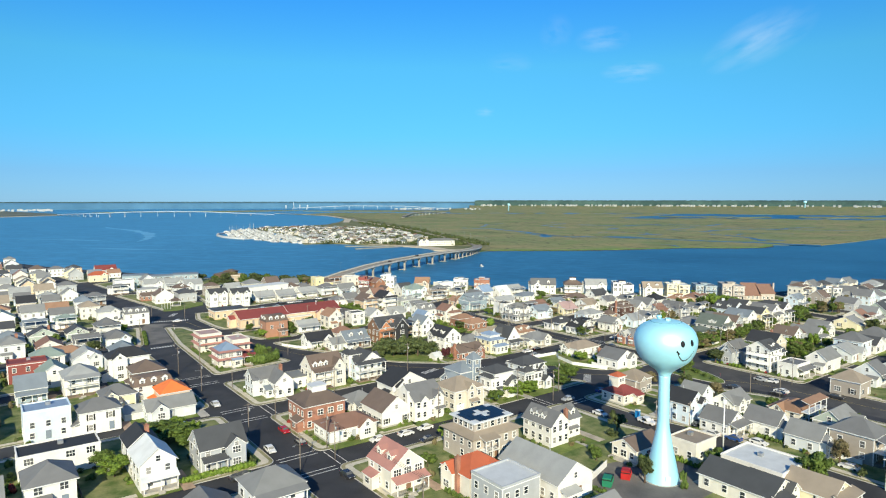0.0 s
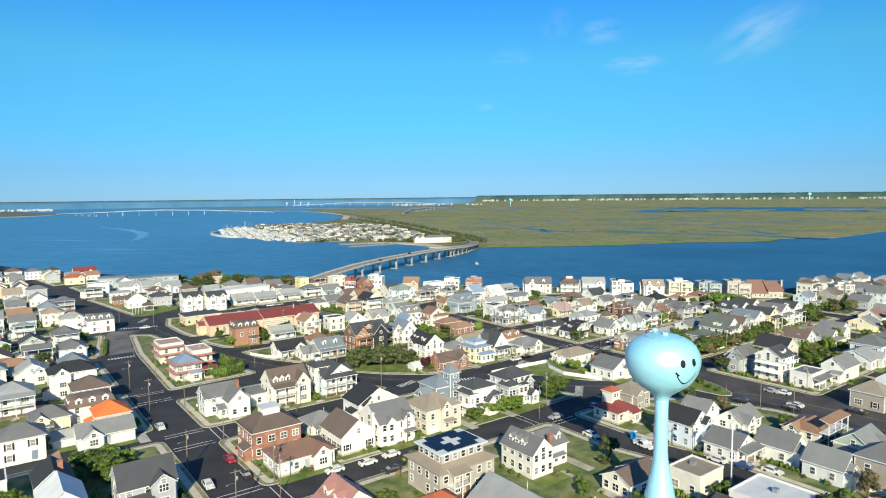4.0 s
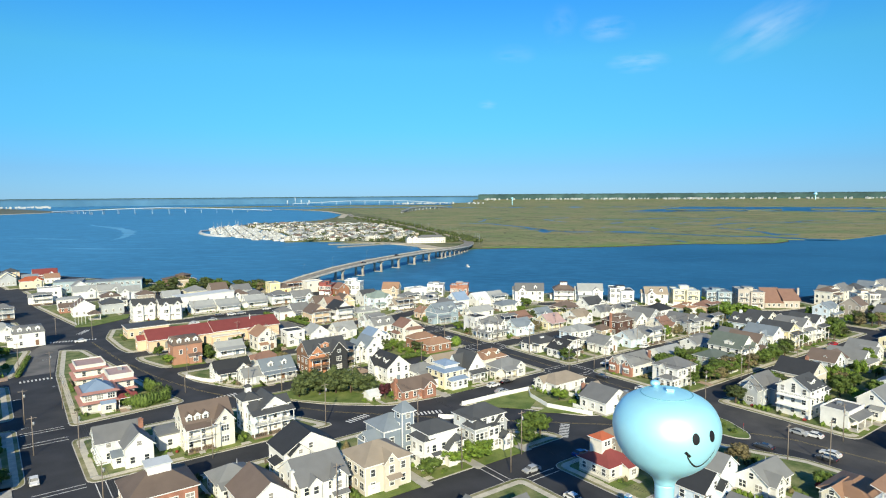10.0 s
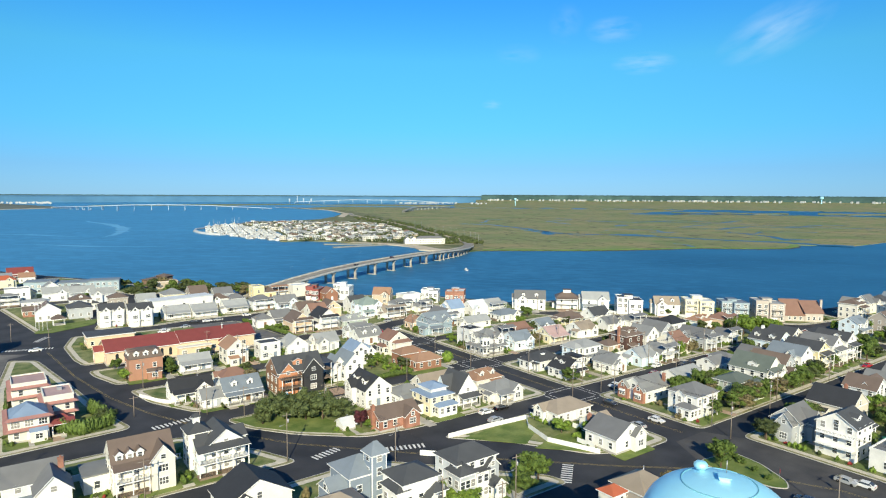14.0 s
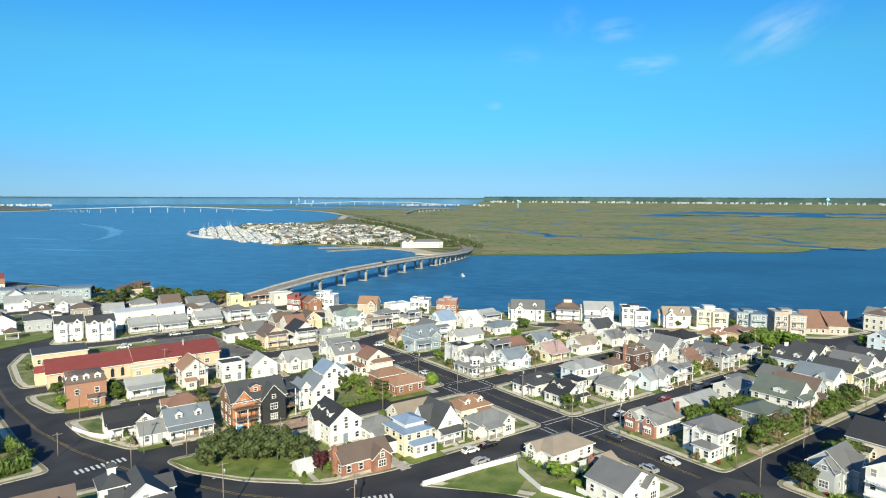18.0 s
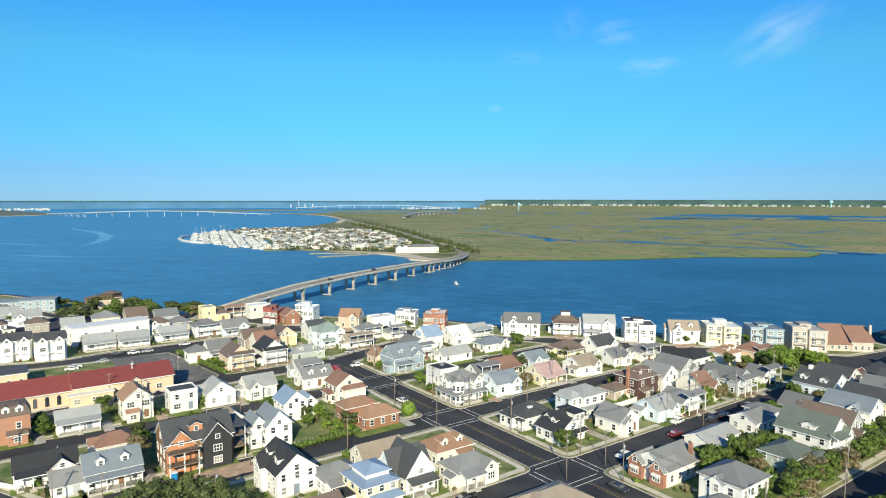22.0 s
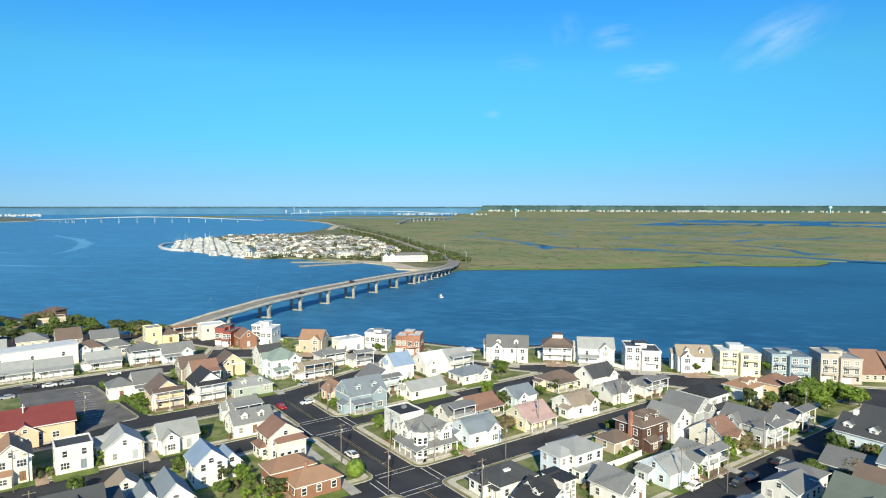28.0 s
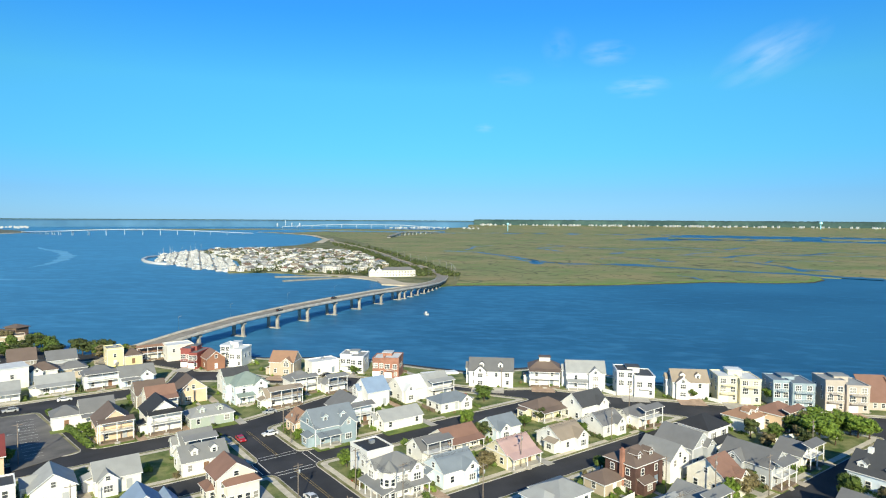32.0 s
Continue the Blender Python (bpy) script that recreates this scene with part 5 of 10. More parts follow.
    if "A" in op:
        bm = bmesh.new()
        box(bm, -2.2, 1.4, -0.5, 3.0, eave, H + 2.2)
        cup = part("cupola", bm, wallm, e)
        bm = bmesh.new()
        hip_roof(bm, 3.6, 3.5, H + 2.2, 1.2, 0.4)
        part("cupola_roof", bm, (ROOF["terracotta"], TRIM), cup, m=pose(-0.4, 1.25, 0))
        for k in (-0.9, 0.2):
            share("window", frame_mesh(0.8, 1.0, TRIM), cup, pose(k, -0.5, H + 0.7))
            share("pane", pane_mesh(0.8, 1.0), cup, pose(k, -0.5, H + 0.7))
    if "t" in op:
        bm = bmesh.new()
        box(bm, -1.7, 1.7, -1.7, 1.7, 0, H + 1.0)
        t = part("corner_tower", bm, wallm, e, m=pose(w / 2 - 0.9, -d / 2 + 0.2, 0))
        bm = bmesh.new()
        hip_roof(bm, 3.4, 3.4, H + 1.0, 1.0, 0.5)
        part("tower_roof", bm, (ROOF["dark"], TRIM), t)
        for k in range(3):
            share("window", frame_mesh(1.0, 1.45, TRIM), t, pose(0, -1.7, 2.2 + 3.0 * k))
            share("pane", pane_mesh(1.0, 1.45), t, pose(0, -1.7, 2.2 + 3.0 * k))
    if "r" in op:
        for z in (3.1, 6.0):
            bm = bmesh.new()
            lo = [bm.verts.new((sx * (w / 2 + 1.1), sy * (d / 2 + 1.1), z)) for sx, sy in ((-1, -1), (1, -1), (1, 1), (-1, 1))]
            hi = [bm.verts.new((sx * w / 2, sy * d / 2, z + 0.6)) for sx, sy in ((-1, -1), (1, -1), (1, 1), (-1, 1))]
            for i in range(4):
                bm.faces.new((lo[i], lo[(i + 1) % 4], hi[(i + 1) % 4], hi[i]))
            bm.faces.new(lo[::-1])
            part("skirt_roof", bm, ROOF["salmon"], e)
    if "R" in op:
        bm = bmesh.new()
        hip_roof(bm, w + 5.0, d + 4.0, 2.9, 2.0, 0.7)
        part("skirt_roof", bm, (roofm, roofm), e)
        part("ground_floor", boxed(-w / 2 - 2.5, w / 2 + 2.5, -d / 2 - 2.0, d / 2 + 2.0, -0.3, 2.9), wallm, e)
        chimney(e, w * 0.1, -d * 0.2, H + 1.2)
    if "h" in op:
        for k in (-1, 1):
            share("garage_door", garage_mesh(3.6), e, pose(k * w * 0.24, -d / 2 - 0.04, 0.1))
    return e


house(11.3, 155.1, 9.2, 10.1, 9, "hip", "x", "grey", "white", "s")
house(14.8, 172.8, 16.8, 8.4, 6, "flat", "x", "black", "white", "-")
house(31.4, 152.6, 7.6, 10.9, 9.5, "gable", "y", "white", "white", "p")
house(31.0, 163.5, 6.7, 9.2, 9.5, "gable", "y", "black", "white", "c")
house(46.5, 153.7, 10.9, 9.2, 9.5, "gable", "x", "dark", "grey", "xp")
house(45.6, 197.3, 13.4, 7.6, 6, "gable", "x", "light", "pale", "x")
house(48.5, 205.8, 8.4, 9.2, 8.5, "hip", "x", "orange", "peach", "n")
house(45.1, 217.2, 11.8, 7.6, 8.5, "mansard", "x", "brown", "white", "d3")
house(44.2, 250.9, 13.4, 9.2, 11, "hip", "x", "black", "white", "xs")
house(27.7, 240.4, 10.1, 10.9, 9.5, "hip", "y", "pale", "white", "P")
house(27.0, 197.7, 10.1, 8.4, 9, "hip", "x", "grey", "white", "s")
house(14.7, 199.9, 10.9, 8.4, 8.5, "flat", "x", "blue", "ice", "-")
house(13.7, 239.6, 8.4, 9.2, 8.5, "gable", "x", "bluegrey", "blue", "-")
house(34.6, 214.9, 9.2, 8.4, 7.5, "hip", "x", "grey", "butter", "-")
house(29.9, 290.5, 10.1, 7.6, 6, "hip", "x", "copper", "cream", "-")
house(14.6, 267.6, 11.8, 8.4, 7, "flat", "x", "red", "crimson", "-")
house(36.4, 201.5, 5, 5, 4, "gable", "x", "pale", "white", "-")
house(78.5, 165.5, 12.5, 11, 10.3, "hip", "x", "brown", "brick", "u")
house(80.6, 152.0, 14.1, 9.7, 6, "hip", "x", "rust", "white", "x")
house(95.4, 154.8, 9.5, 11.5, 8.4, "gable", "y", "brown", "white", "s")
house(93.7, 167.9, 7.9, 7.9, 6, "hip", "x", "light", "white", "-")
house(112.0, 171.8, 13, 9.5, 9, "gable", "y", "black", "white", "-")
house(80.5, 276.4, 8.8, 10.6, 7.5, "flat", "x", "pink", "ivory", "r")
house(78.8, 245.8, 8.8, 9.7, 9, "hip", "x", "blue", "ivory", "r")
house(86.3, 256.0, 7, 10.6, 8, "flat", "x", "pink", "ivory", "r")
house(86.2, 245.3, 5.3, 5, 4.5, "hip", "x", "red", "salmon", "p")
house(114.4, 286.4, 10.6, 7.9, 10.3, "mansard", "x", "brown", "clay", "d3")
house(130.7, 285.6, 10.6, 6.2, 6, "gable", "x", "pale", "white", "-")
house(145.9, 288.2, 7.9, 9.7, 9.5, "gable", "y", "copper", "ivory", "s")
house(158.4, 286.7, 7.9, 7, 6.5, "flat", "x", "dark", "white", "-")
house(169.2, 286.9, 8.8, 8.8, 7.5, "gable", "y", "pale", "white", "-")
house(182.1, 286.4, 9.7, 7.9, 7, "gable", "x", "pale", "white", "x")
house(165.4, 260.6, 6.2, 6.2, 6, "gable", "y", "tan", "white", "-")
house(121.2, 253.6, 12.3, 7, 6.5, "gable", "x", "black", "white", "-")
house(133.2, 243.4, 11.4, 7.9, 7.5, "gable", "x", "bluegrey", "white", "d2p")
house(124.4, 242.6, 6.2, 6.2, 5.5, "gable", "x", "light", "white", "-")
house(136.4, 259.7, 8.8, 7, 6, "hip", "x", "rust", "ivory", "-")
house(164.5, 218.0, 9, 12, 9.4, "gable", "y", "black", "white", "DX")
house(173.4, 211.0, 8.8, 7.9, 6, "hip", "x", "light", "white", "-")
house(160.9, 198.2, 12.8, 8, 6, "gable", "x", "brown", "brick", "xc")
house(148.8, 202.8, 3.6, 4.2, 3.1, "gable", "x", "white", "white", "-")
house(187.0, 216.4, 11.4, 7, 6, "gable", "x", "tan", "ivory", "n")
house(202.1, 209.6, 10.6, 7.9, 6.5, "hip", "x", "copper", "ivory", "-")
house(200.0, 197.9, 10.6, 7.9, 6, "hip", "x", "light", "ivory", "-")
house(203.5, 174.8, 13.5, 9, 5.6, "hip", "x", "tan", "white", "-")
house(204.2, 162.9, 7, 6.2, 4.5, "gable", "x", "tan", "white", "-")
house(199.2, 153.1, 10.6, 9.7, 7, "gable", "y", "grey", "white", "-")
house(253.0, 198.4, 7.9, 8.8, 6.8, "gable", "y", "light", "white", "-")
house(270.2, 198.4, 8.8, 8.8, 6.5, "gable", "x", "pale", "ice", "x")
house(281.5, 197.9, 8.8, 7.9, 6.5, "gable", "y", "light", "white", "-")
house(297.3, 202.4, 7.9, 9.7, 8.3, "gable", "x", "rust", "cream", "-")
house(284.3, 215.8, 10.6, 8.8, 9.3, "hip", "x", "brown", "darkbrick", "cd2")
house(311.7, 200.6, 7.9, 13.2, 8.5, "gable", "y", "grey", "grey", "-")
house(330.4, 199.2, 7.9, 7, 6, "gable", "y", "grey", "white", "-")
house(275.5, 217.7, 7, 6.2, 5, "hip", "x", "brown", "tan", "-")
house(294.7, 214.9, 7.9, 9.7, 9, "gable", "y", "light", "white", "-")
house(234.6, 256.5, 7.4, 8.4, 8, "flat", "x", "black", "white", "-")
house(252.9, 258.6, 8.4, 7.4, 6, "gable", "x", "grey", "white", "-")
house(249.4, 243.7, 10.2, 8.4, 7, "gable", "x", "bluegrey", "ice", "x")
house(269.5, 243.7, 10.2, 8.4, 6.8, "gable", "x", "pink", "butter", "-")
house(264.0, 260.8, 11.2, 8.4, 6, "gable", "x", "rust", "ivory", "-")
house(280.7, 261.0, 9.3, 8.4, 6, "gable", "x", "bluegrey", "ice", "-")
house(289.3, 244.2, 10.2, 9.3, 6.5, "gable", "x", "tan", "white", "x")
house(308.2, 245.1, 9.3, 8.4, 6.5, "gable", "x", "grey", "white", "x")
house(323.1, 243.2, 9.3, 7.4, 6.3, "hip", "x", "grey", "white", "-")
house(304.4, 266.3, 12.1, 8.4, 6, "hip", "x", "brown", "butter", "-")
house(315.0, 257.9, 12.1, 8.4, 8.5, "gable", "x", "dark", "white", "-")
house(284.8, 291.0, 13, 8.4, 5.5, "hip", "x", "bluegrey", "white", "-")
house(307.5, 217.5, 8.4, 11.2, 9, "gable", "y", "grey", "grey", "x")
house(321.3, 220.1, 10.2, 9.3, 9.5, "hip", "x", "black", "white", "-")
house(346.1, 221.5, 9.3, 8.4, 7, "hip", "x", "copper", "white", "-")
house(357.3, 217.1, 10.2, 8.4, 7.5, "hip", "x", "rust", "peach", "-")
house(238.1, 287.6, 13, 10.2, 9.5, "gable", "x", "bluegrey", "blue", "d2px")
house(234.3, 298.0, 6.5, 7.4, 6.5, "gable", "y", "copper", "peach", "-")
house(232.2, 340.0, 11.2, 11.2, 10, "hip", "x", "green", "ice", "xXp")
house(214.1, 322.6, 13, 8.4, 5.5, "hip", "x", "pale", "sage", "-")
house(216.0, 351.0, 9, 9, 8.5, "gable", "y", "brown", "peach", "-")
house(200.6, 325.9, 9.3, 11.2, 9.5, "gable", "y", "black", "white", "P")
house(187.6, 326.0, 9.3, 11.2, 9, "gable", "y", "brown", "peach", "P")
house(185.9, 343.9, 9.3, 8.4, 7.5, "gable", "x", "grey", "white", "-")
house(177.5, 343.7, 7.4, 7.4, 6.5, "hip", "x", "grey", "white", "-")
house(203.0, 296.7, 8.4, 8.4, 7, "gable", "x", "light", "pale", "-")
house(201.9, 286.7, 11.2, 8.4, 6.5, "gable", "x", "light", "white", "-")
house(240.0, 329.0, 12, 8, 6, "gable", "x", "tan", "white", "-")
house(252.0, 340.0, 9.3, 8.4, 7.5, "hip", "x", "light", "white", "-")
house(262.0, 334.0, 8, 7, 5.5, "hip", "x", "light", "white", "-")
house(265.4, 309.7, 8.4, 9.3, 9.5, "gable", "x", "blue", "white", "-")
house(279.5, 309.0, 10.2, 9.3, 8, "gable", "x", "white", "white", "-")
house(260.9, 286.2, 14, 7.4, 5.5, "gable", "x", "pale", "white", "-")
house(289.7, 307.9, 10.2, 9.3, 8, "gable", "x", "pale", "white", "-")
house(148.9, 389.1, 12.1, 8.0, 6.6, "gable", "x", "pale", "white", "pn")
house(161.8, 386.8, 12.1, 8.0, 6.6, "gable", "x", "pale", "white", "pn")
house(178.7, 389.9, 12.1, 8.0, 6.6, "gable", "x", "pale", "white", "pn")
house(193.2, 389.6, 11.2, 9.3, 8, "hip", "x", "grey", "pale", "P")
house(204.8, 384.6, 12.1, 9.3, 7.5, "gable", "x", "light", "ice", "-")
house(176.5, 410.5, 9.3, 8.4, 7.5, "hip", "x", "brown", "white", "-")
house(187.0, 413.5, 9.3, 7.4, 6, "hip", "x", "grey", "tan", "-")
house(203.6, 424.6, 6.5, 8.4, 7.8, "flat", "x", "pale", "yellow", "n")
house(210.6, 424.0, 7.0, 8.0, 6.6, "hip", "x", "brown", "yellow", "n")
house(219.0, 429.2, 13, 7.4, 5.5, "hip", "x", "copper", "ivory", "-")
house(229.2, 421.1, 11.2, 8.4, 7, "flat", "x", "white", "ivory", "-")
house(232.0, 403.6, 10, 9, 8.5, "flat", "x", "grey", "crimson", "kv")
house(236.8, 394.4, 7.4, 8.4, 8, "gable", "y", "rust", "rust", "-")
house(247.0, 395.6, 12, 9, 9.5, "flat", "x", "white", "white", "kv")
house(258.5, 368.5, 12, 9, 8.5, "gable", "x", "copper", "tan", "vx")
house(271.0, 360.3, 12.1, 7.4, 5.5, "flat", "x", "white", "white", "-")
house(284.2, 356.4, 12, 9, 8, "flat", "x", "pale", "white", "kv")
house(291.6, 341.8, 13, 9, 9, "flat", "x", "white", "brick", "kv")
house(316.8, 306.3, 20, 10, 9.5, "gable", "x", "grey", "white", "vxXd2")
house(334.1, 295.0, 14, 10, 9, "hip", "x", "brown", "white", "vuP")
house(342.9, 282.2, 17, 9, 9.5, "gable", "x", "pale", "pale", "vxXp")
house(352.0, 266.9, 15.5, 10, 9.5, "flat", "x", "dark", "white", "kv")
house(364.6, 252.4, 15, 9, 9, "gable", "x", "tan", "white", "vxXd2")
house(374.5, 240.4, 16.5, 10, 10.5, "flat", "x", "white", "butter", "kv")
house(383.1, 226.0, 15, 10, 10, "flat", "x", "bluegrey", "blue", "kv")
house(394.1, 213.6, 16, 10, 11, "flat", "x", "pale", "mushroom", "kv")
house(436.6, 172.3, 12, 9, 10, "flat", "x", "tan", "cream", "kv")
house(434.5, 161.7, 10.6, 7, 7.5, "gable", "x", "light", "white", "-")
house(165.5, 125.0, 8.5, 8.5, 5.6, "hip", "x", "red", "cream", "A")
house(177.5, 129.0, 8.5, 8, 7.6, "hip", "x", "tan", "taupe", "x")
house(165.0, 103.0, 7.5, 9.5, 9.5, "gable", "y", "black", "ice", "x")
house(178.2, 106.5, 6.5, 7.5, 8, "gable", "y", "light", "ice", "-")
house(185.6, 99.2, 10, 7, 6, "gable", "x", "light", "white", "x")
house(166.0, 91.2, 8, 8.5, 6.5, "gable", "y", "grey", "white", "p")
house(174.4, 82.9, 7.5, 9, 7, "gable", "y", "grey", "white", "x")
house(195.1, 84.9, 12, 9, 5, "hip", "x", "copper", "cream", "-")
house(172.1, 71.0, 7.5, 8.5, 7, "gable", "y", "light", "pale", "xp")
house(189.2, 70.9, 10, 8.5, 7.5, "gable", "x", "light", "sage", "x")
house(176.8, 61.2, 9, 10, 10, "hip", "x", "grey", "taupe", "P")
house(232.7, 83.7, 8.5, 9, 8, "hip", "x", "tan", "taupe", "s")
house(252.4, 84.4, 8, 8.5, 8, "gable", "x", "grey", "pale", "-")
house(241.0, 105.6, 10, 7, 5, "flat", "x", "grey", "white", "p")
house(258.7, 102.7, 12, 7.5, 8, "gable", "x", "light", "white", "s")
house(143.5, 86.3, 9, 7.5, 5, "flat", "x", "tan", "ivory", "-")
house(133.5, 67.5, 10, 16, 6.3, "gable", "y", "dark", "ivory", "-")
house(144.5, 69.0, 12, 14, 5, "flat", "x", "white", "white", "-")
house(143.1, 56.9, 9, 10, 6, "gable", "y", "tan", "butter", "-")
house(101.7, 97.0, 11, 18, 8.5, "gable", "y", "pale", "white", "h")
house(88.7, 106.2, 10.6, 9.7, 8, "hip", "x", "terracotta", "ivory", "xXc")
house(88.2, 95.4, 10.6, 9.7, 7, "flat", "x", "white", "grey", "-")
house(75.4, 118.1, 8.8, 9.7, 9.5, "gable", "y", "salmon", "cream", "Dp")
house(67.6, 355.5, 11.4, 7.9, 9, "mansard", "x", "grey", "white", "d3")
house(60.3, 435.7, 10.6, 8.8, 8, "hip", "x", "grey", "grey", "-")
house(57.9, 375.0, 10.6, 8.8, 8, "hip", "x", "pale", "white", "-")
house(80.9, 561.9, 14.1, 8.8, 8, "hip", "x", "terracotta", "butter", "-")
house(92.0, 602.0, 16, 10, 9, "gable", "x", "red", "white", "-")
house(86.0, 489.9, 12.3, 8.8, 8, "flat", "x", "pale", "white", "-")
house(81.0, 478.3, 10.6, 7.9, 7, "hip", "x", "light", "white", "-")
house(104.4, 485.3, 13.2, 7.9, 8, "gable", "x", "pale", "pale", "-")
house(117.6, 481.5, 13.2, 7.9, 8, "gable", "x", "pale", "pale", "-")
house(126.5, 466.7, 12.3, 7.9, 8, "gable", "x", "pale", "pale", "-")
house(168.8, 500.4, 13.2, 7.9, 5, "flat", "x", "brown", "tan", "-")
house(449.0, 195.5, 11, 9, 9, "gable", "y", "light", "white", "P")
house(462.5, 194.0, 10.5, 9, 9.5, "gable", "x", "grey", "ivory", "x")
house(476.0, 192.0, 11, 9, 8.5, "hip", "x", "dark", "pale", "p")
house(490.0, 190.0, 10.5, 9, 9, "gable", "y", "bluegrey", "white", "P")
house(504.0, 187.5, 11, 9, 9, "gable", "x", "light", "cream", "x")

# ---------------------------------------------------------------- houses of several masses along the near streets
def mass(e, dx, dy, w, d, eave, rise, kind, wallm, roofm, south=2, west=2, trim=False, base=0.0, wide=1.0):
    """One block of a house with its roof, and rows of windows on its street sides."""
    bm = bmesh.new()
    if kind in "xy":
        gable_body(bm, w, d, eave, rise, kind)
    else:
        box(bm, -w / 2, w / 2, -d / 2, d / 2, -0.25, eave)
    g = part("block", bm, wallm, e, m=pose(dx, dy, 0))
    bm = bmesh.new()
    if kind in "xy":
        gable_roof(bm, w, d, eave, rise, kind, 0.45, 0.35)
    elif kind == "h":
        hip_roof(bm, w, d, eave, rise, 0.5)
    else:
        box(bm, -w / 2 - 0.25, w / 2 + 0.25, -d / 2 - 0.25, d / 2 + 0.25, eave, eave + 0.3)
    part("roof", bm, (roofm, TRIM), g)
    if trim:
        corner_boards(g, w, d, eave)
    rows = max(1, int((eave + 0.4) / 2.85))
    for row in range(rows):
        z = 1.1 + row * 2.85
        for count, length, reach, rz in ((south, w, d / 2, 0), (west, d, w / 2, -90)):
            for k in range(count):
                u = (k + 0.5) / count * length - length / 2
                share("window", glazed_mesh(wide if k % 2 else 1.0, 1.45, False), g, Matrix.Rotation(radians(rz), 4, "Z") @ pose(u, -reach, z))
    if kind == "y" and rise > 1.8:
        share("window", glazed_mesh(1.0, 1.0, False), g, pose(0, -d / 2, eave + 0.1))
    if kind == "x" and rise > 1.8:
        share("window", glazed_mesh(1.0, 1.0, False), g, Matrix.Rotation(radians(-90), 4, "Z") @ pose(0, -w / 2, eave + 0.1))
    return g


def composed(x, y, w, d, label):
    TAKEN.append((x, y, w + 1, d + 1))
    return thing("house", pose(x, y, 0.17), label, "house", "town houses")


def pent(e, x0, x1, y0, z, roofm, out=1.1):
    """A little sloping canopy on a street wall."""
    bm = bmesh.new()
    vs = [bm.verts.new(c) for c in ((x0, y0 - out, z), (x1, y0 - out, z), (x1, y0, z + 0.55), (x0, y0, z + 0.55))]
    us = [bm.verts.new(v.co + Vector((0, 0, 0.14))) for v in vs]
    bm.faces.new(us)
    bm.faces.new(vs[::-1]).material_index = 1
    for i in range(4):
        bm.faces.new((vs[i], vs[(i + 1) % 4], us[(i + 1) % 4], us[i])).material_index = 1
    part("canopy", bm, (roofm, TRIM), e)


kin = random.Random(4)
# cream house with three dormers, a gabled wing and a two-storey porch
e = composed(97.0, 199.0, 12.4, 10, "cream three-storey house with brown roof, dormers and porch")
mass(e, 0, 0.4, 12, 9, 6.7, 4.0, "x", WALL["cream"], ROOF["brown"], 4, 3, True)
wing(e, 4.8, 4.1, 6.7, 2.9, 3.5, "S", WALL["cream"], ROOF["brown"], kin, out=1.6, rows=2)
for u in (-4.6, -2.6, -0.6):
    dormer(e, u, 3.4, 7.1, "S", TRIM, ROOF["brown"], 1.5)
porch(e, 6.6, 4.1, 2, ROOF["brown"], -2.6)
# white house with a dark roof, a high corner and balconies
e = composed(113.0, 199.4, 11.5, 11.5, "white house with dark cross gables and two-level front porches")
mass(e, 1.2, 0, 8.4, 9.5, 6.4, 3.2, "y", WALL["white"], ROOF["dark"], 3, 3)
mass(e, -3.4, 2.6, 4.6, 5.6, 8.4, 1.9, "h", WALL["white"], ROOF["dark"], 1, 2)
mass(e, -2.6, -1.4, 4.6, 4.4, 5.8, 1.8, "x", WALL["ice"], ROOF["dark"], 1, 2)
mass(e, 5.4, 2.4, 3.6, 5.6, 6.0, 1.6, "x", WALL["white"], ROOF["dark"], 2, 0)
dormer(e, 0.2, 4.4, 6.3, "W", WALL["white"], ROOF["dark"], 1.7)
porch(e, 11.2, 4.75, 2, ROOF["dark"], 0.2)
bm = bmesh.new()
hip_roof(bm, 1.4, 1.4, 11.4, 0.8, 0.25, 0.12)
part("cupola_roof", bm, (ROOF["dark"], TRIM), part("cupola", boxed(-0.7, 0.7, -0.7, 0.7, 9.4, 11.4), WALL["white"], e, m=pose(-3.4, 2.6, 0)))
# pale corner house in two gabled blocks with a low shed and a walled garage
e = composed(79.0, 200.0, 13, 13, "pale pink and white house in two grey-gabled blocks")
mass(e, -1.6, 3.0, 10.5, 7.4, 5.4, 2.9, "x", WALL["pale"], ROOF["grey"], 2, 3)
mass(e, 1.4, -3.0, 6.2, 7.6, 5.0, 3.0, "y", WALL["white"], ROOF["grey"], 2, 3)
mass(e, -2.8, -2.6, 2.4, 4.6, 2.6, 0.9, "x", WALL["white"], ROOF["bluegrey"], 1, 2)
chimney(e, 3.3, 1.0, 8.6)
e = composed(88.6, 203.2, 5.2, 8, "plain white flat-roofed garage beside a fence")
mass(e, 0, 0, 5.0, 7.4, 3.8, 0, "f", WALL["white"], ROOF["light"], 1, 1)
# beige hipped house with a gabled bay, canopy and garage
e = composed(121.0, 152.8, 12, 11, "beige stucco house, tan hipped roof, gabled bay and garage")
mass(e, 0, 0, 11.4, 10.6, 6.3, 2.9, "h", WALL["beige"], ROOF["tan"], 3, 4, True, wide=1.5)
wing(e, 3.3, 5.3, 6.3, 1.9, 0.4, "S", WALL["beige"], ROOF["tan"], kin, out=0.8, rows=2)
pent(e, -1.0, 2.6, -6.1, 2.8, ROOF["tan"], 1.5)
share("garage_door", garage_mesh(3.0), e, pose(-3.6, -5.36, 0.1))
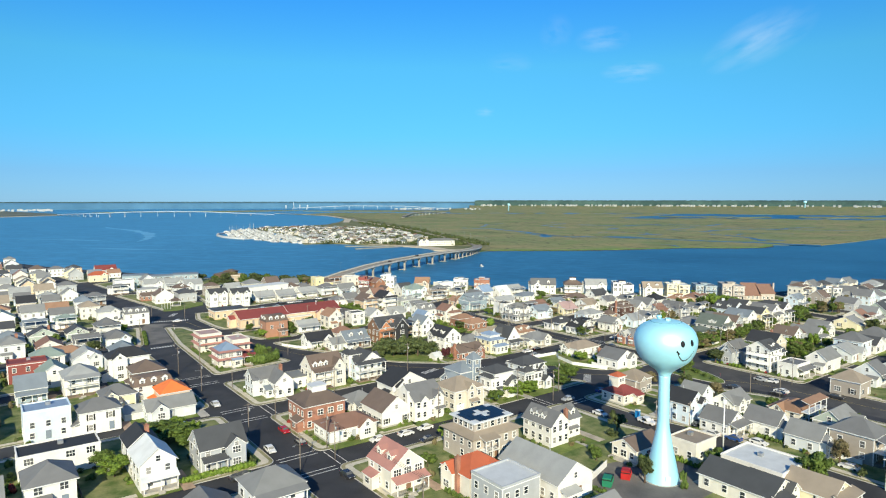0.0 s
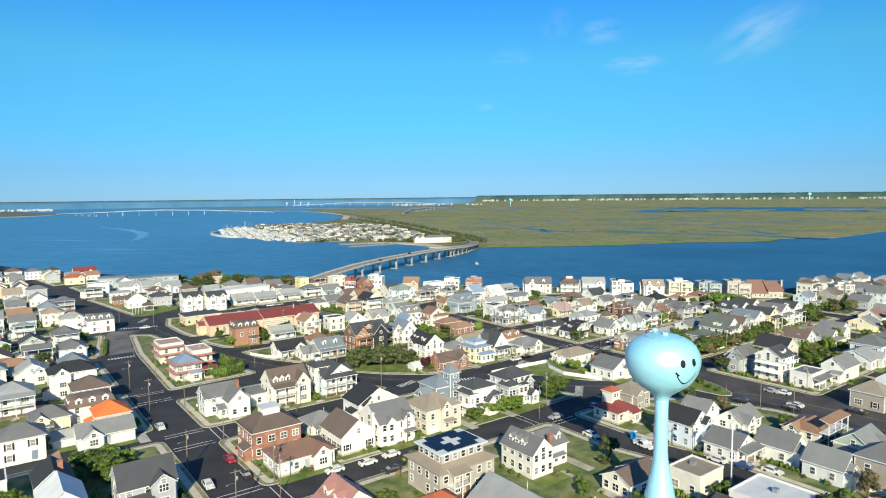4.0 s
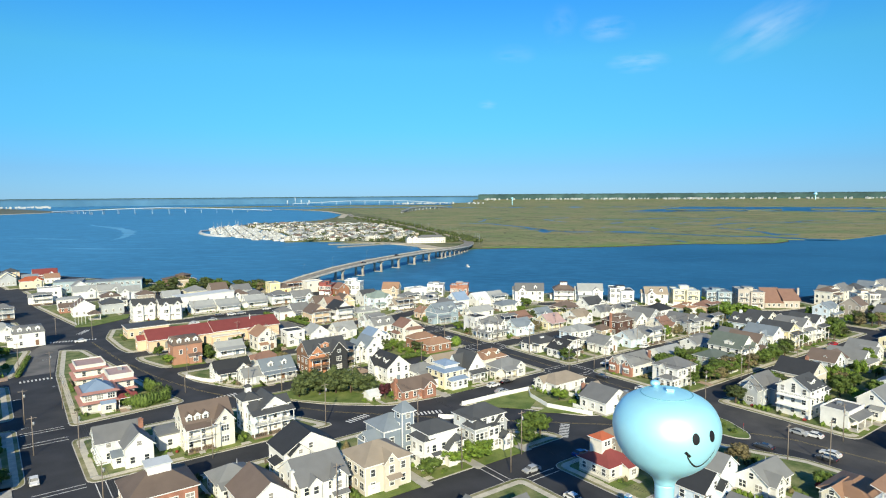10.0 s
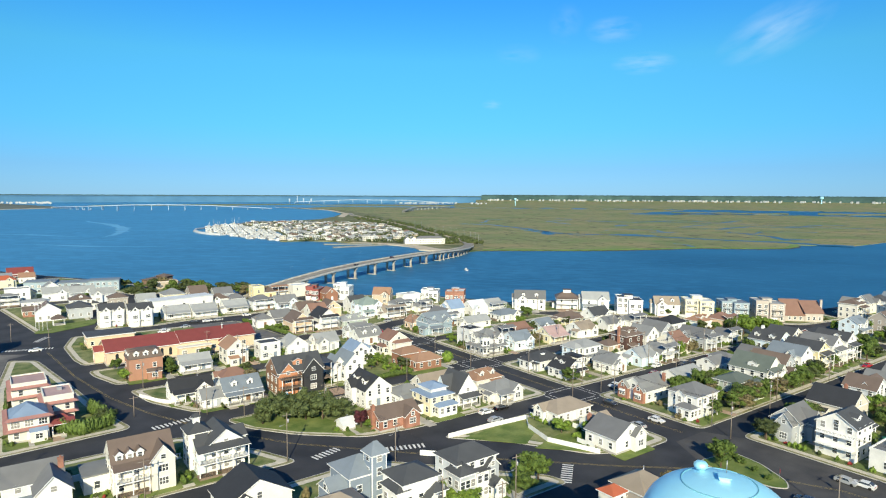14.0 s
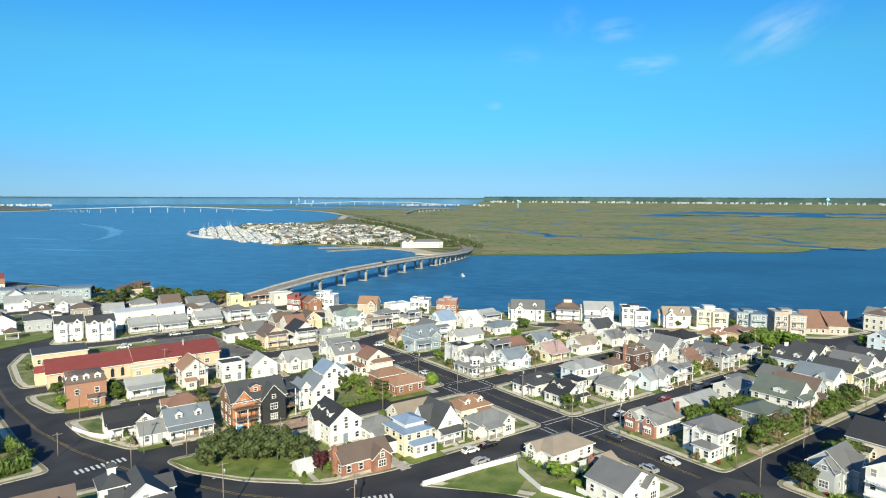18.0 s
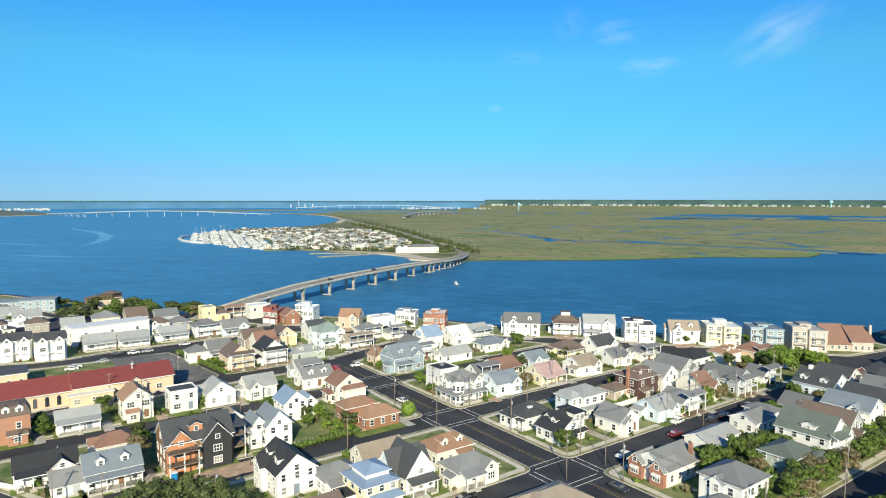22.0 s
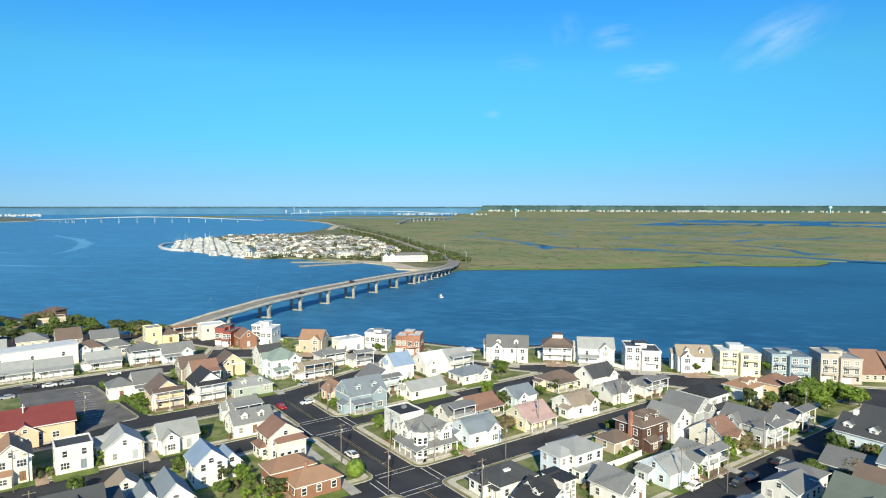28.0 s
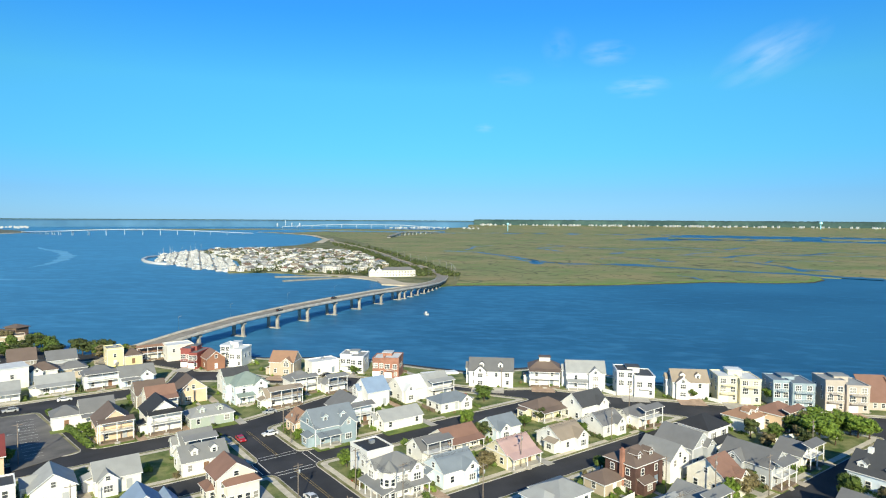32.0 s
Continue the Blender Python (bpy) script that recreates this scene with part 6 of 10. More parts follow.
# slate house with a square stair tower and lower wings
e = composed(131.0, 164.0, 12, 10, "slate blue sided house with a square pyramid-roofed tower")
mass(e, 1.0, 0.6, 8.6, 8.6, 7.2, 2.6, "h", WALL["slate"], ROOF["bluegrey"], 2, 2, True)
mass(e, -4.4, -0.6, 5.4, 6.0, 5.0, 2.2, "x", WALL["slate"], ROOF["bluegrey"], 2, 2, True)
mass(e, 6.0, 1.0, 3.4, 5.0, 5.6, 1.4, "h", WALL["slate"], ROOF["bluegrey"], 1, 0)
t = mass(e, 3.0, -2.8, 3.4, 3.4, 11.0, 2.2, "h", WALL["slate"], ROOF["bluegrey"], 1, 1, True)
part("balcony", boxed(-8.6, -7.1, -2.2, 1.6, 2.6, 2.8), TRIM, e)
# white house with stepped dark hips and a gabled entry
e = composed(137.6, 153.0, 9.5, 10.5, "white stucco house with stepped dark hipped roofs")
mass(e, 0.4, 1.2, 8.2, 7.6, 8.0, 1.9, "h", WALL["white"], ROOF["dark"], 3, 3)
mass(e, -3.6, 0.4, 2.6, 5.4, 6.6, 1.2, "h", WALL["white"], ROOF["dark"], 1, 2)
mass(e, 3.9, -1.0, 3.0, 6.0, 5.4, 1.3, "h", WALL["white"], ROOF["dark"], 1, 1)
wing(e, 2.6, 2.6, 4.2, 1.3, 1.8, "S", WALL["white"], ROOF["dark"], kin, out=2.0, rows=1)
pent(e, -3.2, -0.4, -2.6, 3.0, ROOF["dark"])
pent(e, 2.9, 5.2, -4.0, 3.2, ROOF["dark"])
part("balcony", boxed(-6.0, -4.9, -2.2, 2.0, 3.0, 3.2), TRIM, e)
# grey house with a hipped bay, dormered gable and low entry
e = composed(152.0, 153.6, 12, 10.5, "pale grey shingled house with dark hipped bays")
mass(e, 0.6, 1.4, 10.4, 7.6, 8.2, 2.3, "h", WALL["pale"], ROOF["dark"], 4, 2, True)
mass(e, -3.2, -2.0, 4.0, 4.4, 6.6, 2.0, "h", WALL["grey"], ROOF["dark"], 3, 2, True)
mass(e, 1.0, -2.6, 3.4, 2.6, 6.2, 0, "f", WALL["white"], ROOF["dark"], 2, 1)
wing(e, 3.4, 2.4, 6.4, 1.7, 4.2, "S", WALL["grey"], ROOF["dark"], kin, out=0.9, rows=2)
mass(e, 4.4, -4.0, 3.2, 3.0, 3.0, 1.3, "y", WALL["white"], ROOF["dark"], 1, 1)
# long white house with two gablets and a chimney on its end wall
e = composed(106.4, 153.2, 11.5, 12, "white sided house, grey roof, two gablets and chimney")
mass(e, 0, 0.4, 10.6, 11, 5.9, 3.7, "x", WALL["white"], ROOF["grey"], 4, 3)
wing(e, 2.6, 5.1, 5.9, 1.3, -2.2, "S", WALL["white"], ROOF["grey"], kin, out=0.6, rows=2)
wing(e, 3.0, 5.1, 6.3, 1.5, 2.8, "S", WALL["white"], ROOF["grey"], kin, out=0.9, rows=2)
pent(e, 1.0, 4.8, -6.0, 2.8, ROOF["grey"])
part("chimney", boxed(-6.1, -5.3, -2.4, -1.4, -0.2, 8.4), WALL["white"], e, "white sided chimney")
# white house of two crossing blocks, red chimney, small dormers
e = composed(125.0, 115.7, 13, 11, "white house in two grey-roofed blocks with a brick chimney")
mass(e, -3.2, 0.4, 6.6, 10.4, 5.6, 3.1, "y", WALL["white"], ROOF["grey"], 3, 4)
mass(e, 3.2, 0.8, 7.4, 7.2, 5.2, 2.7, "x", WALL["white"], ROOF["grey"], 3, 0)
chimney(e, 0.5, -3.3, 8.3)
for u in (-3.2, -1.2, 0.8):
    dormer(e, u, 5.6, 6.0, "W", WALL["white"], ROOF["grey"], 1.2)
dormer(e, 4.8, 2.0, 5.6, "S", WALL["white"], ROOF["grey"], 1.5)
pent(e, 1.2, 5.8, -2.8, 2.5, ROOF["grey"])
# low brown-roofed house with a glazed sun room
e = composed(133.2, 95.2, 12.5, 8.5, "cream single-storey house with brown gables and terrace")
mass(e, -2.8, -0.4, 6.4, 7.2, 3.4, 1.9, "x", WALL["cream"], ROOF["brown"], 2, 3, wide=1.5)
mass(e, 3.2, 0.6, 6.2, 6.4, 3.2, 1.6, "x", WALL["cream"], ROOF["brown"], 2, 0)
part("terrace", boxed(-7.6, -6.0, -4.4, 3.2, -0.1, 0.45), CONCRETE, e)
# white corner house with an eight-sided turret and a wrap-round porch
e = composed(234.2, 245.4, 12, 12, "white two-storey house with an eight-sided turret and wrap-round porch")
mass(e, 0.6, 0.6, 9.4, 9.4, 6.2, 3.0, "h", WALL["white"], ROOF["light"], 3, 3)
wing(e, 3.6, 4.1, 6.2, 1.8, 3.2, "S", WALL["white"], ROOF["light"], kin, out=0.8, rows=2)
wing(e, 3.6, 4.1, 6.2, 1.8, -2.2, "W", WALL["white"], ROOF["light"], kin, out=0.8, rows=2)
bm = bmesh.new()
prism(bm, [(1.9 * math.cos(k * math.pi / 4 + 0.39), 1.9 * math.sin(k * math.pi / 4 + 0.39)) for k in range(8)], -0.2, 7.4)
t = part("turret", bm, WALL["white"], e, m=pose(-3.8, -3.8, 0))
bm = bmesh.new()
rim = [bm.verts.new((2.3 * math.cos(k * math.pi / 4 + 0.39), 2.3 * math.sin(k * math.pi / 4 + 0.39), 7.4)) for k in range(8)]
tip = bm.verts.new((0, 0, 9.6))
for k in range(8):
    bm.faces.new((rim[k], rim[(k + 1) % 8], tip))
bm.faces.new(rim[::-1])
part("turret_roof", bm, ROOF["light"], t)
for row in range(2):
    for a in (-180, -135, -90):
        share("window", glazed_mesh(0.9, 1.45, False), t, Matrix.Rotation(radians(a + 90), 4, "Z") @ pose(0, -1.76, 1.2 + 3.1 * row))
porch(e, 10.8, 4.1, 1, ROOF["light"], 0.4)
bm = bmesh.new()
vs = [bm.verts.new(c) for c in ((-7.2, -6.9, 3.1), (-7.2, 4.8, 3.1), (-4.1, 4.8, 3.9), (-4.1, -6.9, 3.9))]
us = [bm.verts.new(v.co + Vector((0, 0, 0.16))) for v in vs]
bm.faces.new(us[::-1])
bm.faces.new(vs)
for i in range(4):
    bm.faces.new((vs[i], us[i], us[(i + 1) % 4], vs[(i + 1) % 4])).material_index = 1
part("side_porch_roof", bm, (ROOF["light"], TRIM), e)
part("side_porch", boxed(-6.9, -4.1, -6.4, 4.6, 0, 0.55), CONCRETE, e)
for k in range(5):
    share("post", post_mesh(2.5), e, pose(-6.7, -6.0 + k * 2.6, 0.55))

# dark-roofed corner cottages with porches to the side street
e = composed(235.6, 216.2, 13, 9.5, "white cottage with a dark hipped roof, skylight and columned porch")
mass(e, 0.6, 0, 10.8, 9, 3.4, 2.7, "h", WALL["white"], ROOF["dark"], 3, 0)
mass(e, -5.2, 1.6, 2.6, 5.2, 3.0, 1.0, "h", WALL["white"], ROOF["dark"], 1, 2)
part("skylight", boxed(-1.6, 0.2, -2.2, -0.9, 4.9, 5.55), TRIM, e)
for k in range(3):
    share("post", post_mesh(2.5), e, pose(-5.6, -4.2 + k * 1.5, 0.3))
part("porch_roof", boxed(-6.0, -4.6, -4.5, -0.8, 2.8, 3.0), ROOF["dark"], e)
part("porch", boxed(-6.0, -4.8, -4.5, -0.8, -0.1, 0.3), CONCRETE, e)
e = composed(236.6, 203.6, 13, 10, "white bungalow with black cross gables, dormer and flat-topped annexe")
mass(e, -1.2, -0.6, 9.6, 8.6, 3.3, 3.1, "y", WALL["white"], ROOF["black"], 3, 3, wide=1.5)
mass(e, 1.2, 2.2, 8.6, 5.4, 3.5, 2.7, "x", WALL["white"], ROOF["black"], 2, 1)
mass(e, 5.0, 1.4, 3.8, 6.4, 5.8, 0, "f", WALL["white"], ROOF["black"], 2, 1)
dormer(e, 0.8, 4.0, 4.0, "W", WALL["white"], ROOF["black"], 2.0)
pent(e, -6.0, 3.6, -4.9, 2.6, ROOF["black"], 1.6)
pent(e, -5.6, -1.2, -6.6, 2.1, ROOF["black"], 0.5)
# large white house with pale hipped roofs
e = composed(255.0, 213.6, 13, 10, "large white two-storey house with pale hipped roofs and balcony")
mass(e, 1.6, 0.4, 9.4, 8.8, 6.0, 2.2, "h", WALL["white"], ROOF["pale"], 3, 3, wide=1.5)
mass(e, -4.2, 0.8, 4.6, 6.4, 5.8, 1.7, "h", WALL["ice"], ROOF["pale"], 2, 2)
mass(e, 0.6, -5.0, 8.0, 2.6, 3.0, 0, "f", WALL["white"], ROOF["pale"], 3, 1)
# two-tiered blue roof over a pale foursquare
e = composed(176.3, 200.4, 8.8, 11, "yellow and white foursquare house with tiered blue roofs and porch")
mass(e, 0, 0.6, 8.2, 9.4, 5.4, 1.5, "h", WALL["butter"], ROOF["blue"], 3, 3)
mass(e, 0.1, 0.7, 5.4, 6.2, 7.2, 1.2, "h", WALL["white"], ROOF["blue"], 2, 2)
mass(e, 0.6, -5.2, 6.4, 2.4, 3.0, 1.0, "h", WALL["white"], ROOF["blue"], 3, 1)
part("annexe", boxed(-6.4, -4.0, -0.6, 3.4, -0.2, 3.0), WALL["white"], e)
part("annexe_roof", boxed(-6.5, -4.0, -0.7, 3.5, 3.0, 3.2), ROOF["black"], e)
# steep dark gables
e = composed(186.6, 202.8, 9, 11, "white and pale blue chalet house with steep dark gables")
mass(e, 0.4, -0.2, 7.6, 9.6, 4.4, 5.0, "y", WALL["white"], ROOF["dark"], 3, 3)
mass(e, -0.4, 1.4, 9.0, 5.4, 4.6, 3.9, "x", WALL["ice"], ROOF["dark"], 1, 2)
mass(e, 2.6, 0.8, 4.6, 4.6, 5.2, 2.6, "x", WALL["white"], ROOF["dark"], 1, 0)
porch(e, 6.6, 5.0, 1, ROOF["dark"], 0.2)
# white house of two blue-grey gables
e = composed(170.0, 245.2, 10, 11, "white house with two steep blue-grey gables")
mass(e, 1.6, 0, 6.8, 9.6, 5.9, 3.4, "y", WALL["white"], ROOF["bluegrey"], 2, 3)
mass(e, -3.0, 0.6, 5.6, 6.4, 5.0, 3.2, "y", WALL["white"], ROOF["bluegrey"], 2, 2)
# brown house of two hipped blocks
e = composed(199.0, 243.6, 14, 12, "low red-brown timber house with broad copper hipped roofs")
mass(e, -2.2, 2.4, 10, 6.6, 5.2, 1.9, "h", WALL["rust"], ROOF["copper"], 3, 2)
mass(e, 1.6, -2.8, 10.6, 6.6, 3.1, 2.2, "h", WALL["rust"], ROOF["copper"], 3, 2)
part("chimney", boxed(0.2, 0.9, -1.6, -0.9, 3.0, 6.3), WALL["clay"], e, "short clay chimney")
part("terrace", boxed(-7.0, -3.8, -6.0, -0.8, -0.1, 0.35), PAVER, e)
# ivory house with a rust roof and glazed porches
e = composed(202.6, 265.0, 9.5, 11, "ivory stucco house with a rust gabled roof and glazed porches")
mass(e, 0, 0.8, 8.6, 8.4, 6.0, 2.9, "y", WALL["ivory"], ROOF["rust"], 3, 3)
mass(e, 0.8, -4.6, 7.2, 2.6, 5.0, 1.1, "h", WALL["ivory"], ROOF["rust"], 4, 1)
mass(e, -4.6, 1.4, 2.4, 5.0, 3.0, 1.0, "h", WALL["ivory"], ROOF["rust"], 1, 2)
# white house with blue roofs and a low annexe
e = composed(184.0, 260.4, 10.5, 9, "white house with blue gabled roofs and an annexe")
mass(e, -1.2, 0, 7.2, 8.4, 5.4, 3.0, "y", WALL["white"], ROOF["blue"], 2, 3)
mass(e, 4.0, 0.8, 4.2, 6.4, 3.8, 2.2, "y", WALL["white"], ROOF["blue"], 2, 0)
# brick-fronted house with two gables to the avenue
e = composed(237.6, 172.6, 14, 10, "white house with a brick front, pale grey gables and awnings")
mass(e, 1.0, 0, 12, 9.4, 3.8, 3.0, "x", WALL["white"], ROOF["light"], 4, 0)
for v in (2.6, -3.2):
    wing(e, 3.6, 5.0, 3.8, 1.9, v, "W", WALL["brick"], ROOF["light"], kin, out=1.2, rows=1)
    share("awning", mesh_of(("awning",), lambda bm: prism(bm, [(-0.9, -0.75), (0.9, -0.75), (0.9, 0.0), (-0.9, 0.0)], 0, 0.5), TRIM), e, Matrix.Rotation(radians(-90), 4, "Z") @ pose(v, -6.25, 2.4))
part("chimney", boxed(5.4, 6.2, -3.6, -2.8, 3.0, 7.4), WALL["brick"], e, "brick chimney")
# tall white house with a rounded porch and recessed balcony
e = composed(236.8, 155.6, 13.5, 10.5, "tall white house with grey hipped roofs, balcony and corner porch")
mass(e, 1.2, 0.2, 10.4, 9.4, 6.2, 2.6, "h", WALL["white"], ROOF["grey"], 4, 2)
wing(e, 3.0, 4.0, 6.0, 1.3, -0.6, "W", WALL["white"], ROOF["grey"], kin, out=0.7, rows=2)
mass(e, -5.4, -2.2, 3.2, 4.6, 3.2, 1.1, "h", WALL["white"], ROOF["grey"], 2, 2)
part("balcony", boxed(-1.0, 4.4, -6.1, -4.5, 2.8, 3.0), TRIM, e)
bm = bmesh.new()
rail(bm, -1.0, 4.4, -6.0, 3.0)
part("railing", bm, TRIM, e)
for k in range(3):
    share("post", post_mesh(2.65), e, pose(-0.8 + k * 2.5, -5.9, 0.1))

# twin white townhouses with dark roofs, bays and garages
for x, y in ((119.4, 388.0), (130.8, 381.8)):
    e = composed(x, y, 11, 11, "white three-storey townhouse with dark gabled roofs and garages")
    mass(e, 0, 0.6, 10.8, 9.6, 8.0, 2.4, "x", WALL["white"], ROOF["dark"], 4, 3)
    for u in (-2.8, 2.8):
        wing(e, 3.6, 4.2, 7.6, 1.8, u, "S", WALL["white"], ROOF["dark"], kin, out=1.3, rows=2)
        share("garage_door", garage_mesh(3.0), e, pose(u, -5.56, 0.1))
    part("balcony", boxed(-1.0, 1.0, -5.6, -4.2, 3.0, 3.2), TRIM, e)

# long white flat-roofed building behind the row houses
e = thing("apartment_house", pose(155, 405, 0.17, 0, 0, 9), "long plain white apartment house with a flat white roof", "building")
TAKEN.append((155, 405, 35, 13))
mass(e, 0, 0, 32, 10, 7.8, 0, "f", WALL["white"], ROOF["white"], 3, 2)
# flat-roofed parish office beside the hall
e = composed(112.6, 347.6, 18, 12, "low peach stucco office with a dark flat roof")
mass(e, 0, 0, 17.5, 11.5, 4.6, 0, "f", WALL["peach"], ROOF["dark"], 5, 4)
part("cornice", boxed(-9.2, 9.2, -6.2, 6.2, 4.3, 4.6), TRIM, e)
# white cottage with brown roof by the corner lawn
e = composed(113.6, 443.5, 13, 11, "white cottage with a brown roof, dormer and side porch")
mass(e, -1, 0, 10, 9.5, 5.6, 2.6, "h", WALL["white"], ROOF["brown"], 3, 3)
mass(e, 4.8, -2.6, 4.6, 5, 3.2, 1.2, "h", WALL["white"], ROOF["dark"], 2, 1)
dormer(e, -1, 3.4, 5.9, "S", WALL["white"], ROOF["brown"], 1.8)
porch(e, 5, 4.75, 1, ROOF["dark"], -2.5)
e = thing("gazebo", pose(99, 403, 0.17), "small white park gazebo with a brown roof", "gazebo")
part("floor", boxed(-2.6, 2.6, -2.6, 2.6, -0.2, 0.35), CONCRETE, e)
for u in (-2.3, 2.3):
    for v in (-2.3, 2.3):
        share("post", post_mesh(2.65), e, pose(u, v, 0.3))
bm = bmesh.new()
hip_roof(bm, 5.2, 5.2, 2.95, 1.9, 0.6)
part("roof", bm, (ROOF["brown"], TRIM), e)
# low white house with pale gables and a carport
e = composed(262.4, 175.6, 14, 8, "low white house with pale grey gabled roof and side wing")
mass(e, 0, 0, 13.5, 7, 3.4, 1.6, "x", WALL["white"], ROOF["pale"], 4, 2)
mass(e, -3.4, -3.4, 4.6, 3.6, 3.0, 1.3, "y", WALL["white"], ROOF["pale"], 1, 1)
e = composed(285.6, 176.4, 14, 9, "low white house with arched front and grey hipped roofs")
mass(e, -2.4, 0, 9, 7.6, 3.6, 1.9, "x", WALL["white"], ROOF["light"], 3, 2)
mass(e, 4.6, 0.4, 6, 8, 4.4, 1.4, "h", WALL["pale"], ROOF["grey"], 2, 1)
# sage two-storey house with a white sun porch
e = composed(262.6, 155.6, 11.5, 10, "sage and aqua two-storey house with hipped roof and white sun porch")
mass(e, -0.4, 1.0, 10.5, 8, 5.5, 1.9, "h", WALL["sage"], ROOF["moss"], 3, 3, True)
mass(e, 2.6, -4.2, 5.4, 3.2, 5.2, 0.9, "h", WALL["white"], ROOF["moss"], 3, 2, wide=1.5)
part("deck", boxed(-5.2, 0, -5.6, -3.0, 2.5, 2.75), TRIM, e)
bm = bmesh.new()
rail(bm, -5.1, -0.1, -5.5, 2.75)
part("railing", bm, TRIM, e)
# big white gabled house with a west dormer
e = composed(281.4, 159.4, 10.5, 14, "large white house with a grey-green gabled roof and wide dormer")
mass(e, 0, 0.6, 10, 13, 5.8, 4.2, "y", WALL["white"], ROOF["moss"], 4, 4)
dormer(e, 0.6, 4.2, 6.1, "W", WALL["white"], ROOF["moss"], 3.4)
wing(e, 4.2, 5.9, 5.2, 2.2, 2.4, "S", WALL["white"], ROOF["moss"], kin, out=1.6, rows=2)
porch(e, 5, 5.9, 2, ROOF["moss"], -2.2)
e = composed(293.6, 160.6, 8.5, 13, "grey sided house with a brown gabled roof")
mass(e, 0, 0, 8.2, 12.5, 5.4, 3.4, "y", WALL["grey"], ROOF["brown"], 3, 4)
wing(e, 4.0, 6.2, 3.4, 1.7, -1.8, "S", WALL["grey"], ROOF["brown"], kin, out=2.4, rows=1)
e = composed(305.4, 159.6, 9.5, 13, "tall white house with blue-grey gables and a porch roof")
mass(e, 0, 0.4, 9, 12, 7.4, 2.8, "y", WALL["white"], ROOF["bluegrey"], 3, 4)
wing(e, 3.6, 4.5, 7.0, 1.8, 2.0, "W", WALL["white"], ROOF["bluegrey"], kin, out=1.2, rows=2)
pent(e, -4.2, 1.4, -5.6, 2.9, ROOF["bluegrey"], 1.8)
e = composed(317.4, 159.4, 9, 13, "golden yellow three-storey house with a dark gabled roof")
mass(e, 0, 0.4, 8.6, 12.4, 7.6, 2.6, "y", WALL["yellow"], ROOF["dark"], 3, 4, True)
porch(e, 7, 5.8, 2, ROOF["dark"])
for x, roofc in ((329.4, "grey"), (341.4, "dark")):
    e = composed(x, 159.4, 9.5, 13, "white three-storey house with balconies and a gabled roof")
    mass(e, 0, 0.4, 9, 12, 7.8, 2.8, "y", WALL["white"], ROOF[roofc], 3, 4)
    porch(e, 7, 5.6, 2, ROOF[roofc])
    dormer(e, 1.5, 3.4, 8.0, "W", WALL["white"], ROOF[roofc], 2.0)
# pale blue house with white dormers, and its dark-roofed neighbour
e = composed(322.6, 175.8, 12, 12, "pale blue three-storey house with white dormers and balcony")
mass(e, 0, 0, 11, 11.6, 7.0, 3.4, "y", WALL["ice"], ROOF["dark"], 4, 4)
for u in (-3.2, 2.6):
    dormer(e, u, 4.3, 7.3, "W", TRIM, ROOF["dark"], 2.0)
part("balcony", boxed(-7.4, -5.5, -4, 3, 3.0, 3.2), TRIM, e)
part("chimney", boxed(-0.5, 0.5, 2.5, 3.5, 9, 11.6), TRIM, e)
e = composed(334.6, 176.2, 9, 11, "ivory three-storey house with dark gables and bay windows")
mass(e, 0, 0, 8.6, 10.5, 7.6, 2.6, "y", WALL["ivory"], ROOF["dark"], 3, 3)
wing(e, 3.4, 5.2, 6.4, 1.5, 1.6, "S", WALL["ivory"], ROOF["dark"], kin, out=1.2, rows=2)
e = composed(344.4, 172.0, 8, 8, "beige house with a light brown hipped roof")
mass(e, 0, 0, 7.6, 7.6, 6.0, 1.8, "h", WALL["beige"], ROOF["brown"], 2, 3)
e = composed(357.0, 174.4, 15, 8, "crimson sided house with a long black gabled roof")
mass(e, 0, 0, 14.6, 7.6, 5.0, 2.4, "x", WALL["crimson"], ROOF["black"], 4, 2, True)
# across the street: grey gable, white decked house, brown gables
e = composed(242.2, 129.0, 12, 8.5, "grey shingled house with steep gables and white trim")
mass(e, 0.8, 0.4, 9.5, 7.6, 5.2, 3.2, "x", WALL["grey"], ROOF["grey"], 3, 3, True)
wing(e, 4.2, 4.75, 5.0, 2.6, 0.4, "W", WALL["grey"], ROOF["grey"], kin, out=1.6, rows=2)
wing(e, 4.6, 3.4, 5.0, 2.6, 2.0, "S", WALL["grey"], ROOF["grey"], kin, out=1.4, rows=2)
e = composed(243.6, 116.6, 15, 9.5, "white three-storey house with dark roof, decks and outside stair")
mass(e, -2.6, 0, 9, 9, 8.2, 2.8, "x", WALL["white"], ROOF["dark"], 3, 3)
mass(e, 5, 0.6, 6.4, 7.6, 5.8, 2.2, "x", WALL["white"], ROOF["dark"], 2, 0)
dormer(e, -2.6, 3.2, 8.4, "S", WALL["white"], ROOF["dark"], 2.4)
for z in (2.8, 5.6):
    part("deck", boxed(-8.6, -7.1, -4.2, 4.2, z, z + 0.2), TRIM, e)
e = composed(290.6, 129.4, 14, 9.5, "pale grey house with broad rust-brown gabled roofs")
mass(e, -2.6, 0, 8.4, 9, 5.6, 3.0, "y", WALL["pale"], ROOF["brown"], 3, 3)
mass(e, 4.2, 0.6, 6.4, 7.6, 5.0, 2.4, "x", WALL["grey"], ROOF["brown"], 2, 0)
wing(e, 3.6, 4.2, 5.2, 2.0, 1.0, "W", WALL["pale"], ROOF["brown"], kin, out=1.2, rows=2)

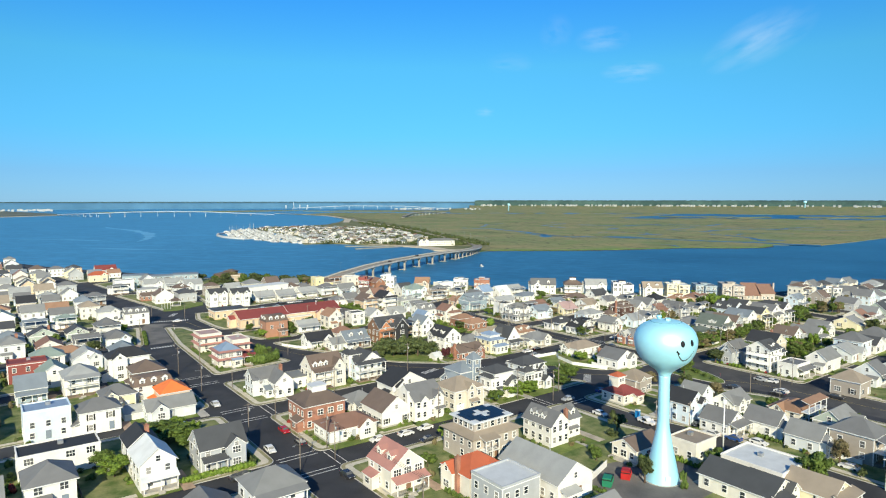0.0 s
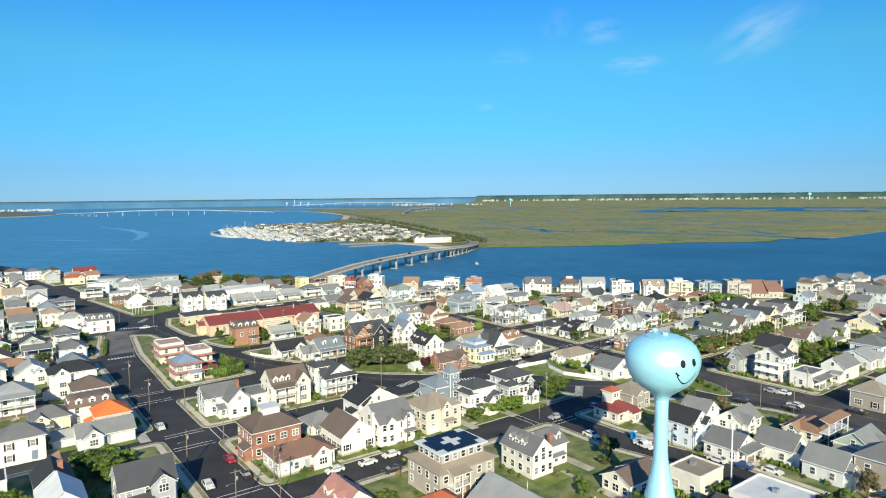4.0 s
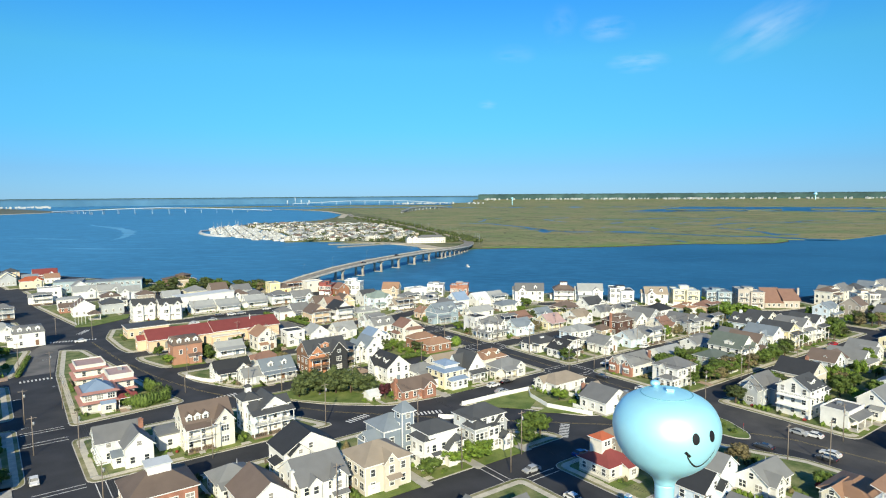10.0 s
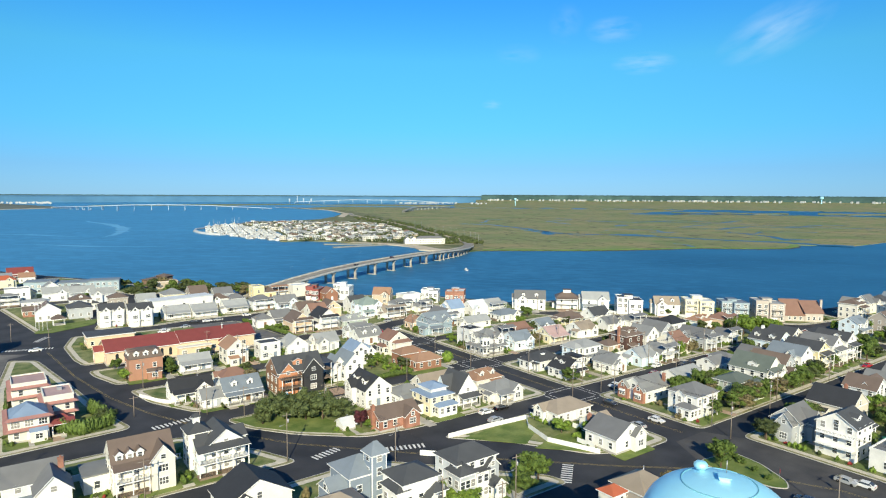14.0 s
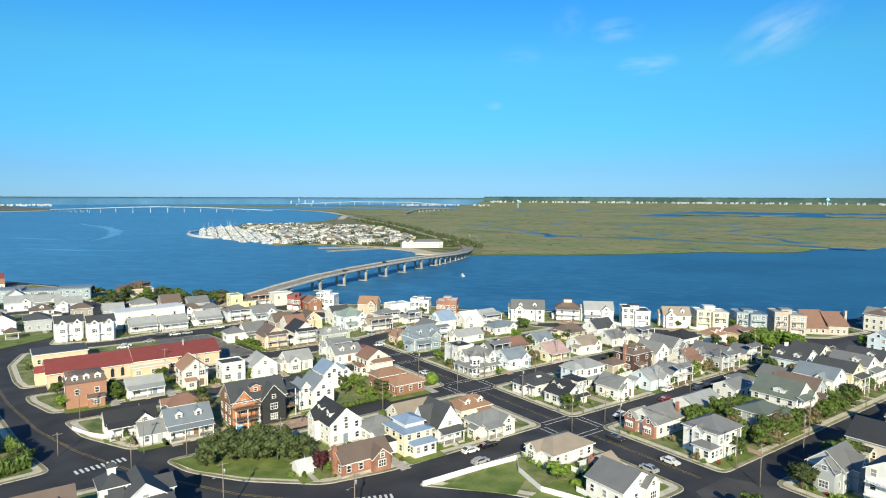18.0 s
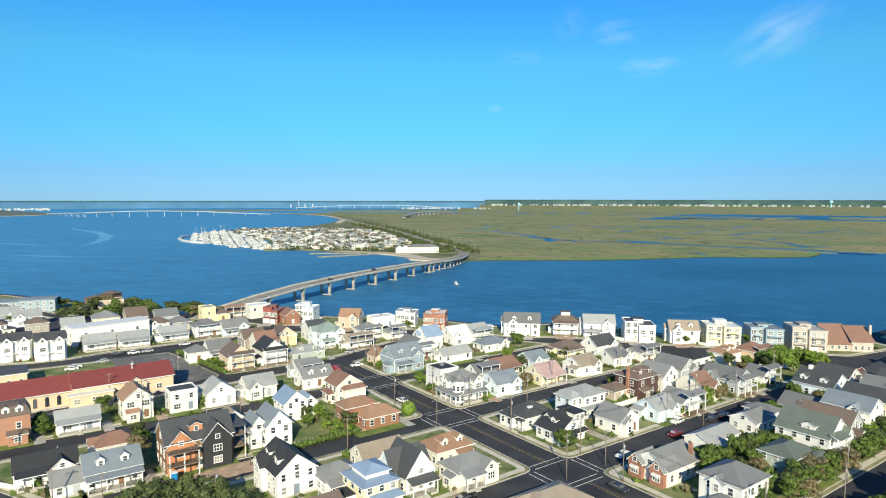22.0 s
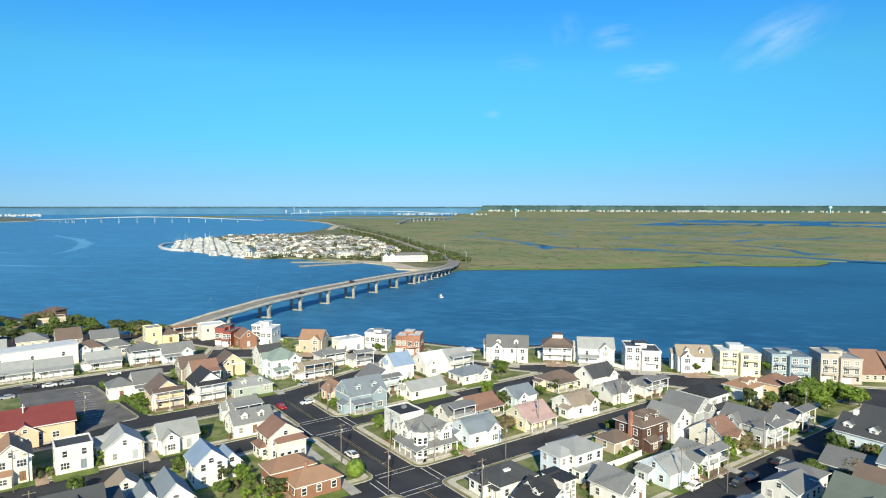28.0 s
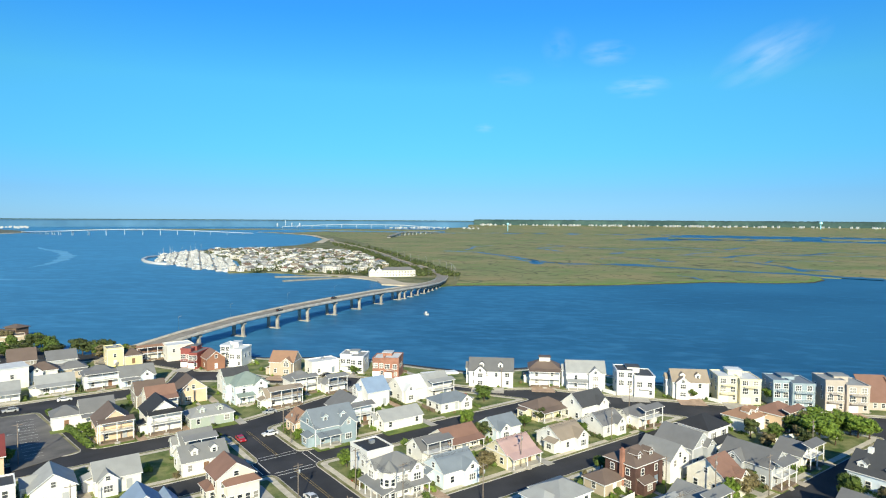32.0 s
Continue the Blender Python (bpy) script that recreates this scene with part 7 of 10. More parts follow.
# white house behind a low brick-fronted bungalow at the corner green
e = composed(92.0, 440.0, 13, 15, "white two-storey house behind a dark-roofed brick bungalow")
mass(e, 0, 4.0, 12, 7, 6.2, 1.2, "h", WALL["white"], ROOF["pale"], 4, 2)
mass(e, 0, -4.0, 12, 6.4, 3.0, 2.0, "x", WALL["brick"], ROOF["brown"], 4, 2)
wing(e, 4.6, 3.2, 3.0, 1.7, 3.0, "S", WALL["brick"], ROOF["brown"], kin, out=1.0, rows=1)
# two rust-roofed sheds leaning together at the bay, with tan walls
e = thing("house", pose(409.0, 203.6, 0.17, 0, 0, -43), "tan timber bay house with two steep rust-red shed roofs", "house", "town houses")
TAKEN.append((409, 203.6, 18, 16))
for dx, dy, w, d, lo, hi in ((-4.4, 0, 9.4, 9.4, 3.0, 9.6), (4.6, -0.8, 8.4, 8.6, 4.4, 9.2)):
    bm = bmesh.new()
    ring = [(-w / 2, -0.3), (w / 2, -0.3), (w / 2, hi), (-w / 2, lo)]
    front, back = [bm.verts.new((x, -d / 2, z)) for x, z in ring], [bm.verts.new((x, d / 2, z)) for x, z in ring]
    bm.faces.new(front)
    bm.faces.new(back[::-1])
    for i in range(4):
        bm.faces.new((front[(i + 1) % 4], front[i], back[i], back[(i + 1) % 4]))
    g = part("block", bm, WALL["mushroom"], e, m=pose(dx, dy, 0, 0, 0, 90))
    bm = bmesh.new()
    slope = [(-w / 2 - 0.5, lo - 0.25), (w / 2 + 0.2, hi + 0.1), (w / 2 + 0.2, hi + 0.4), (-w / 2 - 0.5, lo + 0.05)]
    front, back = [bm.verts.new((x, -d / 2 - 0.4, z)) for x, z in slope], [bm.verts.new((x, d / 2 + 0.4, z)) for x, z in slope]
    bm.faces.new(front)
    bm.faces.new(back[::-1])
    for i in range(4):
        bm.faces.new((front[(i + 1) % 4], front[i], back[i], back[(i + 1) % 4]))
    part("roof", bm, ROOF["rust"], g)
    for u in (-2.6, 0, 2.6):
        share("window", glazed_mesh(1.0, 1.45, False), g, Matrix.Rotation(radians(-90), 4, "Z") @ pose(u, -w / 2, 0.9))
part("chimney", boxed(8.9, 9.9, -1.0, 0.2, -0.2, 10.6), WALL["mushroom"], e)
# blue-and-white porch house and its neighbours by the bay street
e = composed(393.0, 172.4, 12, 9.5, "pale blue house with blue-grey gables and a deep white porch")
mass(e, 0, 0.6, 11, 8, 6.0, 2.4, "x", WALL["ice"], ROOF["bluegrey"], 4, 2)
wing(e, 4.0, 3.4, 5.8, 1.9, 0.6, "S", WALL["white"], ROOF["bluegrey"], kin, out=1.0, rows=2)
porch(e, 10, 3.4, 1, ROOF["bluegrey"])
e = composed(438.0, 191.0, 12, 10, "pale pink house with brown hipped roof and white balconies")
mass(e, 0, 0, 10.5, 9, 7.6, 2.2, "h", WALL["ivory"], ROOF["brown"], 4, 3)
dormer(e, 1.5, 3.0, 8.0, "S", TRIM, ROOF["brown"], 2.2)
porch(e, 8, 4.5, 2, ROOF["brown"])

# ---------------------------------------------------------------- the hall with the red roof, the half-built house, the island inn
e = thing("parish_hall", pose(133.5, 316, 0.17), "long peach stucco hall with a dark red metal roof", "hall")
TAKEN.append((133.5, 316, 58, 19))
bm = bmesh.new()
gable_body(bm, 55, 15, 5.0, 3.1, "x")
part("wall", bm, WALL["peach"], e)
for x0, x1, lift in ((-28, -2, 0.0), (-2, 28, 0.25)):
    bm = bmesh.new()
    gable_roof(bm, 55, 15, 5.0 + lift, 3.1, "x", 0.7, 0.5, 0.25, (x0, x1))
    part("roof", bm, (ROOF["red"], TRIM), e)
part("foundation", boxed(-27.6, 27.6, -7.6, 7.6, -0.3, 0.5), CONCRETE, e)
for k in range(9):
    win = share("window", mesh_of(("tall_window",), lambda bm: (box(bm, -0.55, 0.55, -0.06, 0.02, 0, 2.6), box(bm, -0.4, 0.4, -0.06, 0.02, 2.6, 2.85), box(bm, -0.2, 0.2, -0.06, 0.02, 2.85, 2.98)), GLASS), e, pose(-24 + k * 3.1, -7.5, 1.0))
for k in range(4):
    share("window", glazed_mesh(1.5, 1.45, False), e, pose(11 + k * 4, -7.5, 1.4))
for k in range(3):
    share("window", glazed_mesh(1.0, 1.45, False), e, Matrix.Rotation(radians(-90), 4, "Z") @ pose(-4 + k * 4, -27.5, 1.4))
annex = part("annex", boxed(-3, 9, -11, -7.5, -0.3, 3.6), WALL["peach"], e)
part("annex_roof", boxed(-3.4, 9.4, -11.4, -7.5, 3.6, 3.95), WALL["ivory"], annex)
for k in (-1, 4, 7):
    share("window", glazed_mesh(1.5, 1.45, False), annex, pose(k, -11, 1.2))
wing(e, 6, 7.5, 4.2, 2.0, 16, "S", WALL["peach"], ROOF["red"], random.Random(1), out=1.6, rows=1)
wing(e, 5, 27.5, 4.2, 1.6, -1.5, "W", WALL["peach"], ROOF["red"], random.Random(1), out=3, rows=1)
bm = bmesh.new()
ring_tube(bm, [(16, -2, 6.5), (16, -2, 10.2)], [0.25, 0.06], 8)
box(bm, 15.5, 16.5, -2.06, -1.94, 9.2, 9.35)
part("finial", bm, TRIM, e)


e = house(151.5, 243.5, 15.5, 10, 11.6, "gable", "x", "dark", "brown", "n")
e["label"] = "half-finished black and orange house with grey gabled roofs"
wing(e, 6.2, 4, 6.6, 3.4, -4.4, "S", WALL["orange"], ROOF["dark"], random.Random(2), out=1.2, rows=2)
wing(e, 6.6, 4, 7.0, 3.7, 3.6, "S", WALL["black"], ROOF["dark"], random.Random(2), out=2.4, rows=2)
for z in (3.2, 6.1):
    part("balcony", boxed(-7.8, -1.0, -8.4, -6.1, z - 0.25, z), TIMBER, e)
    bm = bmesh.new()
    rail(bm, -7.7, -1.1, -8.3, z)
    part("railing", bm, TRIM, e)
for k in (-7.6, -4.4, -1.2):
    share("post", post_mesh(2.95), e, pose(k, -8.2, 0.0))
    share("post", post_mesh(2.65), e, pose(k, -8.2, 3.2))
part("balcony", boxed(7.8, 11.0, -4.5, 4.5, 5.8, 6.05), TIMBER, e)
part("balcony", boxed(7.8, 11.0, -4.5, 4.5, 2.9, 3.15), TIMBER, e)
for k in (-4.3, 4.3):
    share("post", post_mesh(8.2), e, pose(10.8, k, 0.0))
part("porch_roof", boxed(7.6, 11.3, -4.8, 4.8, 8.2, 8.45), ROOF["dark"], e)
dormer(e, -0.5, 3.4, 8.6, "S", WALL["orange"], ROOF["dark"], 3.0)

e = thing("inn", pose(531, 711, 0.5, 0, 0, -23), "long white stucco inn on the island shore", "building")
part("wall", boxed(-18, 18, -6, 6, -0.3, 6.9), WALL["ivory"], e)
bm = bmesh.new()
hip_roof(bm, 36, 12, 6.9, 3.2, 0.7)
part("roof", bm, (ROOF["grey"], TRIM), e)
for k, (x0, fwd, top) in enumerate(((-24, 2.0, 6.6), (-31, 5.0, 6.0))):
    bm = bmesh.new()
    gable_body(bm, 7, 11, top, 2.6, "y")
    g = part("wing", bm, WALL["ivory"], e, m=pose(x0 + 2.5, fwd, 0))
    bm = bmesh.new()
    gable_roof(bm, 7, 11, top, 2.6, "y", 0.5, 0.4)
    part("wing_roof", bm, (ROOF["grey"], TRIM), g)
    for u in (-1.7, 1.7):
        share("window", glazed_mesh(1.0, 1.45, False), g, pose(u, -5.5, 3.6))
for row in range(2):
    for k in range(11):
        share("window", glazed_mesh(1.5, 1.45, False), e, pose(-16.5 + k * 3.3, -6, 1.2 + row * 3.1))
TAKEN.append((531, 711, 62, 40))

# the three-storey house with solar panels on its flat top
e = thing("house", pose(103, 120.8, 0.17), "taupe sided house with solar panels on a white flat roof", "house", "town houses")
TAKEN.append((103, 120.8, 17, 14))
part("wall", boxed(-7.5, 7.5, -6, 6, 0, 6.4), WALL["mushroom"], e)
part("foundation", boxed(-7.56, 7.56, -6.06, 6.06, -0.3, 0.45), CONCRETE, e)
bm = bmesh.new()
rows = [[bm.verts.new((sx * a, sy * b, z)) for sx, sy in ((-1, -1), (1, -1), (1, 1), (-1, 1))] for a, b, z in ((8.3, 6.8, 6.3), (8.3, 6.8, 6.5), (5.9, 4.4, 7.4))]
for r0, r1 in zip(rows, rows[1:]):
    for k in range(4):
        bm.faces.new((r0[k], r0[(k + 1) % 4], r1[(k + 1) % 4], r1[k]))
bm.faces.new(rows[0][::-1])
bm.faces.new(rows[-1])
part("skirt_roof", bm, ROOF["tan"], e)
upper = part("upper_storey", boxed(-5.8, 5.8, -4.3, 4.3, 6.6, 9.4), WALL["mushroom"], e)
part("roof", boxed(-6.5, 6.5, -5.0, 5.0, 9.4, 9.75), ROOF["white"], e)
for i in range(7):
    for j in range(5):
        if abs(i - 3) + abs(j - 2) > 1 and not (i in (0, 6) and j in (0, 4)):
            share("solar_panel", mesh_of(("solar_panel",), lambda bm: box(bm, -0.82, 0.82, -0.88, 0.88, 0, 0.06), PANEL), e, pose((i - 3) * 1.7, (j - 2) * 1.82, 9.85, 4, 0, 0))
for k in range(5):
    share("window", glazed_mesh(1.0, 1.3, False), upper, pose(-4.4 + 2.2 * k, -4.3, 7.8))
    if k < 4:
        share("window", glazed_mesh(1.0, 1.3, False), upper, Matrix.Rotation(radians(-90), 4, "Z") @ pose(-3 + 2 * k, -5.8, 7.8))
openings(e, 15, 12, 6.4, random.Random(8), "SWNE", True, False, 2)
bm = bmesh.new()
porch(e, 4.5, 6, 2, ROOF["tan"], -3.2)
bm.free()

# ---------------------------------------------------------------- the long bayside motel and the siren pole
e = thing("motel", pose(118, 518, 0.17, 0, 0, 165), "long pale blue bayside motel in three flat-roofed steps", "building")
TAKEN.append((118, 518, 58, 24))
for x0, x1, top in ((-26, -8, 6.8), (-8, 10, 6.2), (10, 27, 7.4)):
    body = part("block", boxed(x0, x1, -6, 6, -0.3, top), WALL["blue"], e)
    part("roof", boxed(x0 - 0.3, x1 + 0.3, -6.5, 6.5, top, top + 0.35), ROOF["bluegrey"], body)
    for row in range(2):
        for k in range(5):
            share("window", glazed_mesh(1.5, 1.45, False), body, Matrix.Rotation(radians(180), 4, "Z") @ pose(-(x0 + 2 + k * 3.4), -6, 1.2 + row * 2.8))
            share("window", glazed_mesh(1.5, 1.45, False), body, pose(x0 + 2 + k * 3.4, -6, 1.2 + row * 2.8))
e = thing("siren_pole", pose(152.0, 82.9, 0.15), "tall white steel pole with a siren drum on top", "pole")
bm = bmesh.new()
ring_tube(bm, [(0, 0, -0.2), (0, 0, 12.6)], [0.2, 0.14], 10)
part("mast", bm, TRIM, e)
bm = bmesh.new()
lathe(bm, [(0.3, 12.4), (0.5, 12.6), (0.5, 12.9), (0.35, 13.0), (0.5, 13.1), (0.5, 13.4), (0.3, 13.6)], 16)
part("siren", bm, TRIM, e)


# ---------------------------------------------------------------- the rest of the town, lot by lot
def free(x, y, w, d):
    return all(abs(x - a) > (w + c) / 2 or abs(y - b) > (d + q) / 2 for a, b, c, q in TAKEN)


rest = random.Random(5)
FILLED = [0]
MASS = dict(v=[], f=[], m=[])
MASS_MATERIALS = [WALL[k] for k in ("beige", "sage", "taupe", "tan", "white", "ivory", "cream", "pale", "ice", "grey", "butter", "peach")] + [ROOF[k] for k in ("grey", "light", "pale", "dark", "black", "brown", "tan", "bluegrey", "rust", "copper", "green")] + [TRIM, GLASS]
MASS_NAMES = [m.name for m in MASS_MATERIALS]


def mass_house(x, y, w, d, H, kind, axis, rc, wc, z=0.17, turn=0.0, store=MASS):
    """A plainer house for the far parts of the town: walls, roof, windows and trim."""
    wi, ri = MASS_NAMES.index(WALL[wc].name), MASS_NAMES.index(ROOF[rc].name)
    span = d if axis == "x" else w
    rise = 0.38 * span if kind == "gable" else (0.26 * span if kind == "hip" else 0.3)
    rise = min(rise, H * 0.42)
    eave = H - rise
    TAKEN.append((x, y, w + 1, d + 1))
    spot = Matrix.Translation((x, y, z)) @ Matrix.Rotation(turn, 4, "Z")
    for job in range(2):
        bm = bmesh.new()
        if job == 0:
            if kind == "gable":
                gable_body(bm, w, d, eave, rise, axis)
            else:
                box(bm, -w / 2, w / 2, -d / 2, d / 2, -0.3, eave)
            n = max(2, int(w / 2.8))
            for row in range(max(1, int((eave + 0.4) / 2.85))):
                for k in range(n):
                    u = (k + 0.5) / n * w - w / 2
                    box(bm, u - 0.62, u + 0.62, -d / 2 - 0.08, -d / 2 + 0.02, 1.0 + row * 2.85, 2.7 + row * 2.85, 2)
                    box(bm, u - 0.48, u + 0.48, -d / 2 - 0.1, -d / 2 + 0.02, 1.12 + row * 2.85, 2.58 + row * 2.85, 3)
                m = max(2, int(d / 3))
                for k in range(m):
                    u = (k + 0.5) / m * d - d / 2
                    box(bm, -w / 2 - 0.08, -w / 2 + 0.02, u - 0.62, u + 0.62, 1.0 + row * 2.85, 2.7 + row * 2.85, 2)
                    box(bm, -w / 2 - 0.1, -w / 2 + 0.02, u - 0.48, u + 0.48, 1.12 + row * 2.85, 2.58 + row * 2.85, 3)
            table = {0: wi, 2: MASS_NAMES.index(TRIM.name), 3: MASS_NAMES.index(GLASS.name)}
        else:
            if kind == "gable":
                gable_roof(bm, w, d, eave, rise, axis)
            elif kind == "hip":
                hip_roof(bm, w, d, eave, rise)
            else:
                box(bm, -w / 2 - 0.1, w / 2 + 0.1, -d / 2 - 0.1, d / 2 + 0.1, eave, eave + 0.4, 1)
                box(bm, -w / 2 + 0.2, w / 2 - 0.2, -d / 2 + 0.2, d / 2 - 0.2, eave + 0.3, eave + 0.42)
            table = {0: ri, 1: MASS_NAMES.index(TRIM.name)}
        n0 = len(store["v"])
        bm.verts.index_update()
        store["v"] += [tuple(spot @ v.co) for v in bm.verts]
        for f in bm.faces:
            store["f"].append([n0 + v.index for v in f.verts])
            store["m"].append(table[f.material_index])
        bm.free()


def mass_object(name, store, label):
    me = bpy.data.meshes.new(name)
    me.from_pydata(store["v"], [], store["f"])
    for one in MASS_MATERIALS:
        me.materials.append(one)
    me.polygons.foreach_set("material_index", store["m"])
    return tagged(new(name, me), label, "houses", kind="stuff")


STYLES = [("grey", "white"), ("light", "pale"), ("light", "white"), ("pale", "grey"), ("dark", "white"), ("black", "beige"), ("dark", "sage"), ("brown", "taupe"), ("grey", "tan"), ("dark", "grey"), ("brown", "white"), ("tan", "ivory"), ("grey", "cream"), ("bluegrey", "pale"), ("grey", "ice"), ("rust", "ivory"), ("copper", "white"), ("grey", "grey"), ("light", "butter"), ("pale", "pale"), ("dark", "peach"), ("green", "white")]
ROWS_OF_LOTS = [
    (-34, 54, 12.5, (62, 78, 105, 122)), (-34, 5, 12.5, (153, 172)), (-34, 9, 12.5, (205, 222)), (-34, 54, 12.5, (236, 257, 276)), (-34, 60, 13, (308, 334)), (-34, 62, 13, (366, 390, 409)), (-34, 60, 13, (440, 465, 490)), (-40, 54, 13, (520, 545, 570, 600, 625)), (62, 100, 13, (585, 608)), (52, 80, 13, (622,)), (-60, 40, 14, (662, 685, 710, 740)), 
    (90, 116, 13, (420, 450)), (84, 130, 13, (500, 525)), (128, 214, 13, (400,)), (122, 200, 14, (432,)), (186, 212, 12, (340, 354)), (226, 246, 12, (354,)), (232, 262, 13, (300,)),
    (75, 104, 13, (60, 75)), (160, 204, 12, (46,)), (262, 326, 12.5, (105, 129)), (236, 396, 13, (47, 63, 79)), (345, 475, 13, (105, 129)), (405, 520, 14, (152, 168)), (420, 600, 15, (60, 85, 20)), (540, 640, 15, (110, 140)), (236, 330, 12.5, (154, 172, 200, 218)),
]
for x0, x1, step, ys in ROWS_OF_LOTS:
    for y in ys:
        x = x0 + step / 2
        while x < x1 - 3:
            w, d = rest.uniform(8.5, 11.5), rest.uniform(8.5, 12.5)
            px, py = x + rest.uniform(-0.8, 0.8), y + rest.uniform(-1.2, 1.2)
            rc, wc = rest.choice(STYLES)
            kind = rest.choice(("gable", "gable", "hip", "hip", "gable", "gable"))
            if not free(px, py, w, d):
                pass
            elif px > 400 or px < 8 or py > 380 or py < 88 or FILLED[0] > 56:
                mass_house(px, py, w, d, rest.uniform(6.2, 9.8), kind, rest.choice("xy"), rc, wc)
            else:
                FILLED[0] += 1
                house(px, py, w, d, rest.uniform(6.2, 9.8), kind, rest.choice("xy"), rc if kind != "flat" else "light", wc, rest.choice(("-", "x", "p", "x", "P", "s", "c")))
            x += step

mass_object("more_houses", MASS, "mixed pale seaside houses in the outer streets")
ISLE = dict(v=[], f=[], m=[])
isle = random.Random(11)
HERE = list(TAKEN)
HOME = [(396, 866), (432, 852), (452, 822), (480, 785), (512, 768), (560, 790), (598, 850), (636, 935), (686, 1060), (716, 1160), (700, 1250), (640, 1330), (540, 1380), (500, 1320), (486, 1170), (474, 1050), (446, 950), (410, 900)]


def within(ring, x, y):
    hit = False
    for (ax, ay), (bx, by) in zip(ring, ring[1:] + ring[:1]):
        if (ay > y) != (by > y) and x < (bx - ax) * (y - ay) / (by - ay) + ax:
            hit = not hit
    return hit


for k in range(3200):
    x, y = isle.uniform(396, 716), isle.uniform(768, 1360)
    w, d = isle.uniform(6, 11), isle.uniform(6, 9)
    if not within(HOME, x, y) or not free(x, y, w + 1, d + 4):
        continue
    mass_house(x, y, w, d, isle.uniform(3.6, 6.4), isle.choice(("gable", "gable", "hip", "flat")), isle.choice("xy"), isle.choice(("light", "grey", "pale", "tan", "brown", "bluegrey", "pale", "rust")), isle.choice(("white", "white", "ivory", "pale", "white", "beige", "grey", "tan", "beige", "grey")), 0.5, isle.uniform(-0.5, 0.6), ISLE)
mass_object("island_houses", ISLE, "pale houses packed along the marina island streets")


# ---------------------------------------------------------------- trees, shrubs and hedges
def leaf_ball(bm, rng, centre, r, n, size, squash=0.85):
    for _ in range(n):
        v = Vector((rng.gauss(0, 1), rng.gauss(0, 1), rng.gauss(0, 1))).normalized()
        q = rng.uniform(0.6, 1.12)
        p = Vector(centre) + Vector((v.x * r * q, v.y * r * q, v.z * r * q * squash))
        t = Vector((rng.gauss(0, 1), rng.gauss(0, 1), rng.gauss(0, 0.6)))
        nrm = (v * 1.2 + t * 0.5).normalized()
        a = nrm.orthogonal().normalized()
        b = nrm.cross(a)
        s = size * rng.uniform(0.6, 1.4)
        c = [p + a * s + b * s * 0.25, p - a * s * 0.2 + b * s, p - a * s - b * s * 0.2, p + a * s * 0.25 - b * s]
        bm.faces.new([bm.verts.new(o) for o in c])


def crown_mesh(kind, colour, variant):
    """A crown about one metre in radius, made of lobes of small leaves round a dark core."""
    def make(bm):
        rng = random.Random(variant * 7 + len(colour))
        lobes = []
        count = 20 if kind == "tree" else 7
        for k in range(count):
            a = k * 2.4 + rng.uniform(-0.5, 0.5)
            up = rng.uniform(-0.5, 0.75)
            q = rng.uniform(0.35, 0.78) * math.sqrt(max(0.1, 1 - up * up))
            lobes.append(((q * math.cos(a), q * math.sin(a), up * 0.8), rng.uniform(0.2, 0.4) if kind == "tree" else rng.uniform(0.32, 0.5)))
        lobes.append(((0, 0, 0.1), 0.5))
        for c, r in lobes:
            bmesh.ops.create_icosphere(bm, subdivisions=1, radius=r * 0.62, matrix=Matrix.Translation(c))
            leaf_ball(bm, rng, c, r, 130 if kind == "tree" else 70, 0.055 if kind == "tree" else 0.085)
    return mesh_of(("crown", kind, colour, variant), make, LEAF[colour])


def trunk_mesh():
    def make(bm):
        ring_tube(bm, [(0, 0, -0.05), (0.01, 0, 0.25), (0.03, 0.02, 0.5), (0.02, 0.03, 0.72)], [0.05, 0.036, 0.028, 0.012], 7)
        for a, z in ((0.4, 0.36), (2.2, 0.42), (3.9, 0.4), (5.3, 0.48)):
            ring_tube(bm, [(0, 0, z), (0.12 * math.cos(a), 0.12 * math.sin(a), z + 0.1), (0.24 * math.cos(a), 0.24 * math.sin(a), z + 0.24)], [0.02, 0.014, 0.006], 5)
    return mesh_of(("trunk",), make, BARK)


def inside(x, y):
    for ring in BLOCKS:
        hit, k = False, len(ring)
        for i in range(k):
            (ax, ay), (bx, by) = ring[i], ring[(i + 1) % k]
            if (ay > y) != (by > y) and x < (bx - ax) * (y - ay) / (by - ay) + ax:
                hit = not hit
        if hit:
            return True
    return False


TREE_WORD = dict(green="leafy green tree in a yard", bright="bright green leafy tree in a yard", dark="dark evergreen tree in a yard", pine="wide grey-green pine tree on the corner lawn", dry="sparse brownish budding tree in a yard", purple="dark purple-leaved plum tree on the lawn", red="red-leaved small tree in a yard")
PLANT = random.Random(3)


def tree(x, y, h, r, colour):
    if 55 < x < 430 and 50 < y < 398 and not inside(x, y):
        spots = [(x + dx, y + dy) for q in (2, 4, 6) for dx, dy in ((0, q), (q, 0), (0, -q), (-q, 0), (q, q)) if inside(x + dx, y + dy)]
        if not spots:
            return None
        x, y = spots[0]
    e = thing("tree", pose(x, y, 0.1, 0, 0, PLANT.uniform(0, 360)), TREE_WORD[colour], "tree", "yard trees")
    share("trunk", trunk_mesh(), e, Matrix.Diagonal((h * 0.9, h * 0.9, h, 1)))
    low = h * (0.0 if colour == "pine" else 0.16)
    share("crown", crown_mesh("tree", colour, PLANT.randrange(3)), e, Matrix.Translation((0, 0, (h + low) / 2)) @ Matrix.Diagonal((r, r, (h - low) / 1.75, 1)))
    return e


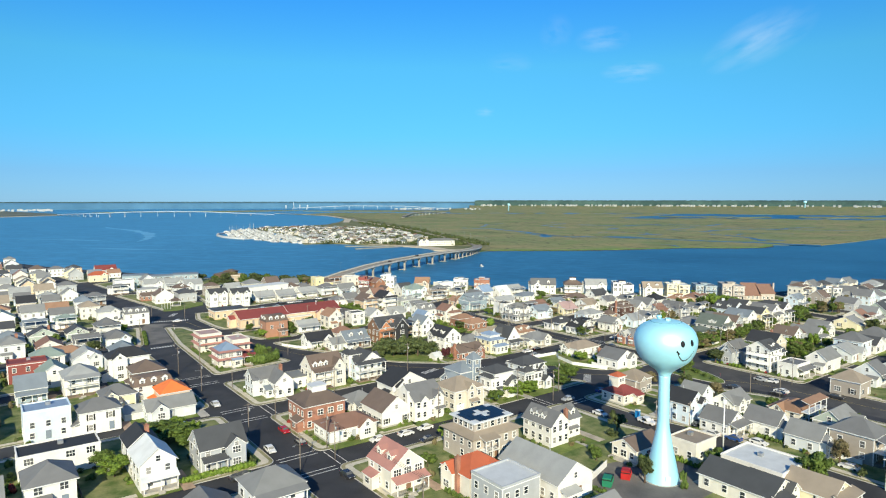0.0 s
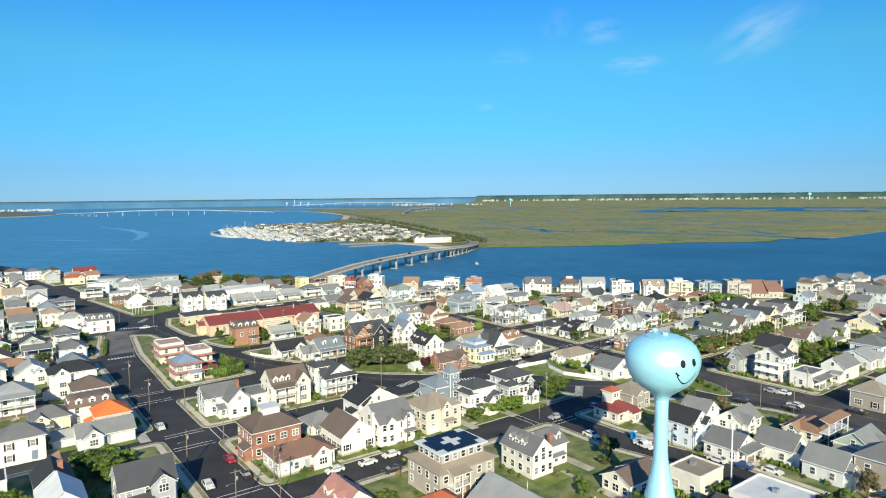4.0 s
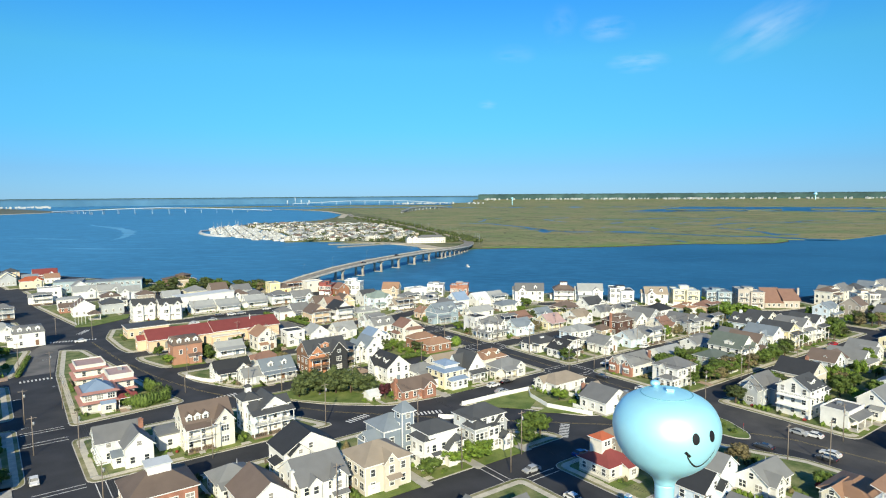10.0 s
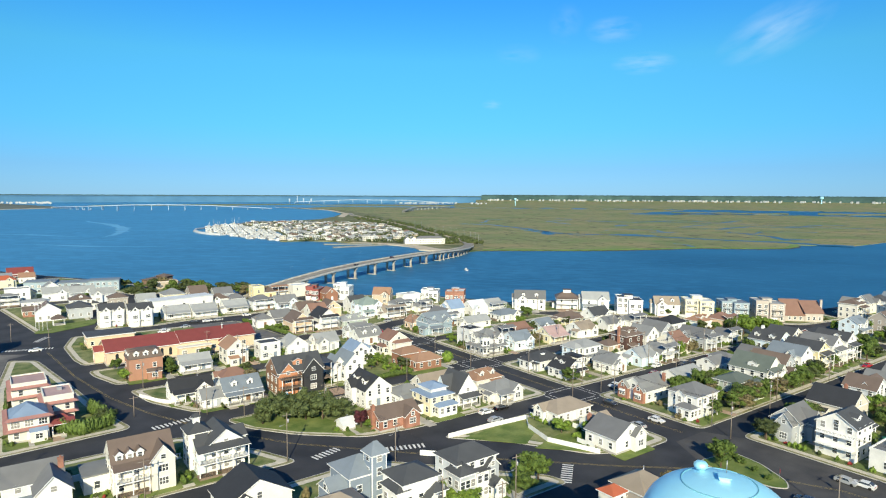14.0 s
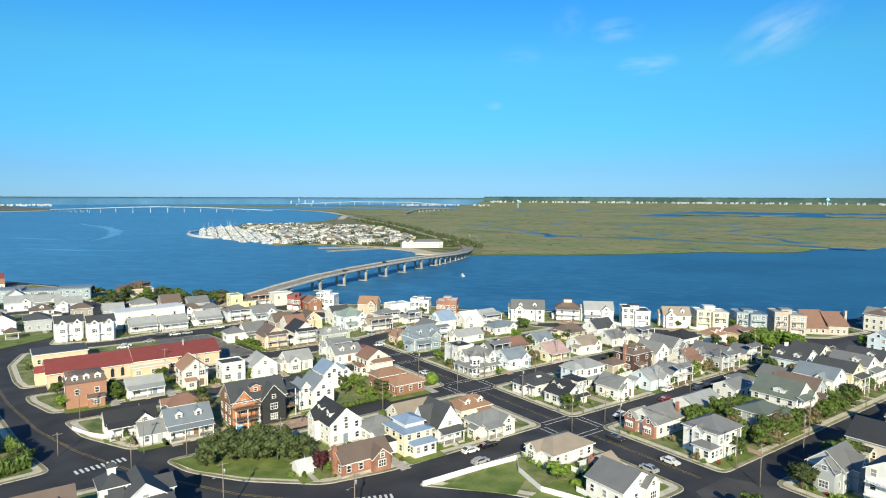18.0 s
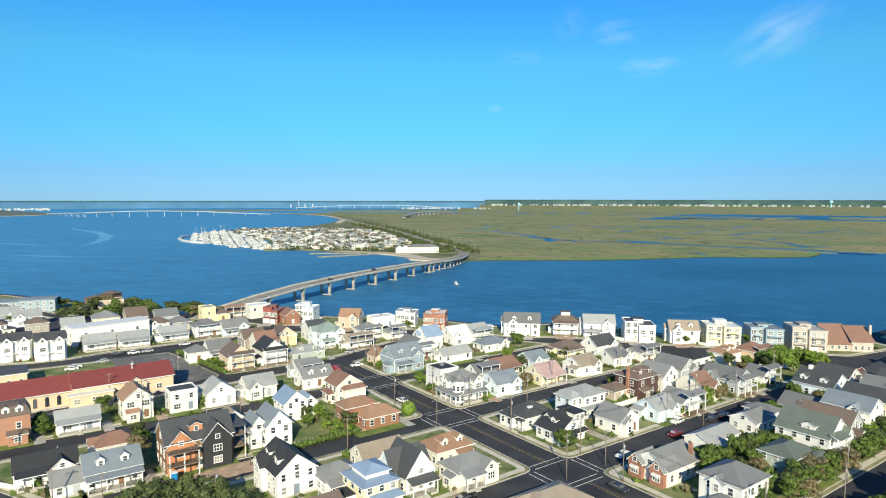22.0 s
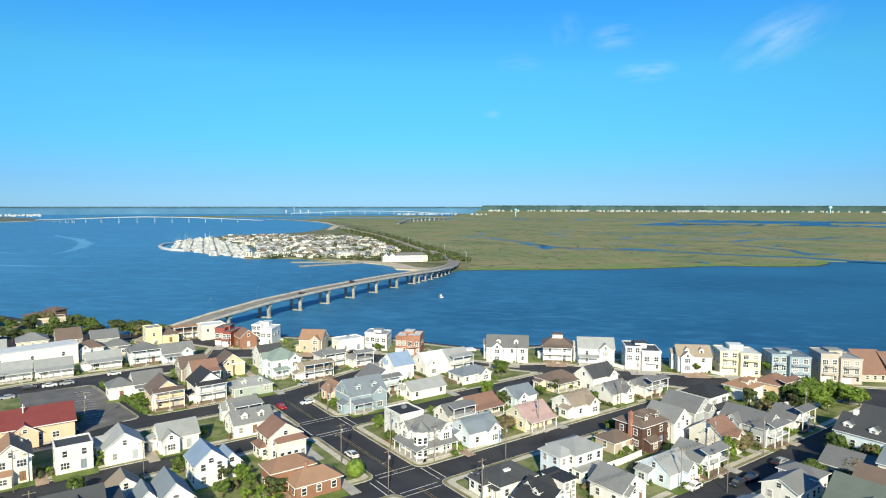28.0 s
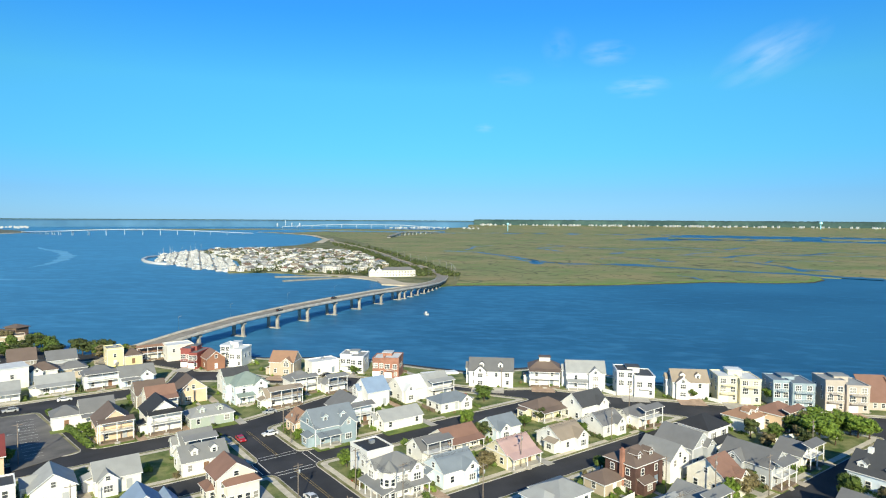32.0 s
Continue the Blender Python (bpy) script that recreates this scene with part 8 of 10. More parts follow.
def shrub(x, y, r, h, colour):
    ob = new("shrub", crown_mesh("shrub", colour, PLANT.randrange(3)))
    ob.matrix_basis = Matrix.Translation((x, y, 0.12 + h * 0.42)) @ Matrix.Rotation(PLANT.uniform(0, 6), 4, "Z") @ Matrix.Diagonal((r, r, h / 1.6, 1))
    return tagged(ob, f"rounded {'dry' if colour == 'dry' else 'green'} shrub beside a house", "shrub", "foundation shrubs")


def hedge(pts, wide, high, colour, label):
    bm = bmesh.new()
    rng = random.Random(9)
    for a, b in zip(pts, pts[1:]):
        n = max(2, int((Vector(b) - Vector(a)).length / (wide * 0.55)))
        for k in range(n):
            p = Vector(a).lerp(Vector(b), (k + 0.5) / n)
            hh = high * rng.uniform(0.85, 1.15)
            c = (p.x, p.y, hh * 0.5)
            bmesh.ops.create_icosphere(bm, subdivisions=1, radius=1, matrix=Matrix.Translation(c) @ Matrix.Diagonal((wide * 0.45, wide * 0.45, hh * 0.5, 1)))
            for _ in range(70):
                v = Vector((rng.gauss(0, 1), rng.gauss(0, 1), rng.gauss(0, 1))).normalized()
                q = Vector(c) + Vector((v.x * wide * 0.55, v.y * wide * 0.55, v.z * hh * 0.54)) * rng.uniform(0.85, 1.05)
                s = 0.2 * rng.uniform(0.6, 1.4)
                u = (v + Vector((rng.gauss(0, 0.5), rng.gauss(0, 0.5), rng.gauss(0, 0.5)))).normalized()
                ax = u.orthogonal().normalized()
                bx = u.cross(ax)
                bm.faces.new([bm.verts.new(q + ax * s * i + bx * s * j) for i, j in ((1, 0.2), (-0.2, 1), (-1, -0.2), (0.2, -1))])
    tagged(part("hedge", bm, LEAF[colour], None), label, "hedge")


tree(152.3, 200.6, 5.2, 2.3, "purple")
tree(226.6, 192.9, 5, 3.5, "green")
tree(218.3, 193.1, 4.2, 2.6, "green")
tree(379.4, 228.4, 7, 4.2, "bright")
tree(409.9, 229.8, 6, 3.8, "bright")
tree(295.4, 177.0, 5.4, 3.6, "green")
tree(284.5, 176.2, 4.6, 2.8, "green")
tree(324.3, 176.4, 5.6, 4, "green")
tree(317.3, 175.4, 4.6, 3, "bright")
tree(334.4, 227.7, 4.6, 2.8, "dry")
tree(311.2, 223.8, 3.4, 2.2, "bright")
tree(348.5, 205.4, 4.6, 3.2, "dry")
tree(343.7, 299.4, 5, 2, "dark")
tree(342.2, 330.2, 4, 2.4, "bright")
tree(269.6, 165.2, 5.6, 3.2, "green")
tree(265.8, 157.1, 5.6, 3, "dark")
tree(295.1, 164.2, 4.6, 3.2, "green")
tree(293.9, 158.0, 4.6, 3.2, "green")
tree(341.9, 226.4, 4.2, 2.4, "green")
tree(328.5, 272.9, 3.6, 2.4, "green")
tree(302.6, 197.6, 4.8, 3.6, "dry")
tree(296.8, 200.1, 3.8, 2.6, "green")
tree(283.8, 231.5, 4, 2.6, "green")
tree(274.7, 216.6, 3.4, 2, "dark")
tree(299.2, 262.1, 5, 2, "dark")
tree(298.9, 289.5, 4.4, 2.8, "green")
tree(372.8, 194.5, 6, 3, "bright")
tree(276.7, 194.5, 3.2, 1.8, "bright")
tree(288.9, 182.5, 3.8, 2.2, "bright")
tree(141.1, 260.1, 5, 2.8, "green")
tree(180.3, 275.0, 4.4, 2.4, "green")
tree(183.2, 249.1, 4.4, 2.4, "green")
tree(189.2, 255.1, 4, 2.2, "bright")
tree(183.2, 259.4, 4.2, 1.6, "dark")
tree(175.9, 365.2, 4.2, 2.4, "green")
tree(190.0, 250.9, 3, 1.8, "green")
tree(233.6, 268.9, 3.4, 2, "green")
tree(106.1, 311.3, 3, 2, "green")
tree(143.1, 263.4, 3.8, 2.6, "green")
tree(120.8, 478.1, 6, 4, "green")
tree(151.1, 461.8, 7, 5, "dark")
tree(168.7, 155.4, 6, 3.6, "green")
tree(173.1, 150.9, 6.5, 4.0, "green")
tree(163.0, 148.0, 4, 3.2, "green")
tree(148.7, 150.1, 4.2, 4.0, "bright")
tree(147.2, 153.5, 4, 3.5, "bright")
tree(213.9, 133.5, 5, 3.8, "green")
tree(235.2, 138.8, 5.5, 3.4, "dark")
tree(194.0, 166.3, 4, 3, "bright")
tree(198.9, 161.0, 4, 2.6, "bright")
tree(252.0, 149.1, 5, 4.5, "dry")
tree(261.7, 148.2, 5.5, 4.2, "green")
tree(273.0, 148.2, 5, 3.8, "dry")
tree(294.8, 151.1, 5.5, 4, "green")
tree(285.2, 150.1, 4.5, 3.4, "green")
tree(349.8, 201.2, 8.5, 5, "bright")
tree(365.3, 196.9, 7, 4.6, "bright")
tree(391.7, 185.4, 6, 3.2, "bright")
tree(297.7, 203.1, 4, 3.0, "dry")
tree(261.2, 243.5, 4.4, 3.0, "dry")
tree(262.5, 163.6, 5, 2.6, "bright")
tree(252.8, 133.7, 6, 3.8, "green")
tree(259.6, 132.8, 5, 3.6, "dark")
tree(291.5, 261.5, 4, 2.6, "green")
tree(302.8, 294.8, 4.4, 4, "green")
tree(305.5, 199.0, 4.2, 3.4, "green")
tree(255.4, 239.4, 4.6, 3, "dry")
tree(328.5, 179.6, 5, 4, "dry")
tree(272.6, 198.5, 4, 2.4, "green")
tree(361.0, 269.7, 5, 2.6, "green")
tree(361.4, 249.4, 4, 3, "green")
tree(376.5, 236.7, 4.8, 2.6, "green")
tree(287.7, 297.1, 3.4, 2.6, "bright")
tree(200.9, 445.8, 6.5, 4.5, "green")
tree(192.8, 240.7, 5, 3.4, "dark")
tree(185.7, 256.4, 4.4, 2, "dark")
tree(179.4, 270.2, 4.4, 3, "green")
tree(166.3, 285.2, 3.6, 3, "bright")
tree(161.8, 318.6, 4, 2.6, "bright")
tree(180.3, 323.9, 3.2, 2.8, "green")
tree(177.6, 333.7, 3, 2.4, "bright")
tree(217.9, 328.2, 3.4, 2.4, "green")
tree(226.8, 291.3, 3, 2.4, "bright")
tree(232.1, 265.0, 3.6, 2.4, "bright")
tree(230.3, 256.0, 3.2, 2.6, "green")
tree(276.0, 345.5, 4, 2.2, "green")
tree(139.2, 307.1, 4, 3, "green")
tree(122.9, 280.5, 3.6, 2.8, "green")
tree(104.6, 280.8, 4, 3, "bright")
tree(108.1, 303.3, 4.2, 2.6, "green")
tree(154.3, 198.7, 2.6, 2, "bright")
tree(144.0, 469.9, 7, 6, "dark")
tree(164.1, 464.1, 7, 6, "green")
tree(172.1, 461.9, 7, 5.5, "dark")
tree(183.9, 458.9, 7, 5, "green")
tree(194.9, 464.4, 6.5, 4.5, "dark")
tree(105.0, 491.8, 7, 3.4, "green")
tree(79.3, 209.8, 3.4, 3, "bright")
tree(57.5, 338.5, 4, 4, "bright")
tree(118.8, 152.0, 4.4, 3.4, "bright")
tree(99.8, 134.8, 4.4, 3, "bright")
tree(38.7, 177.7, 5, 6, "green")
tree(42.5, 173.5, 5, 5, "green")
tree(38.6, 216.5, 3.6, 2.6, "dry")
tree(53.6, 202.0, 3, 2.4, "green")
tree(140.0, 147.5, 4.2, 4, "bright")
tree(146.9, 145.8, 4.2, 3.6, "bright")
tree(132.5, 148.0, 4, 3.4, "green")
tree(309.9, 125.2, 7, 4, "bright")
tree(280.7, 122.8, 5.4, 3.4, "dry")
tree(259.1, 136.8, 5, 3, "green")
tree(259.7, 150.6, 5.5, 4, "green")
tree(262.5, 160.5, 5.5, 3.6, "dark")
tree(232.0, 90.2, 4, 3, "green")
tree(43.0, 181.8, 4, 4.4, "bright")
tree(43.5, 169.6, 3.4, 3.6, "green")
tree(34.4, 170.4, 4, 4, "green")
tree(24.6, 160.1, 5, 4, "bright")
tree(23.2, 167.6, 4.6, 3, "green")
tree(102.0, 132.2, 4.4, 3, "bright")
tree(86.1, 120.8, 3.6, 2.8, "green")
tree(153.2, 60.0, 8.5, 4.2, "green")
tree(157.7, 57.6, 6.5, 3.2, "dark")
tree(263.3, 151.1, 5.5, 4, "green")
tree(411.1, 171.8, 6, 3.6, "bright")
tree(356.8, 206.2, 7.5, 4.2, "bright")
tree(300.8, 154.5, 5, 3.2, "bright")

# the wide evergreen thicket on the corner green
for dx, dy, h, r in ((-6, 4.5, 6.8, 4.6), (-2, 2.0, 7.2, 5.0), (2.5, -0.5, 7.0, 4.8), (6.5, -3.0, 7.2, 4.6), (10.5, -5.5, 6.4, 4.2), (0.5, 6.0, 7.0, 4.6), (5.5, 3.0, 7.0, 4.6), (-8.5, 3.0, 5.6, 2.8), (9.0, 0.5, 7.6, 3.2), (-3.5, 6.5, 7.8, 2.8), (3.0, 3.0, 8.2, 2.6)):
    tree(140 + dx, 215.5 + dy, h, r, "pine")
hedge([(84, 243.5), (90, 237.5), (98, 241.5), (94, 256)], 1.9, 4.2, "green", "tall green row of narrow conifers")
bm = bmesh.new()
bmesh.ops.create_icosphere(bm, subdivisions=3, radius=2.05, matrix=Matrix.Translation((0, 0, 2.15)))
leaf_ball(bm, random.Random(14), (0, 0, 2.15), 2.1, 1500, 0.15, 1.0)
ball = tagged(part("globe_shrub", bm, LEAF["bright"], None, m=pose(211.6, 241.4, 0.12)), "large clipped bright green globe shrub on the corner", "shrub")
hedge([(174, 236.8), (193, 237.6)], 2.2, 1.8, "green", "low green hedge along the street")
for x, y, r, h in ((42, 181, 3, 4), (47, 178.5, 2.6, 3.6), (38, 183, 2.6, 3.6), (187, 240, 1.6, 2), (189.5, 242.5, 1.8, 2.4), (192, 240, 1.5, 1.9), (194, 243.5, 1.7, 2.2), (187, 246, 1.8, 2.6), (191, 247, 1.6, 2.0)):
    shrub(x, y, r, h, "bright")
for x, y, h, r in ((244, 133, 5, 3), (240, 148.5, 5, 2.8)):
    tree(x, y, h, r, "green")
bm = bmesh.new()
ISLAND = rounded([(207, 135), (206.8, 127), (208, 117.5), (210.5, 114.8), (214, 117), (218.5, 125.5), (219.5, 133)], 2.0)
prism(bm, ISLAND, -0.2, 0.14)
isle_kerb = tagged(part("traffic_island", bm, KERB, None), "kerbed green traffic island in the boulevard", "traffic island", kind="structure")
bm = bmesh.new()
prism(bm, inset(ISLAND, 0.3), 0.1, 0.18)
part("lawn", bm, LAWN, isle_kerb, "green grass")
BLOCKS.append(inset(ISLAND, 0.4))
tree(211, 131, 6.2, 3.6, "green")
for x, y, r, h in ((215, 128, 1.4, 1.6), (213, 124, 1.2, 1.4), (211.5, 120, 1.1, 1.3), (216, 131, 1.3, 1.5)):
    shrub(x, y, r, h, "green")
e = thing("road_sign", pose(213.5, 118.5, 0.15, 0, 0, 30), "red and white triangular road sign on a post", "sign")
bm = bmesh.new()
ring_tube(bm, [(0, 0, -0.2), (0, 0, 2.2)], [0.05, 0.05], 6)
part("post", bm, STEEL, e)
bm = bmesh.new()
prism(bm, [(-0.55, -0.03), (0.55, -0.03), (0.55, 0.03), (-0.55, 0.03)], 1.5, 2.4)
part("panel", bm, mat("sign_red", (0.55, 0.03, 0.03), 0.5, 0.05, 1, 0.2), e)
for x, y, h, r, c in ((254.7, 148.3, 6.5, 4.4, "green"), (249.5, 149.5, 5.4, 3.4, "green"), (261, 148.6, 6.4, 4.2, "dry"), (267, 148.5, 6.6, 4.0, "green"), (274, 149, 6, 3.6, "dry"), (286, 149.6, 5.6, 3.4, "green"), (292, 149, 5.4, 3.6, "green"), (234, 132, 5.6, 3.2, "dark"), (257, 133, 5.8, 4.0, "green"), (276, 120.4, 6, 3.6, "dry"), (249, 114, 4.6, 2.8, "green"), (359.7, 205.7, 8, 5, "bright"), (366, 204, 7, 4.2, "bright"), (373, 200.5, 7, 4.6, "bright"), (261.3, 161.7, 6, 3.2, "bright"), (299, 197, 5, 3.4, "dry"), (303.7, 171.3, 6, 3.8, "dry"), (375.5, 157, 8, 4.4, "green"), (368.6, 160, 6, 3.4, "green"), (383, 160, 5, 3, "bright")):
    tree(x, y, h, r, c)
more = random.Random(52)
for x0, x1, y0, y1, n in ((300, 398, 148, 181, 22), (330, 380, 194, 212, 8), (232, 312, 148, 181, 12), (262, 330, 100, 136, 12), (345, 470, 100, 136, 12), (410, 500, 148, 174, 8)):
    for k in range(n):
        for _ in range(12):
            x, y = more.uniform(x0, x1), more.uniform(y0, y1)
            if free(x, y, 1.6, 1.6):
                tree(x, y, more.uniform(4, 7.5), more.uniform(2.2, 3.6), more.choice(("green", "dark", "bright", "green", "dry")))
                break
hedge([(61, 300), (66, 330)], 1.6, 1.2, "green", "low green hedge along the pavement")
hedge([(174.5, 362), (181, 318)], 2.2, 1.6, "green", "uneven green hedge beside the car park")
hedge([(36, 147), (53, 146.6)], 1.6, 1.5, "bright", "clipped green hedge before a porch")
wood = random.Random(21)
for k in range(26):
    t = wood.random()
    tree(150 + 60 * t + wood.uniform(-5, 5), 512 - 78 * t + wood.uniform(-9, 9), wood.uniform(5, 8), wood.uniform(3.6, 5.4), wood.choice(("green", "dark", "dark", "green", "dry")))

# scrub along the causeway and the island, too many to count
bm = bmesh.new()
rng = random.Random(31)
for k in range(420):
    t = rng.random() ** 1.3
    line = ((566, 690), (606, 770), (656, 905), (733, 1083), (802, 1265), (900, 1580))
    i = min(4, int(t * 5))
    f = t * 5 - i
    x, y = (line[i][j] + (line[i + 1][j] - line[i][j]) * f for j in (0, 1))
    side = rng.choice((-1, 1, 1))
    off = rng.uniform(9, 26) if side < 0 else rng.uniform(9, 34)
    x, y, r = x - side * off * 0.85, y + side * off * 0.5, rng.uniform(2.0, 4.5)
    bmesh.ops.create_icosphere(bm, subdivisions=1, radius=1, matrix=Matrix.Translation((x, y, r * 0.6)) @ Matrix.Diagonal((r * 0.8, r * 0.8, r * 0.7, 1)))
    leaf_ball(bm, rng, (x, y, r * 0.7), r, 40, 0.75)
for k in range(2400):
    x, y, r = rng.uniform(405, 720), rng.uniform(740, 1400), rng.uniform(2.0, 4.6)
    edge = not within(HOME, x, y) and within(HOME, x - 14, y + 22)
    if edge or (within(HOME, x, y) and rng.random() < 0.6):
        leaf_ball(bm, rng, (x, y, r * 0.8), r, 36, 0.8)
for x, y, r in ((566, 700, 4), (572, 712, 4.5), (560, 716, 4), (580, 724, 4.5), (568, 728, 4), (588, 740, 4), (574, 744, 4), (486, 770, 3.5), (493, 762, 3.6), (500, 756, 4), (508, 748, 3.4), (481, 778, 3)):
    leaf_ball(bm, rng, (x, y, r * 0.8), r, 60, 0.8)
tagged(part("scrub", bm, LEAF["dark"], None), "dark scrub along the causeway and among the island houses", "scrub", kind="stuff")

# ---------------------------------------------------------------- shrubs, lawns and drives at the houses
HOUSES = [o for o in scene.collection.objects if o.name.split(".")[0] == "house"]
SPOTS = {(round(a), round(b)): (c - 1, q - 1) for a, b, c, q in TAKEN}
yardwork = random.Random(17)
lawn_count = 0
for ob in HOUSES:
    x, y = ob.location.x, ob.location.y
    if not (0 < x < 345 and 85 < y < 352):
        continue
    w, d = SPOTS.get((round(x), round(y)), (10, 10))
    if yardwork.random() < 0.75:
        bm = bmesh.new()
        deep = yardwork.uniform(2.2, 4.0)
        prism(bm, rounded(rect(x - w / 2 - 0.8, x + w / 2 + 0.8, y - d / 2 - deep, y - d / 2 + 1), 0.5, 2), 0.12, 0.19)
        tagged(part("lawn", bm, LAWN, None), "mown green front lawn", "lawn", kind="structure")
    if yardwork.random() < 0.45:
        bm = bmesh.new()
        sx = x + w / 2 + 0.4
        prism(bm, rect(sx, sx + 2.6, y - d / 2 - 4, y + d * 0.2), 0.12, 0.195)
        tagged(part("driveway", bm, yardwork.choice((CONCRETE, GRAVEL, CONCRETE, PAVER)), None), "pale driveway beside a house", "driveway", kind="structure")
    for k in range(yardwork.randrange(0, 3)):
        if yardwork.random() < 0.5:
            sx, sy = x + yardwork.uniform(-w / 2, w / 2), y - d / 2 - yardwork.uniform(0.7, 1.3)
        else:
            sx, sy = x - w / 2 - yardwork.uniform(0.7, 1.4), y + yardwork.uniform(-d / 2, d / 2)
        shrub(sx, sy, yardwork.uniform(0.6, 1.2), yardwork.uniform(0.8, 1.9), yardwork.choice(("green", "bright", "green", "dry", "dark")))
for k in range(190):
    x, y = yardwork.choice(((232, 330, 100, 180), (232, 312, 148, 180), (232, 312, 148, 180), (230, 360, 194, 226), (230, 325, 240, 270), (-30, 55, 150, 330), (160, 206, 50, 130), (330, 420, 100, 180), (72, 145, 60, 130), (100, 214, 240, 305))), 0
    x0, x1, y0, y1 = x
    x, y = yardwork.uniform(x0, x1), yardwork.uniform(y0, y1)
    if free(x, y, 2.4, 2.4) and not any(a - 1 < y < b + 1 for a, b in ((135, 145), (179, 192), (228, 238), (272, 282))) and abs(x - 63) > 8 and abs(x - 221) > 8 and abs(x - 150) > 7:
        if yardwork.random() < 0.6:
            tree(x, y, yardwork.uniform(3.5, 7), yardwork.uniform(1.8, 3.4), yardwork.choice(("green", "dark", "dry", "bright", "green")))
        else:
            shrub(x, y, yardwork.uniform(1.0, 1.9), yardwork.uniform(1.4, 2.6), yardwork.choice(("green", "bright", "dark", "dry")))
for pts in ([(125.5, 226.5), (129, 217.5), (137, 207.5), (150, 196.5), (152, 199), (147, 214), (146, 226.5)], [(170, 178.5), (181, 166), (190, 171.5), (191.5, 180)], [(181, 163), (191.5, 152.5), (205, 149), (211, 149.5), (208, 157), (193, 166)]):
    bm = bmesh.new()
    prism(bm, pts, 0.12, 0.2)
    tagged(part("lawn", bm, LAWN, None), "wide mown green lawn on the corner", "lawn", kind="structure")


# ---------------------------------------------------------------- garden growth, paths and fences round every house
tidy = random.Random(77)
TUFTS = []
for k in range(4):
    bm = bmesh.new()
    r2 = random.Random(k + 60)
    for c, r in (((0, 0, 0.45), 0.55), ((0.4, 0.1, 0.3), 0.42), ((-0.3, 0.35, 0.35), 0.42), ((-0.1, -0.4, 0.3), 0.4)):
        bmesh.ops.create_icosphere(bm, subdivisions=1, radius=r * 0.8, matrix=Matrix.Translation(c))
        leaf_ball(bm, r2, c, r, 16, 0.16)
    bm.verts.index_update()
    TUFTS.append(([tuple(v.co) for v in bm.verts], [[v.index for v in f.verts] for f in bm.faces]))
    bm.free()
GROW = dict(v=[], f=[], m=[])
GROW_LEAVES = ("green", "bright", "dark", "dry", "red")


def grow(x, y, r, h, kind):
    if not inside(x, y) or not all(abs(x - a) > (c - 1) / 2 + 0.1 or abs(y - b) > (q - 1) / 2 + 0.1 for a, b, c, q in TAKEN if abs(a - x) < 20 and abs(b - y) < 20):
        return
    vs, fs = TUFTS[tidy.randrange(4)]
    a, n0 = tidy.uniform(0, 6.28), len(GROW["v"])
    c, s = math.cos(a) * r, math.sin(a) * r
    GROW["v"] += [(x + p[0] * c - p[1] * s, y + p[0] * s + p[1] * c, 0.15 + p[2] * h) for p in vs]
    GROW["f"] += [[n0 + i for i in f] for f in fs]
    GROW["m"] += [GROW_LEAVES.index(kind)] * len(fs)


def leafy():
    return tidy.choice(("green", "green", "bright", "dark", "dry", "bright", "green", "red" if tidy.random() < 0.25 else "dark"))


paths, boards, yards = bmesh.new(), bmesh.new(), bmesh.new()
for x, y, w, d in list(TAKEN):
    w, d = w - 1, d - 1
    if not (-20 < x < 430 and 50 < y < 420) or w > 24:
        continue
    for k in range(tidy.randrange(4, 9)):
        if tidy.random() < 0.55:
            grow(x + tidy.uniform(-w / 2, w / 2), y - d / 2 - tidy.uniform(0.6, 2.2), tidy.uniform(0.5, 1.0), tidy.uniform(0.6, 1.4), leafy())
        else:
            grow(x - w / 2 - tidy.uniform(0.6, 1.8), y + tidy.uniform(-d / 2, d / 2), tidy.uniform(0.5, 1.1), tidy.uniform(0.6, 1.6), leafy())
    if tidy.random() < 0.5:
        side, kind, n = tidy.choice((-1, 1)), leafy(), tidy.randrange(4, 9)
        for k in range(n):
            grow(x + side * (w / 2 + 1.5), y - d / 2 - 2 + k * 1.2, tidy.uniform(0.7, 0.95), tidy.uniform(1.2, 1.8), kind)
    for k in range(tidy.randrange(1, 4)):
        grow(x + tidy.uniform(-w, w), y + d / 2 + tidy.uniform(1, 5), tidy.uniform(0.8, 1.8), tidy.uniform(1.2, 3.0), leafy())
    px, py = x + tidy.uniform(-0.2, 0.2) * w, y - d / 2
    if inside(px, py - 2.5):
        box(paths, px - 0.6, px + 0.6, py - 4.2, py, 0.15, 0.205)
    if tidy.random() < 0.4 and inside(x, y + d / 2 + 3):
        u = tidy.uniform(2, 4)
        box(yards, x - u, x + u * 0.6, y + d / 2, y + d / 2 + tidy.uniform(2, 4), 0.15, 0.2, tidy.randrange(3))
    if tidy.random() < 0.4:
        fx, mi, hh = x + tidy.choice((-1, 1)) * (w / 2 + 1.1), tidy.randrange(2), tidy.uniform(1.1, 1.7)
        n = int(d / 1.9)
        for k in range(n):
            fy = y - d / 2 + 2 + k * 1.9
            if inside(fx, fy + 1):
                box(boards, fx - 0.03, fx + 0.03, fy + 0.04, fy + 1.86, 0.2, 0.1 + hh, mi)
                box(boards, fx - 0.06, fx + 0.06, fy - 0.06, fy + 0.06, 0.1, 0.2 + hh, mi)
me = bpy.data.meshes.new("garden_plants")
me.from_pydata(GROW["v"], [], GROW["f"])
for k in GROW_LEAVES:
    me.materials.append(LEAF[k])
me.polygons.foreach_set("material_index", GROW["m"])
